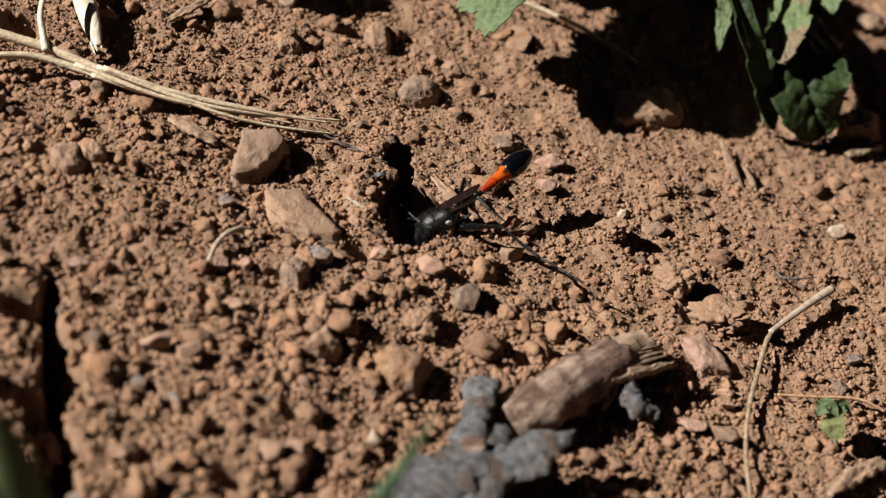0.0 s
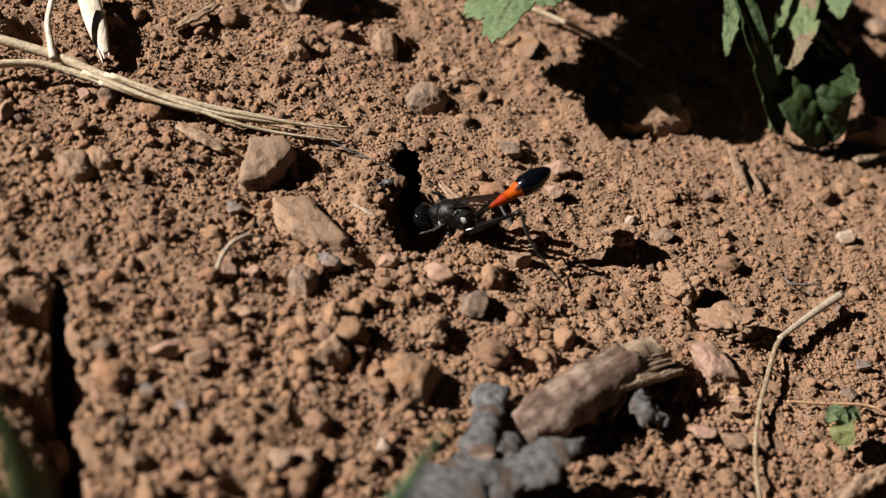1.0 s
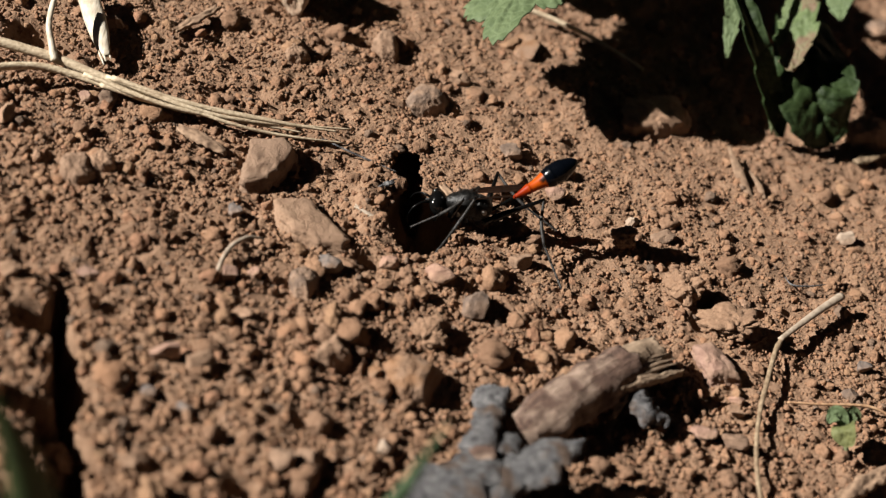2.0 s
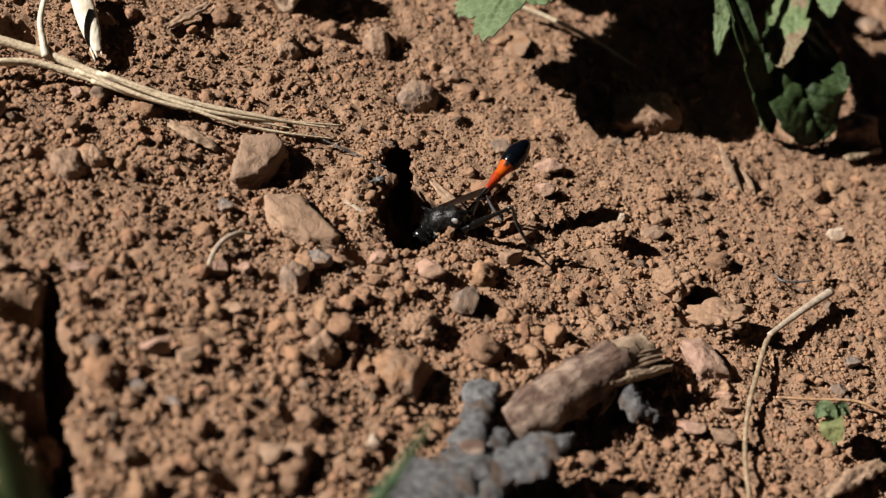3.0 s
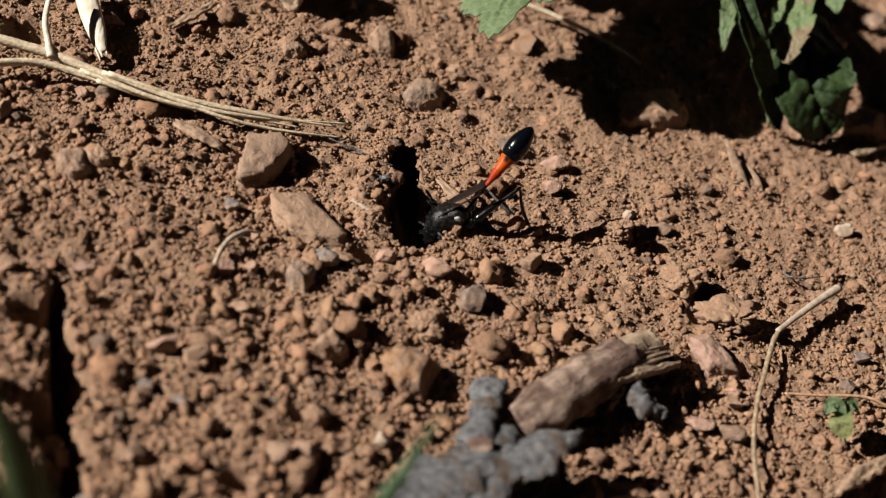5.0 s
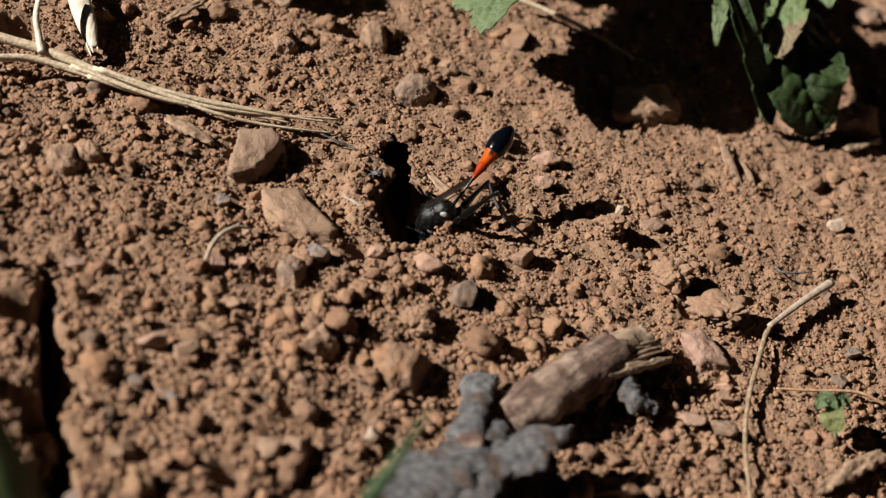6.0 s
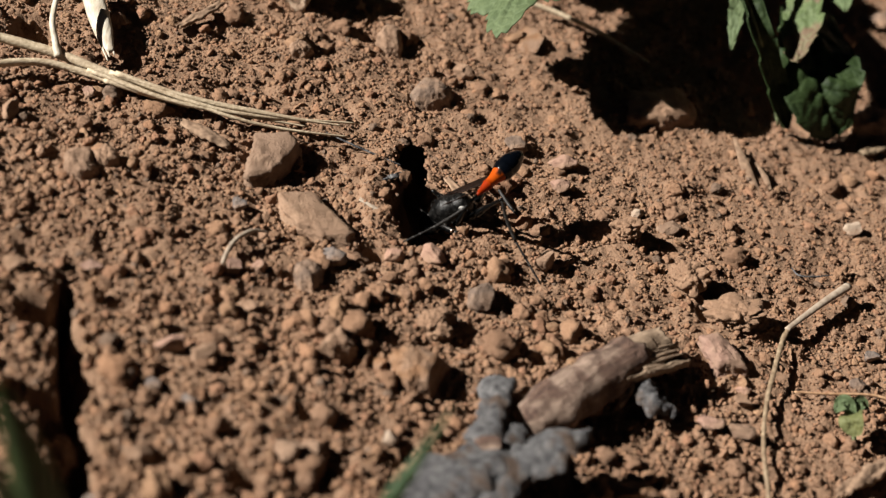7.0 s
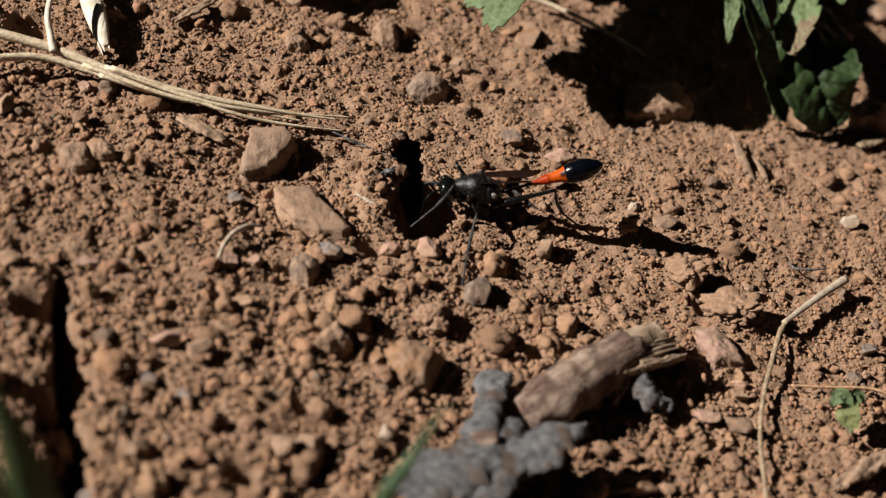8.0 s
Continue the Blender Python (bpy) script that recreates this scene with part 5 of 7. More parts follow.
# ---- what moves ----
def motions():
    """The wasp digs, backs out, turns and goes back in."""
    walk(wasp, [
        (0.0, pose(0.00027, 0.00410, 0.00004, -3.7, 36.7, -172.1)),
        (0.5, pose(-0.00026, 0.00439, 0.00020, 0.8, 35.6, 178.6)),
        (1.0, pose(0.00124, 0.00539, 0.00162, 5.7, 7.0, 161.3)),
        (1.5, pose(0.00059, 0.00478, 0.00009, 4.2, 30.7, 170.4)),
        (1.7, pose(0.00366, 0.00726, 0.00250, 1.8, -16.6, 173.6)),
        (2.8, pose(0.00086, 0.00510, 0.00026, 2.3, 27.6, 174.1)),
        (3.0, pose(0.00134, 0.00555, 0.00012, 3.0, 28.1, 172.7)),
        (3.2, pose(0.00236, 0.00569, 0.00174, 5.9, -1.6, 159.8)),
        (3.3, pose(0.00696, 0.00533, 0.00201, 7.6, -16.8, 152.6)),
        (3.4, pose(0.01125, 0.00716, 0.00132, 6.8, -17.1, 155.9)),
        (3.5, pose(0.01132, 0.00734, 0.00150, 4.3, -18.1, 164.8)),
        (3.7, pose(0.00855, 0.00768, 0.00194, 1.0, -18.5, 176.6)),
        (3.9, pose(0.00216, 0.00621, 0.00256, -0.9, 2.0, -177.0)),
        (4.0, pose(0.00259, 0.00628, 0.00221, 2.1, 6.7, 173.3)),
        (4.2, pose(0.00098, 0.00607, 0.00053, -0.1, 30.1, -179.7)),
        (5.3, pose(0.00082, 0.00519, 0.00007, 2.4, 32.5, 174.7)),
        (5.5, pose(0.00110, 0.00575, -0.00001, 3.7, 31.7, 171.5)),
        (6.0, pose(0.00054, 0.00523, -0.00004, 3.4, 42.2, 173.9)),
        (6.3, pose(0.00074, 0.00532, -0.00020, -5.5, 46.5, -171.3)),
        (6.5, pose(-0.00016, 0.00499, 0.00037, 3.2, 32.7, 172.5)),
        (6.7, pose(-0.00063, 0.00549, 0.00061, 9.9, 29.2, 154.8)),
        (6.8, pose(-0.00085, 0.00535, 0.00057, 7.5, 31.1, 162.0)),
        (7.0, pose(0.00042, 0.00657, 0.00059, 2.0, 30.2, 175.3)),
        (7.2, pose(0.00035, 0.00463, 0.00089, 7.6, 21.3, 158.4)),
        (7.3, pose(0.00339, 0.00385, 0.00268, 11.3, -18.4, 137.4)),
        (7.4, pose(0.00576, 0.00294, 0.00247, 13.4, -13.2, 126.3)),
        (7.5, pose(0.00829, 0.00086, 0.00171, 13.1, -13.7, 127.8)),
        (7.6, pose(0.00967, -0.00005, 0.00150, 15.3, -9.9, 113.5)),
        (7.7, pose(0.00940, 0.00315, 0.00158, 15.2, -10.1, 114.3)),
        (7.8, pose(0.00853, 0.00433, 0.00184, 12.8, -14.2, 129.8)),
        (7.9, pose(0.00655, 0.00695, 0.00233, 7.8, -16.7, 151.8)),
        (8.0, pose(0.00412, 0.00675, 0.00267, 0.6, -10.8, 178.0)),
    ])
    walk(head, [
        (0.0, pose(0.00295, 0.00000, 0.00005, 0.0, 53.0, 0.0)),
        (0.5, pose(0.00295, 0.00000, 0.00005, 0.0, 53.0, 0.0)),
        (1.0, pose(0.00295, 0.00000, 0.00005, 0.0, 40.8, 0.0)),
        (1.5, pose(0.00295, 0.00000, 0.00005, 0.0, 53.0, 0.0)),
        (1.7, pose(0.00295, 0.00000, 0.00005, 0.0, 25.0, 0.0)),
        (2.8, pose(0.00295, 0.00000, 0.00005, 0.0, 53.0, 0.0)),
        (3.0, pose(0.00295, 0.00000, 0.00005, 0.0, 53.0, 0.0)),
        (3.2, pose(0.00295, 0.00000, 0.00005, 0.0, 37.4, 0.0)),
        (3.3, pose(0.00295, 0.00000, 0.00005, 0.0, 25.0, 0.0)),
        (3.4, pose(0.00295, 0.00000, 0.00005, 0.0, 25.0, 5.0)),
        (3.5, pose(0.00295, 0.00000, 0.00005, 0.0, 28.0, 5.0)),
        (3.7, pose(0.00295, 0.00000, 0.00005, 0.0, 32.0, 5.0)),
        (3.9, pose(0.00295, 0.00000, 0.00005, 0.0, 54.0, 0.0)),
        (4.0, pose(0.00295, 0.00000, 0.00005, 0.0, 55.8, 0.0)),
        (4.2, pose(0.00295, 0.00000, 0.00005, 0.0, 58.0, 0.0)),
        (5.3, pose(0.00295, 0.00000, 0.00005, 0.0, 58.0, 0.0)),
        (5.5, pose(0.00295, 0.00000, 0.00005, 0.0, 58.0, 0.0)),
        (6.0, pose(0.00295, 0.00000, 0.00005, 0.0, 58.0, 0.0)),
        (6.3, pose(0.00295, 0.00000, 0.00005, 0.0, 58.0, 0.0)),
        (6.5, pose(0.00295, 0.00000, 0.00005, 0.0, 58.0, 0.0)),
        (6.7, pose(0.00295, 0.00000, 0.00005, 0.0, 58.0, 0.0)),
        (6.8, pose(0.00295, 0.00000, 0.00005, 0.0, 58.0, 0.0)),
        (7.0, pose(0.00295, 0.00000, 0.00005, 0.0, 58.0, 0.0)),
        (7.2, pose(0.00295, 0.00000, 0.00005, 0.0, 50.8, 0.0)),
        (7.3, pose(0.00295, 0.00000, 0.00005, 0.0, 30.0, 0.0)),
        (7.4, pose(0.00295, 0.00000, 0.00005, 0.0, 30.0, 0.0)),
        (7.5, pose(0.00295, 0.00000, 0.00005, 0.0, 30.0, 0.0)),
        (7.6, pose(0.00295, 0.00000, 0.00005, 0.0, 30.0, 0.0)),
        (7.7, pose(0.00295, 0.00000, 0.00005, 0.0, 32.0, 0.0)),
        (7.8, pose(0.00295, 0.00000, 0.00005, 0.0, 34.0, 0.0)),
        (7.9, pose(0.00295, 0.00000, 0.00005, 0.0, 38.0, 0.0)),
        (8.0, pose(0.00295, 0.00000, 0.00005, 0.0, 48.0, 0.0)),
    ])
    walk(waist, [
        (0.0, pose(-0.00280, 0.00000, 0.00005, -50.1, -10.9, 20.7)),
        (0.5, pose(-0.00280, 0.00000, 0.00005, -58.9, 8.9, 23.1)),
        (1.0, pose(-0.00280, 0.00000, 0.00005, -91.8, 42.3, -28.1)),
        (1.5, pose(-0.00280, 0.00000, 0.00005, -67.3, 20.4, 16.9)),
        (1.7, pose(-0.00280, 0.00000, 0.00005, -99.6, 60.1, -46.9)),
        (2.8, pose(-0.00280, 0.00000, 0.00005, -57.6, 5.4, 34.9)),
        (3.0, pose(-0.00280, 0.00000, 0.00005, -57.7, 12.3, 39.4)),
        (3.2, pose(-0.00280, 0.00000, 0.00005, -89.6, 43.8, -31.9)),
        (3.3, pose(-0.00280, 0.00000, 0.00005, -99.6, 39.8, -72.9)),
        (3.4, pose(-0.00280, 0.00000, 0.00005, -65.9, 29.4, -43.8)),
        (3.5, pose(-0.00280, 0.00000, 0.00005, -72.6, 38.4, -36.3)),
        (3.7, pose(-0.00280, 0.00000, 0.00005, -62.1, 44.0, -15.8)),
        (3.9, pose(-0.00280, 0.00000, 0.00005, -52.5, 38.0, 3.6)),
        (4.0, pose(-0.00280, 0.00000, 0.00005, -57.3, 35.4, 11.9)),
        (4.2, pose(-0.00280, 0.00000, 0.00005, -57.2, 13.1, 7.4)),
        (5.3, pose(-0.00280, 0.00000, 0.00005, -65.1, 21.4, 16.1)),
        (5.5, pose(-0.00280, 0.00000, 0.00005, -66.1, 14.8, 13.6)),
        (6.0, pose(-0.00280, 0.00000, 0.00005, -66.9, 6.8, 34.5)),
        (6.3, pose(-0.00280, 0.00000, 0.00005, -53.4, 10.0, 12.0)),
        (6.5, pose(-0.00280, 0.00000, 0.00005, -89.8, 27.3, -61.1)),
        (6.7, pose(-0.00280, 0.00000, 0.00005, -109.3, 0.4, -110.4)),
        (6.8, pose(-0.00280, 0.00000, 0.00005, -101.0, 16.9, -93.2)),
        (7.0, pose(-0.00280, 0.00000, 0.00005, -88.6, 31.4, -45.9)),
        (7.10, pose(-0.00280, 0.00000, 0.00005, -108.5, 16.3, -86.3)),
        (7.2, pose(-0.00280, 0.00000, 0.00005, -121.7, -10.6, -117.9)),
        (7.3, pose(-0.00280, 0.00000, 0.00005, -127.8, 16.9, -130.0)),
        (7.4, pose(-0.00280, 0.00000, 0.00005, -77.0, 40.0, -57.1)),
        (7.5, pose(-0.00280, 0.00000, 0.00005, -65.4, 38.2, -53.8)),
        (7.6, pose(-0.00280, 0.00000, 0.00005, -35.1, 4.3, -11.2)),
        (7.7, pose(-0.00280, 0.00000, 0.00005, -35.6, 1.0, -8.9)),
        (7.8, pose(-0.00280, 0.00000, 0.00005, -67.3, 41.6, -67.6)),
        (7.9, pose(-0.00280, 0.00000, 0.00005, -115.0, 39.3, -76.7)),
        (8.0, pose(-0.00280, 0.00000, 0.00005, -58.9, 37.8, -11.6)),
    ])
    walk(red, [
        (0.0, pose(-0.00420, 0.00000, 0.00000, -0.0, -21.9, 0.0)),
        (0.5, pose(-0.00420, 0.00000, 0.00000, -0.0, -21.9, 0.0)),
        (1.0, pose(-0.00420, 0.00000, 0.00000, 0.0, -73.5, -0.0)),
        (1.5, pose(-0.00420, 0.00000, 0.00000, -0.0, -21.9, 0.0)),
        (1.7, pose(-0.00420, 0.00000, 0.00000, -0.0, -58.3, 0.0)),
        (2.8, pose(-0.00420, 0.00000, 0.00000, 0.0, -21.9, -0.0)),
        (3.0, pose(-0.00420, 0.00000, 0.00000, 0.0, -21.9, -0.0)),
        (3.2, pose(-0.00420, 0.00000, 0.00000, -0.0, -75.4, 0.0)),
        (3.3, pose(-0.00420, 0.00000, 0.00000, -180.0, -71.8, 180.0)),
        (3.4, pose(-0.00420, 0.00000, 0.00000, 0.0, -55.6, 0.0)),
        (3.5, pose(-0.00420, 0.00000, 0.00000, 0.0, -21.9, -0.0)),
        (3.7, pose(-0.00420, 0.00000, 0.00000, -0.0, -58.6, 0.0)),
        (3.9, pose(-0.00420, 0.00000, 0.00000, 0.0, -21.9, 0.0)),
        (4.0, pose(-0.00420, 0.00000, 0.00000, 0.0, -21.9, -0.0)),
        (4.2, pose(-0.00420, 0.00000, 0.00000, -0.0, -21.9, 0.0)),
        (5.3, pose(-0.00420, 0.00000, 0.00000, -0.0, -21.9, 0.0)),
        (5.5, pose(-0.00420, 0.00000, 0.00000, 0.0, -21.9, -0.0)),
        (6.0, pose(-0.00420, 0.00000, 0.00000, 0.0, -26.3, -0.0)),
        (6.3, pose(-0.00420, 0.00000, 0.00000, -0.0, -21.9, -0.0)),
        (6.40, pose(-0.00420, 0.00000, 0.00000, 0.0, -67.7, -0.0)),
        (6.5, pose(-0.00420, 0.00000, 0.00000, -180.0, -66.4, -180.0)),
        (6.7, pose(-0.00420, 0.00000, 0.00000, -180.0, -55.5, 180.0)),
        (6.8, pose(-0.00420, 0.00000, 0.00000, 180.0, -56.6, 180.0)),
        (7.0, pose(-0.00420, 0.00000, 0.00000, 180.0, -73.1, -180.0)),
        (7.2, pose(-0.00420, 0.00000, 0.00000, 180.0, -46.5, 180.0)),
        (7.3, pose(-0.00420, 0.00000, 0.00000, 180.0, -47.2, -180.0)),
        (7.4, pose(-0.00420, 0.00000, 0.00000, 0.0, -79.4, 0.0)),
        (7.5, pose(-0.00420, 0.00000, 0.00000, 0.0, -64.9, -0.0)),
        (7.6, pose(-0.00420, 0.00000, 0.00000, -0.0, -21.9, -0.0)),
        (7.7, pose(-0.00420, 0.00000, 0.00000, 0.0, -21.9, -0.0)),
        (7.8, pose(-0.00420, 0.00000, 0.00000, -0.0, -72.7, 0.0)),
        (7.9, pose(-0.00420, 0.00000, 0.00000, 180.0, -77.1, 180.0)),
        (8.0, pose(-0.00420, 0.00000, 0.00000, 0.0, -27.4, 0.0)),
    ])
    walk(gaster, [
        (0.0, pose(-0.00420, 0.00000, 0.00000, -0.0, -21.9, 0.0)),
        (0.5, pose(-0.00420, 0.00000, 0.00000, -0.0, -21.9, 0.0)),
        (1.0, pose(-0.00420, 0.00000, 0.00000, 0.0, -73.5, -0.0)),
        (1.5, pose(-0.00420, 0.00000, 0.00000, -0.0, -21.9, 0.0)),
        (1.7, pose(-0.00420, 0.00000, 0.00000, -0.0, -58.3, 0.0)),
        (2.8, pose(-0.00420, 0.00000, 0.00000, 0.0, -21.9, -0.0)),
        (3.0, pose(-0.00420, 0.00000, 0.00000, 0.0, -21.9, -0.0)),
        (3.2, pose(-0.00420, 0.00000, 0.00000, -0.0, -75.4, 0.0)),
        (3.3, pose(-0.00420, 0.00000, 0.00000, -180.0, -71.8, 180.0)),
        (3.4, pose(-0.00420, 0.00000, 0.00000, 0.0, -55.6, 0.0)),
        (3.5, pose(-0.00420, 0.00000, 0.00000, 0.0, -21.9, -0.0)),
        (3.7, pose(-0.00420, 0.00000, 0.00000, -0.0, -58.6, 0.0)),
        (3.9, pose(-0.00420, 0.00000, 0.00000, 0.0, -21.9, 0.0)),
        (4.0, pose(-0.00420, 0.00000, 0.00000, 0.0, -21.9, -0.0)),
        (4.2, pose(-0.00420, 0.00000, 0.00000, -0.0, -21.9, 0.0)),
        (5.3, pose(-0.00420, 0.00000, 0.00000, -0.0, -21.9, 0.0)),
        (5.5, pose(-0.00420, 0.00000, 0.00000, 0.0, -21.9, -0.0)),
        (6.0, pose(-0.00420, 0.00000, 0.00000, 0.0, -26.3, -0.0)),
        (6.3, pose(-0.00420, 0.00000, 0.00000, -0.0, -21.9, -0.0)),
        (6.40, pose(-0.00420, 0.00000, 0.00000, 0.0, -67.7, -0.0)),
        (6.5, pose(-0.00420, 0.00000, 0.00000, -180.0, -66.4, -180.0)),
        (6.7, pose(-0.00420, 0.00000, 0.00000, -180.0, -55.5, 180.0)),
        (6.8, pose(-0.00420, 0.00000, 0.00000, 180.0, -56.6, 180.0)),
        (7.0, pose(-0.00420, 0.00000, 0.00000, 180.0, -73.1, -180.0)),
        (7.2, pose(-0.00420, 0.00000, 0.00000, 180.0, -46.5, 180.0)),
        (7.3, pose(-0.00420, 0.00000, 0.00000, 180.0, -47.2, -180.0)),
        (7.4, pose(-0.00420, 0.00000, 0.00000, 0.0, -79.4, 0.0)),
        (7.5, pose(-0.00420, 0.00000, 0.00000, 0.0, -64.9, -0.0)),
        (7.6, pose(-0.00420, 0.00000, 0.00000, -0.0, -21.9, -0.0)),
        (7.7, pose(-0.00420, 0.00000, 0.00000, 0.0, -21.9, -0.0)),
        (7.8, pose(-0.00420, 0.00000, 0.00000, -0.0, -72.7, 0.0)),
        (7.9, pose(-0.00420, 0.00000, 0.00000, 180.0, -77.1, 180.0)),
        (8.0, pose(-0.00420, 0.00000, 0.00000, 0.0, -27.4, 0.0)),
    ])
    walk(wings["left"], [
        (0.0, pose(0.00020, 0.00085, 0.00160, 0.0, -17.2, 11.7)),
        (0.5, pose(0.00020, 0.00085, 0.00160, 0.0, -9.2, 14.0)),
        (1.0, pose(0.00020, 0.00085, 0.00160, 0.0, 4.8, 12.8)),
        (1.5, pose(0.00020, 0.00085, 0.00160, 0.0, -3.8, 12.4)),
        (1.7, pose(0.00020, 0.00085, 0.00160, 0.0, 18.6, 6.3)),
        (2.8, pose(0.00020, 0.00085, 0.00160, 0.0, -11.5, 18.1)),
        (3.0, pose(0.00020, 0.00085, 0.00160, 0.0, -9.1, 20.0)),
        (3.2, pose(0.00020, 0.00085, 0.00160, 0.0, 7.5, 11.5)),
        (3.3, pose(0.00020, 0.00085, 0.00160, 0.0, 6.1, 6.9)),
        (3.4, pose(0.00020, 0.00085, 0.00160, -0.0, 5.0, -2.7)),
        (3.5, pose(0.00020, 0.00085, 0.00160, -0.0, 14.2, -6.3)),
        (3.7, pose(0.00020, 0.00085, 0.00160, 0.0, 8.2, 8.4)),
        (3.9, pose(0.00020, 0.00085, 0.00160, 0.0, 7.2, 6.4)),
        (4.0, pose(0.00020, 0.00085, 0.00160, 0.0, 5.5, 9.8)),
        (4.2, pose(0.00020, 0.00085, 0.00160, 0.0, -6.9, 8.0)),
        (5.3, pose(0.00020, 0.00085, 0.00160, 0.0, -3.6, 12.0)),
        (5.5, pose(0.00020, 0.00085, 0.00160, 0.0, -5.8, 10.9)),
        (6.0, pose(0.00020, 0.00085, 0.00160, 0.0, -10.9, 19.5)),
        (6.3, pose(0.00020, 0.00085, 0.00160, 0.0, -8.6, 9.5)),
        (6.5, pose(0.00020, 0.00085, 0.00160, 0.0, -8.9, 10.9)),
        (6.7, pose(0.00020, 0.00085, 0.00160, -0.0, -1.3, -3.7)),
        (6.8, pose(0.00020, 0.00085, 0.00160, 0.0, -5.5, 3.5)),
        (7.0, pose(0.00020, 0.00085, 0.00160, 0.0, -8.4, 14.3)),
        (7.2, pose(0.00020, 0.00085, 0.00160, -0.0, 8.2, -3.6)),
        (7.3, pose(0.00020, 0.00085, 0.00160, -0.0, 11.9, -2.2)),
        (7.4, pose(0.00020, 0.00085, 0.00160, 0.0, 5.9, 0.3)),
        (7.5, pose(0.00020, 0.00085, 0.00160, -0.0, 5.7, -4.2)),
        (7.6, pose(0.00020, 0.00085, 0.00160, -0.0, -1.4, -0.8)),
        (7.7, pose(0.00020, 0.00085, 0.00160, 0.0, -2.6, 0.1)),
        (7.8, pose(0.00020, 0.00085, 0.00160, -0.0, 5.5, -7.1)),
        (7.9, pose(0.00020, 0.00085, 0.00160, 0.0, 11.9, 7.3)),
        (8.0, pose(0.00020, 0.00085, 0.00160, 0.0, 11.7, 2.5)),
    ])
    walk(limbs["fore", "left"][0], [
        (0.0, pose(0.00190, 0.00085, -0.00140, 142.1, -52.8, 151.1)),
        (0.5, pose(0.00190, 0.00085, -0.00140, 159.2, -37.4, 138.6)),
        (1.0, pose(0.00190, 0.00085, -0.00140, 137.7, -42.6, 175.3)),
        (1.5, pose(0.00190, 0.00085, -0.00140, 137.9, 25.4, 165.6)),
        (1.60, pose(0.00190, 0.00085, -0.00140, 141.9, -31.9, 157.8)),
        (1.7, pose(0.00190, 0.00085, -0.00140, -137.3, -77.5, 73.6)),
        (2.25, pose(0.00190, 0.00085, -0.00140, 148.4, -35.5, 150.2)),
        (2.8, pose(0.00190, 0.00085, -0.00140, 142.4, 16.6, 156.4)),
        (3.0, pose(0.00190, 0.00085, -0.00140, -167.5, 18.7, 162.5)),
        (3.2, pose(0.00190, 0.00085, -0.00140, -152.4, -45.6, 163.7)),
        (3.3, pose(0.00190, 0.00085, -0.00140, -50.2, -47.7, 47.5)),
        (3.4, pose(0.00190, 0.00085, -0.00140, -0.6, 1.8, 45.4)),
        (3.5, pose(0.00190, 0.00085, -0.00140, -1.0, 3.3, 44.3)),
        (3.7, pose(0.00190, 0.00085, -0.00140, -5.2, -16.1, 37.4)),
        (3.9, pose(0.00190, 0.00085, -0.00140, -96.8, -66.6, 139.8)),
        (4.0, pose(0.00190, 0.00085, -0.00140, -124.9, -65.1, 149.8)),
        (4.2, pose(0.00190, 0.00085, -0.00140, -122.7, -4.4, 139.3)),
        (5.3, pose(0.00190, 0.00085, -0.00140, 178.1, 8.6, 141.1)),
        (5.5, pose(0.00190, 0.00085, -0.00140, -174.4, 8.3, 151.2)),
        (6.0, pose(0.00190, 0.00085, -0.00140, -160.1, 48.9, 176.2)),
        (6.3, pose(0.00190, 0.00085, -0.00140, 159.1, 24.6, 125.0)),
        (6.5, pose(0.00190, 0.00085, -0.00140, 170.3, 23.4, 128.3)),
        (6.7, pose(0.00190, 0.00085, -0.00140, -163.2, 45.6, 170.2)),
        (6.8, pose(0.00190, 0.00085, -0.00140, 173.8, 43.7, 131.4)),
        (7.0, pose(0.00190, 0.00085, -0.00140, -179.7, 14.5, 142.6)),
        (7.2, pose(0.00190, 0.00085, -0.00140, -169.3, 20.8, 154.0)),
        (7.25, pose(0.00190, 0.00085, -0.00140, -165.7, -34.5, 150.7)),
        (7.3, pose(0.00190, 0.00085, -0.00140, -79.9, -82.9, 63.2)),
        (7.4, pose(0.00190, 0.00085, -0.00140, -66.4, -54.2, 49.1)),
        (7.5, pose(0.00190, 0.00085, -0.00140, -66.4, -20.3, 49.2)),
        (7.6, pose(0.00190, 0.00085, -0.00140, -68.6, 2.3, 63.0)),
        (7.7, pose(0.00190, 0.00085, -0.00140, -70.3, -16.6, 76.4)),
        (7.8, pose(0.00190, 0.00085, -0.00140, -66.4, -16.0, 62.4)),
        (7.9, pose(0.00190, 0.00085, -0.00140, 5.3, -28.7, 53.7)),
        (8.0, pose(0.00190, 0.00085, -0.00140, -19.1, -58.6, 51.6)),
    ])
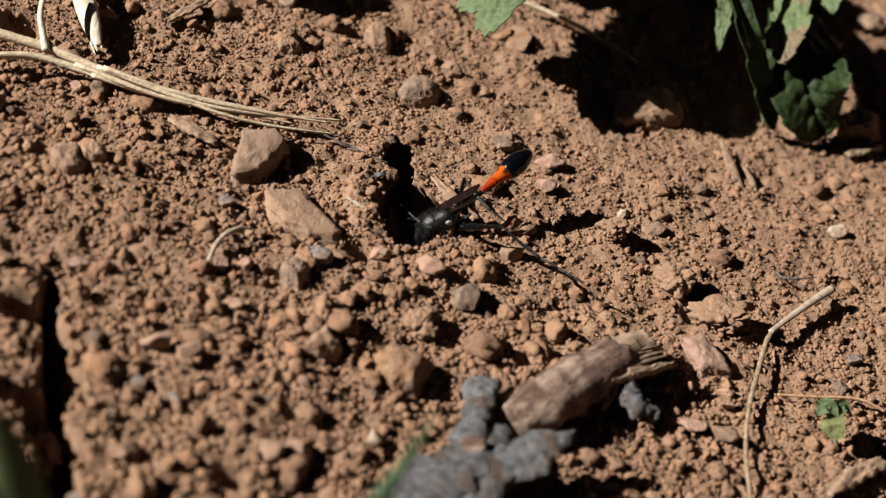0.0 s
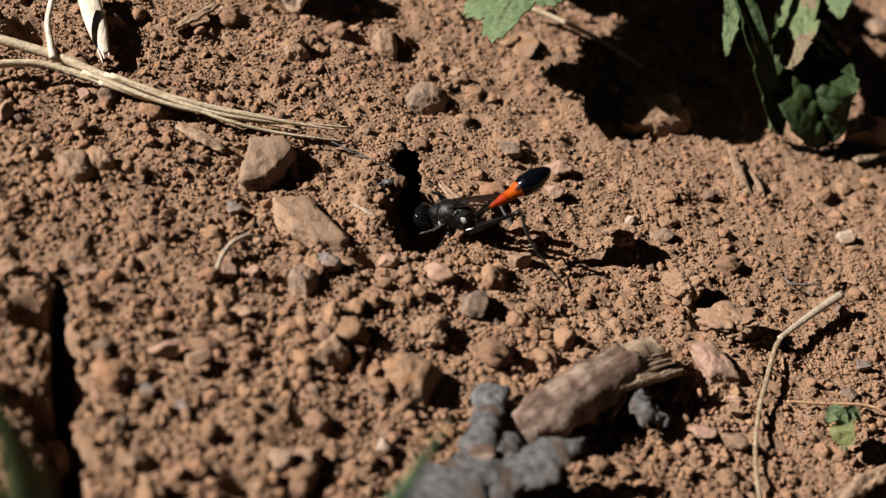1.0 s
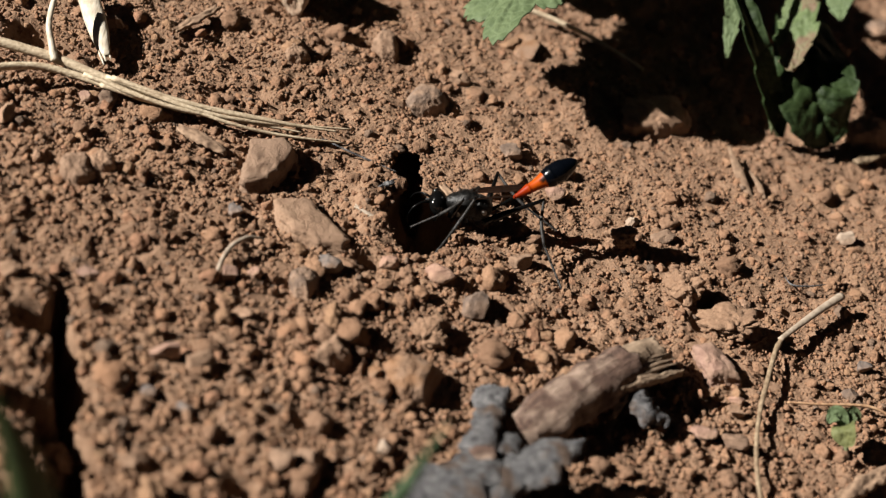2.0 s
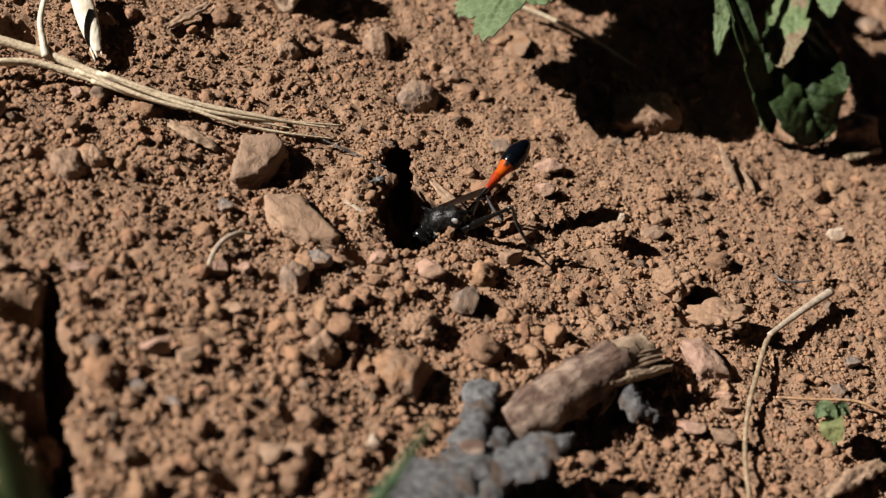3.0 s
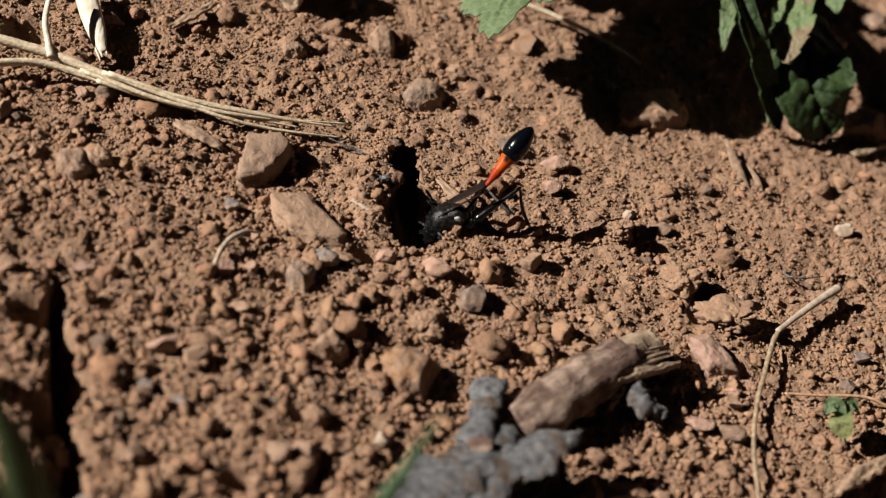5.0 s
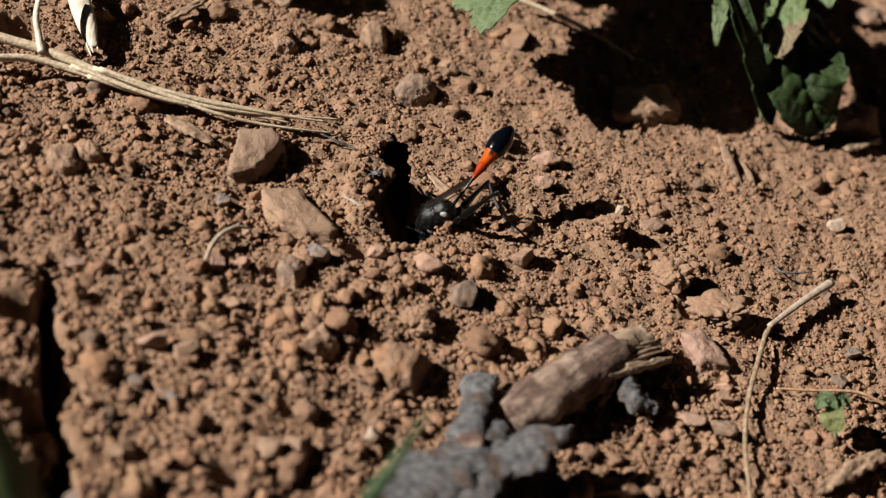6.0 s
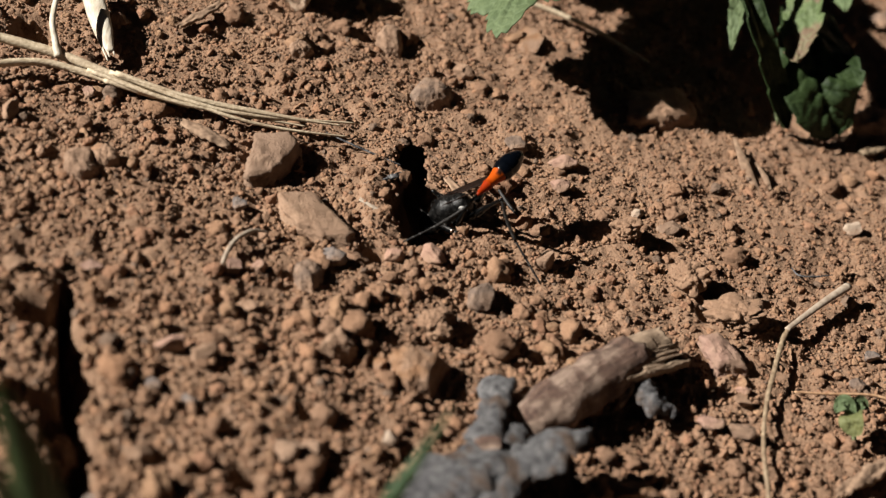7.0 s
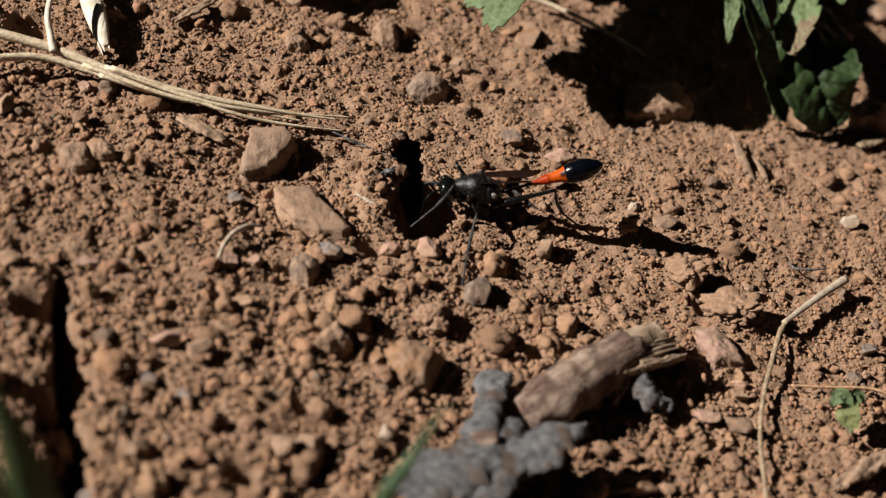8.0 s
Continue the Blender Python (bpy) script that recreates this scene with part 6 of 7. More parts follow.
    walk(limbs["fore", "left"][1], [
        (0.0, pose(0.00400, 0.00000, 0.00000, -180.0, 65.9, 180.0)),
        (0.5, pose(0.00400, 0.00000, 0.00000, 180.0, 53.1, 180.0)),
        (1.0, pose(0.00400, 0.00000, 0.00000, 176.5, 2.4, 173.2)),
        (1.5, pose(0.00400, 0.00000, 0.00000, 124.0, 4.0, 174.0)),
        (1.7, pose(0.00400, 0.00000, 0.00000, 87.7, -2.2, 135.5)),
        (2.8, pose(0.00400, 0.00000, 0.00000, 132.8, 4.9, 174.7)),
        (3.0, pose(0.00400, 0.00000, 0.00000, 180.0, 7.2, 180.0)),
        (3.2, pose(0.00400, 0.00000, 0.00000, 180.0, 13.6, -180.0)),
        (3.3, pose(0.00400, 0.00000, 0.00000, 139.3, 38.0, 100.3)),
        (3.35, pose(0.00400, 0.00000, 0.00000, 101.9, 41.2, 44.3)),
        (3.4, pose(0.00400, 0.00000, 0.00000, 77.8, 20.8, 0.0)),
        (3.5, pose(0.00400, 0.00000, 0.00000, 77.8, 20.8, -0.0)),
        (3.7, pose(0.00400, 0.00000, 0.00000, 77.8, 62.1, 0.0)),
        (3.80, pose(0.00400, 0.00000, 0.00000, -53.5, 74.0, -134.2)),
        (3.9, pose(0.00400, 0.00000, 0.00000, -74.5, 35.1, -158.5)),
        (4.0, pose(0.00400, 0.00000, 0.00000, -88.5, 45.1, -180.0)),
        (4.2, pose(0.00400, 0.00000, 0.00000, -118.1, 12.6, -157.8)),
        (5.3, pose(0.00400, 0.00000, 0.00000, -180.0, 24.5, 180.0)),
        (5.5, pose(0.00400, 0.00000, 0.00000, 180.0, 26.8, -180.0)),
        (6.0, pose(0.00400, 0.00000, 0.00000, 180.0, 7.2, -180.0)),
        (6.3, pose(0.00400, 0.00000, 0.00000, 180.0, 21.0, -180.0)),
        (6.5, pose(0.00400, 0.00000, 0.00000, 180.0, 13.6, 180.0)),
        (6.7, pose(0.00400, 0.00000, 0.00000, 180.0, 7.2, 180.0)),
        (6.8, pose(0.00400, 0.00000, 0.00000, -180.0, 7.2, -180.0)),
        (7.0, pose(0.00400, 0.00000, 0.00000, 180.0, 17.1, 180.0)),
        (7.2, pose(0.00400, 0.00000, 0.00000, -180.0, 12.5, -180.0)),
        (7.3, pose(0.00400, 0.00000, 0.00000, 122.0, 23.1, 147.9)),
        (7.4, pose(0.00400, 0.00000, 0.00000, 94.4, 11.0, 111.8)),
        (7.5, pose(0.00400, 0.00000, 0.00000, 78.6, 17.1, 55.7)),
        (7.6, pose(0.00400, 0.00000, 0.00000, 78.1, 4.5, 20.4)),
        (7.7, pose(0.00400, 0.00000, 0.00000, 88.5, 2.0, 52.5)),
        (7.8, pose(0.00400, 0.00000, 0.00000, 83.6, 11.5, 60.7)),
        (7.9, pose(0.00400, 0.00000, 0.00000, 29.4, 80.6, -0.0)),
        (8.0, pose(0.00400, 0.00000, 0.00000, -180.0, 64.8, -180.0)),
    ])
    walk(limbs["mid", "left"][0], [
        (0.0, pose(0.00010, 0.00095, -0.00165, -135.8, 9.0, -154.3)),
        (0.5, pose(0.00010, 0.00095, -0.00165, -124.6, 11.1, -112.8)),
        (1.0, pose(0.00010, 0.00095, -0.00165, -154.5, -21.3, -102.8)),
        (1.25, pose(0.00010, 0.00095, -0.00165, -127.5, -43.4, -145.1)),
        (1.5, pose(0.00010, 0.00095, -0.00165, -88.2, -39.8, 158.7)),
        (1.7, pose(0.00010, 0.00095, -0.00165, -50.4, -79.4, 115.7)),
        (2.8, pose(0.00010, 0.00095, -0.00165, -121.5, -30.4, -159.7)),
        (3.0, pose(0.00010, 0.00095, -0.00165, -132.6, -2.0, -128.2)),
        (3.2, pose(0.00010, 0.00095, -0.00165, -130.7, -65.7, -150.5)),
        (3.3, pose(0.00010, 0.00095, -0.00165, 1.9, -30.1, 70.0)),
        (3.4, pose(0.00010, 0.00095, -0.00165, -8.3, -5.1, 61.3)),
        (3.5, pose(0.00010, 0.00095, -0.00165, -9.9, -4.5, 55.5)),
        (3.7, pose(0.00010, 0.00095, -0.00165, -11.0, -5.1, 52.2)),
        (3.9, pose(0.00010, 0.00095, -0.00165, -42.8, -50.2, 93.3)),
        (4.0, pose(0.00010, 0.00095, -0.00165, -54.6, -54.0, 114.3)),
        (4.10, pose(0.00010, 0.00095, -0.00165, -109.9, -37.5, -175.0)),
        (4.2, pose(0.00010, 0.00095, -0.00165, -120.0, 0.8, -140.9)),
        (5.3, pose(0.00010, 0.00095, -0.00165, -127.9, 10.6, -117.4)),
        (5.5, pose(0.00010, 0.00095, -0.00165, -128.8, 4.5, -112.0)),
        (6.0, pose(0.00010, 0.00095, -0.00165, -121.6, -10.3, -98.0)),
        (6.3, pose(0.00010, 0.00095, -0.00165, -114.7, 13.9, -110.6)),
        (6.5, pose(0.00010, 0.00095, -0.00165, -96.7, -47.1, -161.5)),
        (6.7, pose(0.00010, 0.00095, -0.00165, -44.5, -42.2, 152.4)),
        (6.8, pose(0.00010, 0.00095, -0.00165, -69.0, -45.4, 168.7)),
        (7.0, pose(0.00010, 0.00095, -0.00165, -122.3, -37.8, 159.7)),
        (7.2, pose(0.00010, 0.00095, -0.00165, -108.3, -49.8, -161.2)),
        (7.3, pose(0.00010, 0.00095, -0.00165, 22.9, -69.3, 74.5)),
        (7.4, pose(0.00010, 0.00095, -0.00165, 6.8, -7.4, 100.0)),
        (7.5, pose(0.00010, 0.00095, -0.00165, 2.6, -7.4, 87.9)),
        (7.6, pose(0.00010, 0.00095, -0.00165, 5.9, -7.5, 97.5)),
        (7.7, pose(0.00010, 0.00095, -0.00165, 8.2, -8.4, 104.1)),
        (7.8, pose(0.00010, 0.00095, -0.00165, 9.7, -45.4, 93.4)),
        (7.9, pose(0.00010, 0.00095, -0.00165, 6.1, -6.2, 101.7)),
        (8.0, pose(0.00010, 0.00095, -0.00165, -7.5, -23.0, 89.8)),
    ])
    walk(limbs["mid", "left"][1], [
        (0.0, pose(0.00420, 0.00000, 0.00000, 180.0, 26.2, -180.0)),
        (0.5, pose(0.00420, 0.00000, 0.00000, 180.0, 9.5, 180.0)),
        (1.0, pose(0.00420, 0.00000, 0.00000, 180.0, 9.5, -180.0)),
        (1.5, pose(0.00420, 0.00000, 0.00000, -142.5, 79.2, -136.5)),
        (1.7, pose(0.00420, 0.00000, 0.00000, 180.0, 59.5, 180.0)),
        (2.8, pose(0.00420, 0.00000, 0.00000, 180.0, 45.7, -180.0)),
        (3.0, pose(0.00420, 0.00000, 0.00000, 180.0, 17.0, -180.0)),
        (3.2, pose(0.00420, 0.00000, 0.00000, -180.0, 45.9, -180.0)),
        (3.3, pose(0.00420, 0.00000, 0.00000, -18.0, 56.3, -14.1)),
        (3.4, pose(0.00420, 0.00000, 0.00000, 0.0, 21.5, 0.0)),
        (3.5, pose(0.00420, 0.00000, 0.00000, 0.0, 21.5, 0.0)),
        (3.7, pose(0.00420, 0.00000, 0.00000, 0.0, 21.5, -0.0)),
        (3.9, pose(0.00420, 0.00000, 0.00000, -0.0, 79.9, 0.0)),
        (4.0, pose(0.00420, 0.00000, 0.00000, 180.0, 88.9, -180.0)),
        (4.2, pose(0.00420, 0.00000, 0.00000, -175.4, 18.7, -175.4)),
        (5.3, pose(0.00420, 0.00000, 0.00000, -180.0, 9.5, -180.0)),
        (5.5, pose(0.00420, 0.00000, 0.00000, 180.0, 9.5, 180.0)),
        (6.0, pose(0.00420, 0.00000, 0.00000, 180.0, 9.5, 180.0)),
        (6.3, pose(0.00420, 0.00000, 0.00000, 180.0, 9.5, 180.0)),
        (6.5, pose(0.00420, 0.00000, 0.00000, 169.0, 52.2, 171.3)),
        (6.7, pose(0.00420, 0.00000, 0.00000, -180.0, 85.3, 180.0)),
        (6.8, pose(0.00420, 0.00000, 0.00000, 180.0, 73.3, -180.0)),
        (7.0, pose(0.00420, 0.00000, 0.00000, -180.0, 72.6, 180.0)),
        (7.2, pose(0.00420, 0.00000, 0.00000, -180.0, 53.4, 180.0)),
        (7.3, pose(0.00420, 0.00000, 0.00000, -180.0, 73.4, 180.0)),
        (7.35, pose(0.00420, 0.00000, 0.00000, 0.0, 64.1, 0.0)),
        (7.4, pose(0.00420, 0.00000, 0.00000, 0.0, 21.5, 0.0)),
        (7.5, pose(0.00420, 0.00000, 0.00000, -0.0, 21.5, -0.0)),
        (7.6, pose(0.00420, 0.00000, 0.00000, -0.0, 21.5, 0.0)),
        (7.7, pose(0.00420, 0.00000, 0.00000, -0.0, 21.5, -0.0)),
        (7.8, pose(0.00420, 0.00000, 0.00000, 0.0, 79.4, -0.0)),
        (7.9, pose(0.00420, 0.00000, 0.00000, -0.0, 21.5, 0.0)),
        (8.0, pose(0.00420, 0.00000, 0.00000, -0.0, 44.3, -0.0)),
    ])
    walk(limbs["hind", "left"][0], [
        (0.0, pose(-0.00210, 0.00090, -0.00145, -11.6, -6.0, 139.9)),
        (0.5, pose(-0.00210, 0.00090, -0.00145, 5.5, -8.5, 153.3)),
        (1.0, pose(-0.00210, 0.00090, -0.00145, -1.2, -28.3, -179.5)),
        (1.5, pose(-0.00210, 0.00090, -0.00145, 8.2, -8.3, 165.2)),
        (1.7, pose(-0.00210, 0.00090, -0.00145, -7.7, -21.6, -147.7)),
        (2.8, pose(-0.00210, 0.00090, -0.00145, -2.6, -13.1, 168.2)),
        (3.0, pose(-0.00210, 0.00090, -0.00145, 1.3, -13.1, 170.7)),
        (3.2, pose(-0.00210, 0.00090, -0.00145, 32.1, -32.0, -178.3)),
        (3.3, pose(-0.00210, 0.00090, -0.00145, 40.3, -50.2, 173.3)),
        (3.4, pose(-0.00210, 0.00090, -0.00145, 37.8, -63.5, 134.4)),
        (3.45, pose(-0.00210, 0.00090, -0.00145, -8.9, -34.0, -167.5)),
        (3.5, pose(-0.00210, 0.00090, -0.00145, -14.7, 6.7, -145.1)),
        (3.7, pose(-0.00210, 0.00090, -0.00145, 10.9, -44.5, 164.5)),
        (3.9, pose(-0.00210, 0.00090, -0.00145, -19.3, -20.7, -166.7)),
        (4.0, pose(-0.00210, 0.00090, -0.00145, -22.0, -17.3, -158.9)),
        (4.2, pose(-0.00210, 0.00090, -0.00145, -40.2, 23.3, -148.6)),
        (5.3, pose(-0.00210, 0.00090, -0.00145, 15.9, -10.0, -170.6)),
        (5.5, pose(-0.00210, 0.00090, -0.00145, 9.6, -13.9, -172.5)),
        (6.0, pose(-0.00210, 0.00090, -0.00145, 13.7, -6.3, 172.4)),
        (6.3, pose(-0.00210, 0.00090, -0.00145, -16.5, -16.5, 156.1)),
        (6.5, pose(-0.00210, 0.00090, -0.00145, 23.6, -13.8, 153.8)),
        (6.7, pose(-0.00210, 0.00090, -0.00145, 19.6, -10.0, 168.1)),
        (6.8, pose(-0.00210, 0.00090, -0.00145, 30.3, 4.4, -178.8)),
        (7.0, pose(-0.00210, 0.00090, -0.00145, -16.8, -23.1, 149.4)),
        (7.2, pose(-0.00210, 0.00090, -0.00145, 16.0, -14.9, 166.9)),
        (7.3, pose(-0.00210, 0.00090, -0.00145, 41.9, -54.0, 171.0)),
        (7.4, pose(-0.00210, 0.00090, -0.00145, 37.4, -47.2, -178.9)),
        (7.5, pose(-0.00210, 0.00090, -0.00145, 41.1, -53.9, 161.5)),
        (7.6, pose(-0.00210, 0.00090, -0.00145, 36.9, -46.0, -173.7)),
        (7.7, pose(-0.00210, 0.00090, -0.00145, 30.0, -33.5, -161.0)),
        (7.8, pose(-0.00210, 0.00090, -0.00145, 35.7, -47.4, 172.2)),
        (7.9, pose(-0.00210, 0.00090, -0.00145, 39.3, -44.9, 164.3)),
        (8.0, pose(-0.00210, 0.00090, -0.00145, 19.4, -29.1, -179.9)),
    ])
    walk(limbs["hind", "left"][1], [
        (0.0, pose(0.00780, 0.00000, 0.00000, 0.0, 59.5, 0.0)),
        (0.5, pose(0.00780, 0.00000, 0.00000, 180.0, 73.8, -180.0)),
        (1.0, pose(0.00780, 0.00000, 0.00000, 180.0, 89.0, -180.0)),
        (1.5, pose(0.00780, 0.00000, 0.00000, -180.0, 80.6, 180.0)),
        (1.7, pose(0.00780, 0.00000, 0.00000, -95.3, 21.4, -104.3)),
        (2.8, pose(0.00780, 0.00000, 0.00000, 180.0, 85.1, 180.0)),
        (3.0, pose(0.00780, 0.00000, 0.00000, 180.0, 79.5, 180.0)),
        (3.2, pose(0.00780, 0.00000, 0.00000, -180.0, 75.3, -180.0)),
        (3.3, pose(0.00780, 0.00000, 0.00000, -180.0, 72.5, 180.0)),
        (3.4, pose(0.00780, 0.00000, 0.00000, 180.0, 50.4, 180.0)),
        (3.5, pose(0.00780, 0.00000, 0.00000, -145.6, 14.6, -122.6)),
        (3.7, pose(0.00780, 0.00000, 0.00000, -180.0, 62.9, -180.0)),
        (3.9, pose(0.00780, 0.00000, 0.00000, 0.0, 88.6, 0.0)),
        (4.0, pose(0.00780, 0.00000, 0.00000, 0.0, 87.0, 0.0)),
        (4.2, pose(0.00780, 0.00000, 0.00000, -0.0, 70.8, -0.0)),
        (5.3, pose(0.00780, 0.00000, 0.00000, 180.0, 72.8, 180.0)),
        (5.5, pose(0.00780, 0.00000, 0.00000, 180.0, 73.2, -180.0)),
        (6.0, pose(0.00780, 0.00000, 0.00000, 180.0, 64.0, -180.0)),
        (6.3, pose(0.00780, 0.00000, 0.00000, 180.0, 65.8, -180.0)),
        (6.5, pose(0.00780, 0.00000, 0.00000, 180.0, 54.7, -180.0)),
        (6.7, pose(0.00780, 0.00000, 0.00000, 0.0, 77.7, 0.0)),
        (6.8, pose(0.00780, 0.00000, 0.00000, 0.0, 81.4, 0.0)),
        (7.0, pose(0.00780, 0.00000, 0.00000, 180.0, 73.6, 180.0)),
        (7.2, pose(0.00780, 0.00000, 0.00000, -180.0, 86.3, 180.0)),
        (7.3, pose(0.00780, 0.00000, 0.00000, 180.0, 76.9, 180.0)),
        (7.4, pose(0.00780, 0.00000, 0.00000, -180.0, 80.2, -180.0)),
        (7.5, pose(0.00780, 0.00000, 0.00000, 180.0, 69.0, -180.0)),
        (7.6, pose(0.00780, 0.00000, 0.00000, 180.0, 80.3, -180.0)),
        (7.7, pose(0.00780, 0.00000, 0.00000, -0.0, 74.0, 0.0)),
        (7.8, pose(0.00780, 0.00000, 0.00000, -180.0, 80.2, 180.0)),
        (7.9, pose(0.00780, 0.00000, 0.00000, 180.0, 79.8, -180.0)),
        (8.0, pose(0.00780, 0.00000, 0.00000, 0.0, 85.2, -0.0)),
    ])
    walk(wings["right"], [
        (0.0, pose(0.00020, -0.00085, 0.00160, 0.0, -17.2, 11.7)),
        (0.5, pose(0.00020, -0.00085, 0.00160, 0.0, -9.2, 14.0)),
        (1.0, pose(0.00020, -0.00085, 0.00160, 0.0, 4.8, 12.8)),
        (1.5, pose(0.00020, -0.00085, 0.00160, 0.0, -3.8, 12.4)),
        (1.7, pose(0.00020, -0.00085, 0.00160, 0.0, 18.6, 6.3)),
        (2.8, pose(0.00020, -0.00085, 0.00160, 0.0, -11.5, 18.1)),
        (3.0, pose(0.00020, -0.00085, 0.00160, 0.0, -9.1, 20.0)),
        (3.2, pose(0.00020, -0.00085, 0.00160, 0.0, 7.5, 11.5)),
        (3.3, pose(0.00020, -0.00085, 0.00160, 0.0, 6.1, 6.9)),
        (3.4, pose(0.00020, -0.00085, 0.00160, -0.0, 5.0, -2.7)),
        (3.5, pose(0.00020, -0.00085, 0.00160, -0.0, 14.2, -6.3)),
        (3.7, pose(0.00020, -0.00085, 0.00160, 0.0, 8.2, 8.4)),
        (3.9, pose(0.00020, -0.00085, 0.00160, 0.0, 7.2, 6.4)),
        (4.0, pose(0.00020, -0.00085, 0.00160, 0.0, 5.5, 9.8)),
        (4.2, pose(0.00020, -0.00085, 0.00160, 0.0, -6.9, 8.0)),
        (5.3, pose(0.00020, -0.00085, 0.00160, 0.0, -3.6, 12.0)),
        (5.5, pose(0.00020, -0.00085, 0.00160, 0.0, -5.8, 10.9)),
        (6.0, pose(0.00020, -0.00085, 0.00160, 0.0, -10.9, 19.5)),
        (6.3, pose(0.00020, -0.00085, 0.00160, 0.0, -8.6, 9.5)),
        (6.5, pose(0.00020, -0.00085, 0.00160, 0.0, -8.9, 10.9)),
        (6.7, pose(0.00020, -0.00085, 0.00160, -0.0, -1.3, -3.7)),
        (6.8, pose(0.00020, -0.00085, 0.00160, 0.0, -5.5, 3.5)),
        (7.0, pose(0.00020, -0.00085, 0.00160, 0.0, -8.4, 14.3)),
        (7.2, pose(0.00020, -0.00085, 0.00160, -0.0, 8.2, -3.6)),
        (7.3, pose(0.00020, -0.00085, 0.00160, -0.0, 11.9, -2.2)),
        (7.4, pose(0.00020, -0.00085, 0.00160, 0.0, 5.9, 0.3)),
        (7.5, pose(0.00020, -0.00085, 0.00160, -0.0, 5.7, -4.2)),
        (7.6, pose(0.00020, -0.00085, 0.00160, -0.0, -1.4, -0.8)),
        (7.7, pose(0.00020, -0.00085, 0.00160, 0.0, -2.6, 0.1)),
        (7.8, pose(0.00020, -0.00085, 0.00160, -0.0, 5.5, -7.1)),
        (7.9, pose(0.00020, -0.00085, 0.00160, 0.0, 11.9, 7.3)),
        (8.0, pose(0.00020, -0.00085, 0.00160, 0.0, 11.7, 2.5)),
    ])
    walk(limbs["fore", "right"][0], [
        (0.0, pose(0.00190, -0.00085, -0.00140, 94.8, -15.1, -162.7)),
        (0.5, pose(0.00190, -0.00085, -0.00140, 95.4, -16.1, -165.2)),
        (1.0, pose(0.00190, -0.00085, -0.00140, 92.6, -44.2, -165.5)),
        (1.5, pose(0.00190, -0.00085, -0.00140, 95.1, 6.3, 161.2)),
        (1.7, pose(0.00190, -0.00085, -0.00140, 77.6, -28.9, -135.5)),
        (2.8, pose(0.00190, -0.00085, -0.00140, 94.9, -23.3, -165.1)),
        (3.0, pose(0.00190, -0.00085, -0.00140, 93.3, -14.7, -153.2)),
        (3.2, pose(0.00190, -0.00085, -0.00140, 43.5, -22.9, -93.7)),
        (3.3, pose(0.00190, -0.00085, -0.00140, 67.8, -37.5, -128.5)),
        (3.4, pose(0.00190, -0.00085, -0.00140, 57.3, -40.1, -118.3)),
        (3.5, pose(0.00190, -0.00085, -0.00140, 49.4, -49.3, -115.9)),
        (3.7, pose(0.00190, -0.00085, -0.00140, 61.8, -37.9, -121.6)),
        (3.9, pose(0.00190, -0.00085, -0.00140, 90.7, -11.1, -136.9)),
        (4.0, pose(0.00190, -0.00085, -0.00140, 97.5, -3.3, -111.8)),
        (4.2, pose(0.00190, -0.00085, -0.00140, 94.5, -21.3, -163.8)),
        (5.3, pose(0.00190, -0.00085, -0.00140, 97.3, -8.3, -170.3)),
        (5.5, pose(0.00190, -0.00085, -0.00140, 97.1, -3.5, -162.8)),
        (6.0, pose(0.00190, -0.00085, -0.00140, 96.2, 11.3, -174.6)),
        (6.3, pose(0.00190, -0.00085, -0.00140, 96.3, 2.2, 170.2)),
        (6.5, pose(0.00190, -0.00085, -0.00140, 103.9, -20.7, 170.4)),
        (6.7, pose(0.00190, -0.00085, -0.00140, 102.0, -23.2, 177.0)),
        (6.8, pose(0.00190, -0.00085, -0.00140, 107.8, -24.7, 164.7)),
        (7.0, pose(0.00190, -0.00085, -0.00140, 99.4, -22.4, -177.2)),
        (7.2, pose(0.00190, -0.00085, -0.00140, 92.0, -21.9, -159.1)),
        (7.3, pose(0.00190, -0.00085, -0.00140, 67.5, -40.4, -129.8)),
        (7.4, pose(0.00190, -0.00085, -0.00140, 62.0, -38.6, -122.3)),
        (7.5, pose(0.00190, -0.00085, -0.00140, 61.9, -38.9, -122.4)),
        (7.6, pose(0.00190, -0.00085, -0.00140, 57.9, -36.7, -116.4)),
        (7.7, pose(0.00190, -0.00085, -0.00140, 58.0, -36.9, -116.6)),
        (7.8, pose(0.00190, -0.00085, -0.00140, 58.3, -39.9, -119.2)),
        (7.9, pose(0.00190, -0.00085, -0.00140, 64.3, -38.8, -125.1)),
        (8.0, pose(0.00190, -0.00085, -0.00140, 80.1, -23.3, -134.4)),
    ])
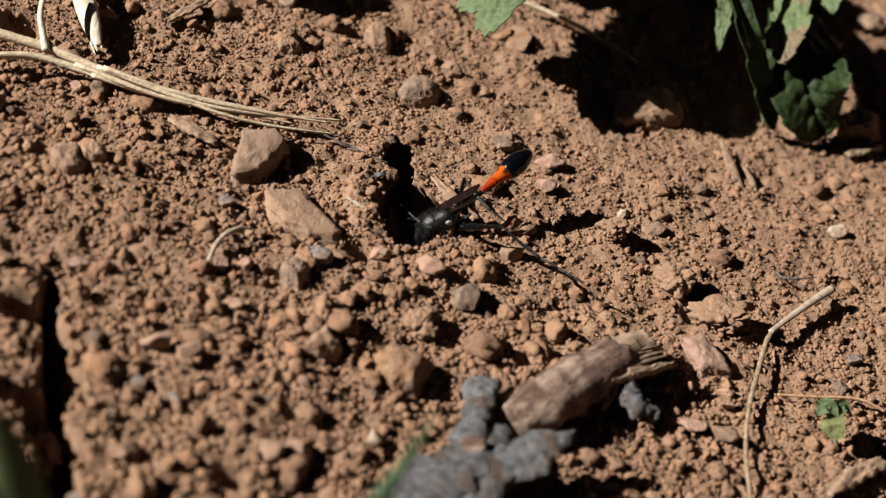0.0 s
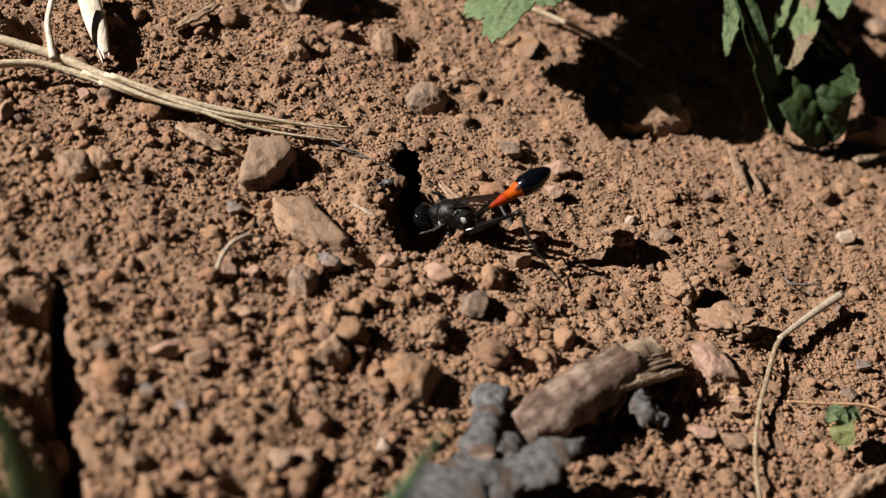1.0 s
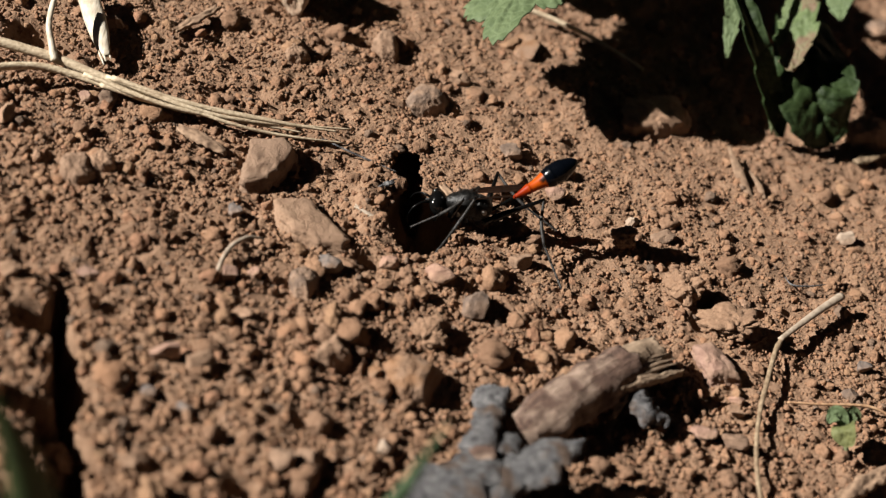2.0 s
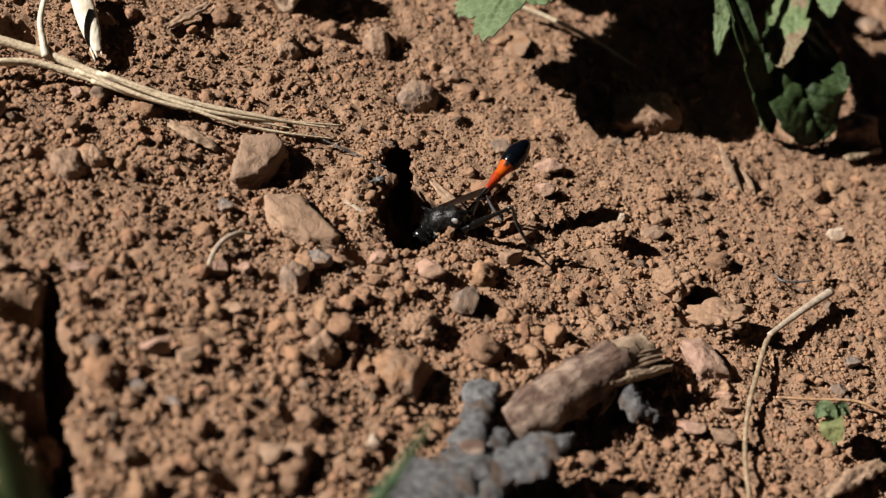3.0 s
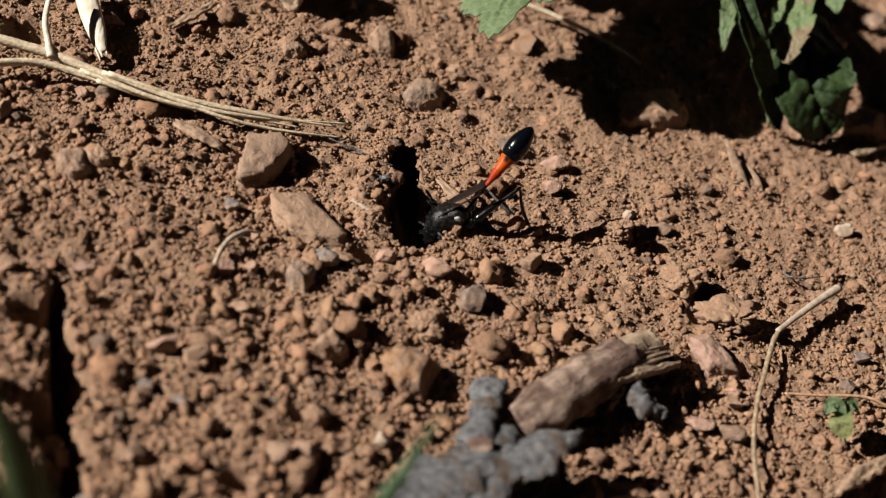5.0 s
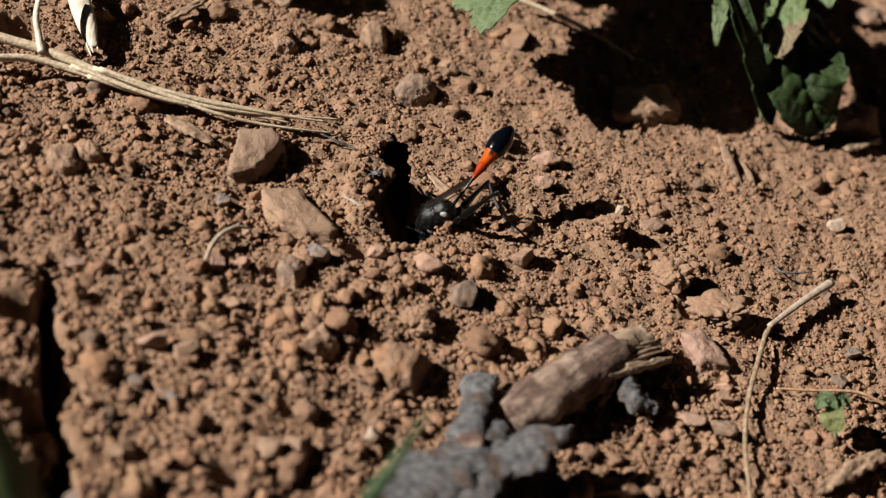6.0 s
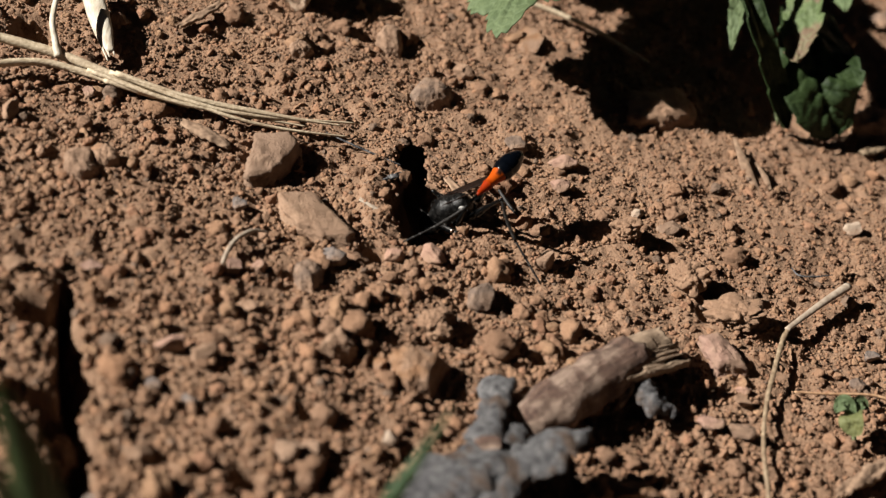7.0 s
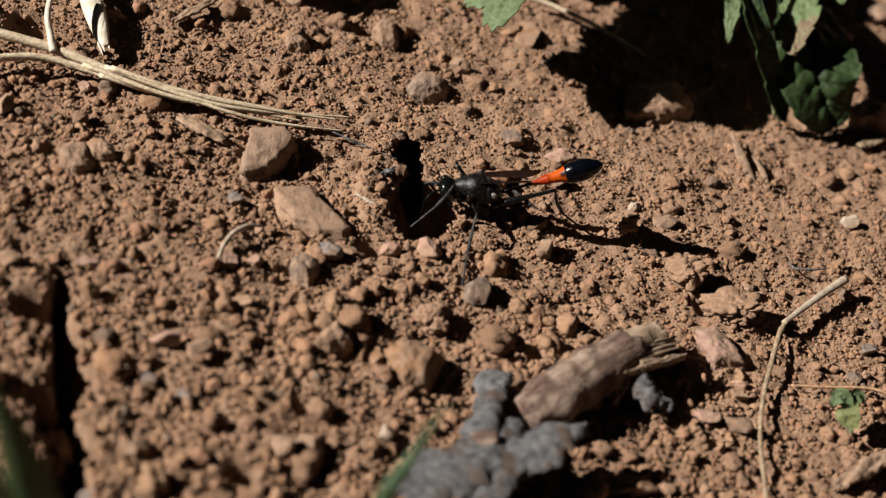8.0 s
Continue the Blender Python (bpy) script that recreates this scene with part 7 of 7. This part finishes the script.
    walk(limbs["fore", "right"][1], [
        (0.0, pose(0.00400, 0.00000, 0.00000, 180.0, 18.9, -180.0)),
        (0.5, pose(0.00400, 0.00000, 0.00000, 180.0, 10.9, 180.0)),
        (1.0, pose(0.00400, 0.00000, 0.00000, -180.0, 18.9, -180.0)),
        (1.5, pose(0.00400, 0.00000, 0.00000, 180.0, 15.0, -180.0)),
        (1.7, pose(0.00400, 0.00000, 0.00000, -180.0, 37.0, -180.0)),
        (2.8, pose(0.00400, 0.00000, 0.00000, 180.0, 18.9, 180.0)),
        (3.0, pose(0.00400, 0.00000, 0.00000, -180.0, 20.0, -180.0)),
        (3.2, pose(0.00400, 0.00000, 0.00000, -180.0, 39.9, -180.0)),
        (3.3, pose(0.00400, 0.00000, 0.00000, 180.0, 41.0, 180.0)),
        (3.4, pose(0.00400, 0.00000, 0.00000, 180.0, 43.6, 180.0)),
        (3.5, pose(0.00400, 0.00000, 0.00000, 180.0, 44.6, 180.0)),
        (3.7, pose(0.00400, 0.00000, 0.00000, 180.0, 39.8, 180.0)),
        (3.9, pose(0.00400, 0.00000, 0.00000, -180.0, 38.1, -180.0)),
        (4.0, pose(0.00400, 0.00000, 0.00000, -180.0, 46.1, 180.0)),
        (4.2, pose(0.00400, 0.00000, 0.00000, 180.0, 18.9, 180.0)),
        (5.3, pose(0.00400, 0.00000, 0.00000, -180.0, 20.3, 180.0)),
        (5.5, pose(0.00400, 0.00000, 0.00000, -180.0, 17.3, 180.0)),
        (6.0, pose(0.00400, 0.00000, 0.00000, 180.0, 17.3, 180.0)),
        (6.3, pose(0.00400, 0.00000, 0.00000, 180.0, 18.3, 180.0)),
        (6.5, pose(0.00400, 0.00000, 0.00000, -180.0, 13.9, -180.0)),
        (6.7, pose(0.00400, 0.00000, 0.00000, 180.0, 7.2, -180.0)),
        (6.8, pose(0.00400, 0.00000, 0.00000, 180.0, 7.2, -180.0)),
        (7.0, pose(0.00400, 0.00000, 0.00000, 180.0, 7.2, 180.0)),
        (7.2, pose(0.00400, 0.00000, 0.00000, -180.0, 22.6, 180.0)),
        (7.3, pose(0.00400, 0.00000, 0.00000, -180.0, 41.8, -180.0)),
        (7.4, pose(0.00400, 0.00000, 0.00000, -180.0, 47.0, 180.0)),
        (7.5, pose(0.00400, 0.00000, 0.00000, -180.0, 46.6, 180.0)),
        (7.6, pose(0.00400, 0.00000, 0.00000, 180.0, 51.6, 180.0)),
        (7.7, pose(0.00400, 0.00000, 0.00000, 180.0, 51.4, 180.0)),
        (7.8, pose(0.00400, 0.00000, 0.00000, -180.0, 47.4, 180.0)),
        (7.9, pose(0.00400, 0.00000, 0.00000, -180.0, 42.1, -180.0)),
        (8.0, pose(0.00400, 0.00000, 0.00000, 180.0, 38.1, -180.0)),
    ])
    walk(limbs["mid", "right"][0], [
        (0.0, pose(0.00010, -0.00095, -0.00165, -65.3, -53.2, -17.5)),
        (0.5, pose(0.00010, -0.00095, -0.00165, 82.6, -62.8, 172.0)),
        (1.0, pose(0.00010, -0.00095, -0.00165, -63.1, -47.9, -27.5)),
        (1.5, pose(0.00010, -0.00095, -0.00165, -47.5, -35.0, -42.6)),
        (1.7, pose(0.00010, -0.00095, -0.00165, -112.5, -27.9, 35.3)),
        (2.8, pose(0.00010, -0.00095, -0.00165, -47.8, -34.0, -42.6)),
        (3.0, pose(0.00010, -0.00095, -0.00165, -56.1, -43.7, -29.2)),
        (3.2, pose(0.00010, -0.00095, -0.00165, -96.1, -58.4, 8.2)),
        (3.3, pose(0.00010, -0.00095, -0.00165, -73.8, -35.9, -31.6)),
        (3.4, pose(0.00010, -0.00095, -0.00165, -66.5, -37.4, -40.1)),
        (3.5, pose(0.00010, -0.00095, -0.00165, -68.3, -27.8, -46.7)),
        (3.7, pose(0.00010, -0.00095, -0.00165, -72.6, -39.7, -30.8)),
        (3.9, pose(0.00010, -0.00095, -0.00165, -44.1, -48.2, -46.5)),
        (4.0, pose(0.00010, -0.00095, -0.00165, 29.1, -62.4, -123.5)),
        (4.2, pose(0.00010, -0.00095, -0.00165, -43.3, -54.3, -45.3)),
        (5.3, pose(0.00010, -0.00095, -0.00165, -34.8, -54.7, -55.4)),
        (5.40, pose(0.00010, -0.00095, -0.00165, 40.2, -58.2, -140.8)),
        (5.5, pose(0.00010, -0.00095, -0.00165, 67.6, -23.7, -179.9)),
        (6.0, pose(0.00010, -0.00095, -0.00165, -5.8, -62.6, -87.9)),
        (6.3, pose(0.00010, -0.00095, -0.00165, -32.1, -38.7, -61.3)),
        (6.5, pose(0.00010, -0.00095, -0.00165, -36.2, -43.2, -55.2)),
        (6.7, pose(0.00010, -0.00095, -0.00165, -57.8, -51.7, -27.0)),
        (6.8, pose(0.00010, -0.00095, -0.00165, -51.1, -40.0, -36.7)),
        (7.0, pose(0.00010, -0.00095, -0.00165, -49.2, -62.4, -38.6)),
        (7.2, pose(0.00010, -0.00095, -0.00165, -76.1, -52.4, -11.0)),
        (7.3, pose(0.00010, -0.00095, -0.00165, -79.0, -28.5, -29.2)),
        (7.4, pose(0.00010, -0.00095, -0.00165, -69.6, -36.0, -37.2)),
        (7.5, pose(0.00010, -0.00095, -0.00165, -69.9, -35.6, -37.1)),
        (7.6, pose(0.00010, -0.00095, -0.00165, -64.3, -39.3, -41.3)),
        (7.7, pose(0.00010, -0.00095, -0.00165, -64.4, -39.1, -41.3)),
        (7.8, pose(0.00010, -0.00095, -0.00165, -56.4, -26.9, -45.7)),
        (7.9, pose(0.00010, -0.00095, -0.00165, -48.8, -19.5, -45.6)),
        (8.0, pose(0.00010, -0.00095, -0.00165, -48.2, -33.7, -40.4)),
    ])
    walk(limbs["mid", "right"][1], [
        (0.0, pose(0.00420, 0.00000, 0.00000, -180.0, 44.9, -180.0)),
        (0.5, pose(0.00420, 0.00000, 0.00000, 180.0, 42.9, -180.0)),
        (1.0, pose(0.00420, 0.00000, 0.00000, -180.0, 53.4, 180.0)),
        (1.5, pose(0.00420, 0.00000, 0.00000, -180.0, 58.7, 180.0)),
        (1.7, pose(0.00420, 0.00000, 0.00000, 180.0, 14.3, 180.0)),
        (2.8, pose(0.00420, 0.00000, 0.00000, 180.0, 53.5, -180.0)),
        (3.0, pose(0.00420, 0.00000, 0.00000, 180.0, 44.3, 180.0)),
        (3.2, pose(0.00420, 0.00000, 0.00000, -180.0, 42.8, -180.0)),
        (3.3, pose(0.00420, 0.00000, 0.00000, 180.0, 63.4, 180.0)),
        (3.4, pose(0.00420, 0.00000, 0.00000, 180.0, 66.3, -180.0)),
        (3.5, pose(0.00420, 0.00000, 0.00000, 180.0, 66.5, -180.0)),
        (3.7, pose(0.00420, 0.00000, 0.00000, -180.0, 58.8, 180.0)),
        (3.9, pose(0.00420, 0.00000, 0.00000, 180.0, 52.2, -180.0)),
        (4.0, pose(0.00420, 0.00000, 0.00000, 180.0, 49.2, -180.0)),
        (4.2, pose(0.00420, 0.00000, 0.00000, -180.0, 50.9, 180.0)),
        (5.3, pose(0.00420, 0.00000, 0.00000, -180.0, 63.6, -180.0)),
        (5.5, pose(0.00420, 0.00000, 0.00000, -179.6, 56.0, -179.7)),
        (6.0, pose(0.00420, 0.00000, 0.00000, -180.0, 63.9, -180.0)),
        (6.3, pose(0.00420, 0.00000, 0.00000, 180.0, 58.0, -180.0)),
        (6.5, pose(0.00420, 0.00000, 0.00000, -180.0, 70.2, -180.0)),
        (6.7, pose(0.00420, 0.00000, 0.00000, -180.0, 51.1, 180.0)),
        (6.8, pose(0.00420, 0.00000, 0.00000, -180.0, 53.4, -180.0)),
        (7.0, pose(0.00420, 0.00000, 0.00000, -180.0, 47.4, 180.0)),
        (7.2, pose(0.00420, 0.00000, 0.00000, 180.0, 50.3, 180.0)),
        (7.3, pose(0.00420, 0.00000, 0.00000, 180.0, 65.2, 180.0)),
        (7.4, pose(0.00420, 0.00000, 0.00000, -180.0, 69.7, 180.0)),
        (7.5, pose(0.00420, 0.00000, 0.00000, 180.0, 69.5, 180.0)),
        (7.6, pose(0.00420, 0.00000, 0.00000, -180.0, 72.4, 180.0)),
        (7.7, pose(0.00420, 0.00000, 0.00000, 180.0, 72.3, 180.0)),
        (7.8, pose(0.00420, 0.00000, 0.00000, 180.0, 70.5, -180.0)),
        (7.9, pose(0.00420, 0.00000, 0.00000, -180.0, 64.8, 180.0)),
        (8.0, pose(0.00420, 0.00000, 0.00000, -180.0, 54.3, -180.0)),
    ])
    walk(limbs["hind", "right"][0], [
        (0.0, pose(-0.00210, -0.00090, -0.00145, -32.6, 15.8, -101.3)),
        (0.5, pose(-0.00210, -0.00090, -0.00145, -28.9, 6.4, -96.6)),
        (1.0, pose(-0.00210, -0.00090, -0.00145, -57.9, 6.3, -93.3)),
        (1.5, pose(-0.00210, -0.00090, -0.00145, -40.9, 20.2, -102.3)),
        (1.7, pose(-0.00210, -0.00090, -0.00145, -78.2, -6.4, -95.0)),
        (2.8, pose(-0.00210, -0.00090, -0.00145, -39.9, 14.2, -97.0)),
        (3.0, pose(-0.00210, -0.00090, -0.00145, -38.5, 11.4, -94.8)),
        (3.2, pose(-0.00210, -0.00090, -0.00145, -63.6, -11.9, -74.4)),
        (3.3, pose(-0.00210, -0.00090, -0.00145, -77.7, -6.5, -95.0)),
        (3.4, pose(-0.00210, -0.00090, -0.00145, -74.4, -6.3, -97.7)),
        (3.5, pose(-0.00210, -0.00090, -0.00145, -75.0, -3.2, -108.9)),
        (3.7, pose(-0.00210, -0.00090, -0.00145, -75.8, -5.9, -98.6)),
        (3.9, pose(-0.00210, -0.00090, -0.00145, -59.0, 14.3, -99.0)),
        (4.0, pose(-0.00210, -0.00090, -0.00145, -47.3, 8.1, -88.2)),
        (4.2, pose(-0.00210, -0.00090, -0.00145, -36.4, 18.1, -101.7)),
        (5.3, pose(-0.00210, -0.00090, -0.00145, -30.4, 8.3, -96.8)),
        (5.5, pose(-0.00210, -0.00090, -0.00145, -35.9, 12.9, -97.5)),
        (6.0, pose(-0.00210, -0.00090, -0.00145, -25.5, 17.1, -104.2)),
        (6.3, pose(-0.00210, -0.00090, -0.00145, -22.8, 18.6, -105.7)),
        (6.5, pose(-0.00210, -0.00090, -0.00145, -34.7, 13.1, -98.2)),
        (6.7, pose(-0.00210, -0.00090, -0.00145, -38.9, 10.6, -93.9)),
        (6.8, pose(-0.00210, -0.00090, -0.00145, -40.5, 19.2, -101.4)),
        (7.0, pose(-0.00210, -0.00090, -0.00145, -35.8, 14.7, -98.9)),
        (7.2, pose(-0.00210, -0.00090, -0.00145, -44.7, 0.6, -93.2)),
        (7.3, pose(-0.00210, -0.00090, -0.00145, -85.1, -5.4, -92.3)),
        (7.4, pose(-0.00210, -0.00090, -0.00145, -78.3, -7.3, -91.0)),
        (7.5, pose(-0.00210, -0.00090, -0.00145, -78.6, -7.1, -91.4)),
        (7.6, pose(-0.00210, -0.00090, -0.00145, -76.7, -8.3, -88.8)),
        (7.7, pose(-0.00210, -0.00090, -0.00145, -76.7, -8.3, -89.0)),
        (7.8, pose(-0.00210, -0.00090, -0.00145, -78.0, 5.9, -92.4)),
        (7.9, pose(-0.00210, -0.00090, -0.00145, -79.2, 19.4, -96.0)),
        (8.0, pose(-0.00210, -0.00090, -0.00145, -72.0, 18.3, -97.4)),
    ])
    walk(limbs["hind", "right"][1], [
        (0.0, pose(0.00780, 0.00000, 0.00000, -180.0, 57.1, 180.0)),
        (0.5, pose(0.00780, 0.00000, 0.00000, 180.0, 59.9, 180.0)),
        (1.0, pose(0.00780, 0.00000, 0.00000, 180.0, 62.9, 180.0)),
        (1.5, pose(0.00780, 0.00000, 0.00000, 180.0, 61.7, 180.0)),
        (1.7, pose(0.00780, 0.00000, 0.00000, 180.0, 66.8, 180.0)),
        (2.8, pose(0.00780, 0.00000, 0.00000, 180.0, 59.0, -180.0)),
        (3.0, pose(0.00780, 0.00000, 0.00000, 180.0, 54.7, 180.0)),
        (3.2, pose(0.00780, 0.00000, 0.00000, 180.0, 54.4, 180.0)),
        (3.3, pose(0.00780, 0.00000, 0.00000, 180.0, 68.8, -180.0)),
        (3.4, pose(0.00780, 0.00000, 0.00000, -180.0, 71.2, 180.0)),
        (3.5, pose(0.00780, 0.00000, 0.00000, 180.0, 72.3, -180.0)),
        (3.7, pose(0.00780, 0.00000, 0.00000, -180.0, 70.1, 180.0)),
        (3.9, pose(0.00780, 0.00000, 0.00000, -180.0, 66.0, -180.0)),
        (4.0, pose(0.00780, 0.00000, 0.00000, 180.0, 61.6, -180.0)),
        (4.2, pose(0.00780, 0.00000, 0.00000, -180.0, 66.2, 180.0)),
        (5.3, pose(0.00780, 0.00000, 0.00000, 180.0, 68.7, 180.0)),
        (5.5, pose(0.00780, 0.00000, 0.00000, 180.0, 58.4, 180.0)),
        (6.0, pose(0.00780, 0.00000, 0.00000, 180.0, 63.0, 180.0)),
        (6.3, pose(0.00780, 0.00000, 0.00000, 180.0, 57.2, -180.0)),
        (6.5, pose(0.00780, 0.00000, 0.00000, 180.0, 58.4, 180.0)),
        (6.7, pose(0.00780, 0.00000, 0.00000, 180.0, 58.7, 180.0)),
        (6.8, pose(0.00780, 0.00000, 0.00000, -180.0, 60.0, 180.0)),
        (7.0, pose(0.00780, 0.00000, 0.00000, -180.0, 59.4, 180.0)),
        (7.2, pose(0.00780, 0.00000, 0.00000, -180.0, 59.1, -180.0)),
        (7.3, pose(0.00780, 0.00000, 0.00000, 180.0, 67.0, -180.0)),
        (7.4, pose(0.00780, 0.00000, 0.00000, 180.0, 66.7, 180.0)),
        (7.5, pose(0.00780, 0.00000, 0.00000, 180.0, 67.0, 180.0)),
        (7.6, pose(0.00780, 0.00000, 0.00000, 180.0, 65.3, -180.0)),
        (7.7, pose(0.00780, 0.00000, 0.00000, 180.0, 65.5, -180.0)),
        (7.8, pose(0.00780, 0.00000, 0.00000, 180.0, 67.9, 180.0)),
        (7.9, pose(0.00780, 0.00000, 0.00000, 180.0, 69.5, 180.0)),
        (8.0, pose(0.00780, 0.00000, 0.00000, 180.0, 66.9, 180.0)),
    ])
    walk(rolled_stone, [
        (0.0, rest(0.07, -4.33, 0.5, 0, -30)), (6.3, rest(0.07, -4.33, 0.5, 0, -30)), (6.5, rest(-0.65, -3.98, 0.7, 8, -48)),
        (6.7, rest(-1.05, -2.36, 0.7, 10, -66)), (7.2, rest(-1.45, -2.78, 0.6, 8, -62)), (8.0, rest(-1.38, -2.57, 0.6, 8, -60)),
    ])
    walk(dragged_stone, [
        (0.0, rest(9.74, 1.39, 0.6)), (3.2, rest(9.74, 1.39, 0.6)), (3.4, rest(11.21, 0.78, 0.9, 4, 24)), (6.8, rest(11.21, 0.67, 0.9, 4, 24)),
        (7.0, rest(11.76, 0.75, 0.9, 5, 34)), (7.5, rest(11.76, 0.75, 0.9, 5, 34)), (7.7, rest(12.08, 1.86, 0.9, 6, 48)), (8.0, rest(12.08, 1.86, 0.9, 6, 48)),
    ])
    walk(swaying_blade, [
        (0.0, pose(0, 0, 0)), (6.2, pose(0, 0, 0)), (6.3, pose(0.0006, 0, 0)), (6.4, pose(0.0021, 0, 0)), (6.5, pose(0.0027, 0, 0)), (6.6, pose(0.0018, 0, 0)),
        (6.7, pose(0.0004, 0, 0)), (6.9, pose(0, 0, 0)), (8.0, pose(0, 0, 0)),
    ])

motions()
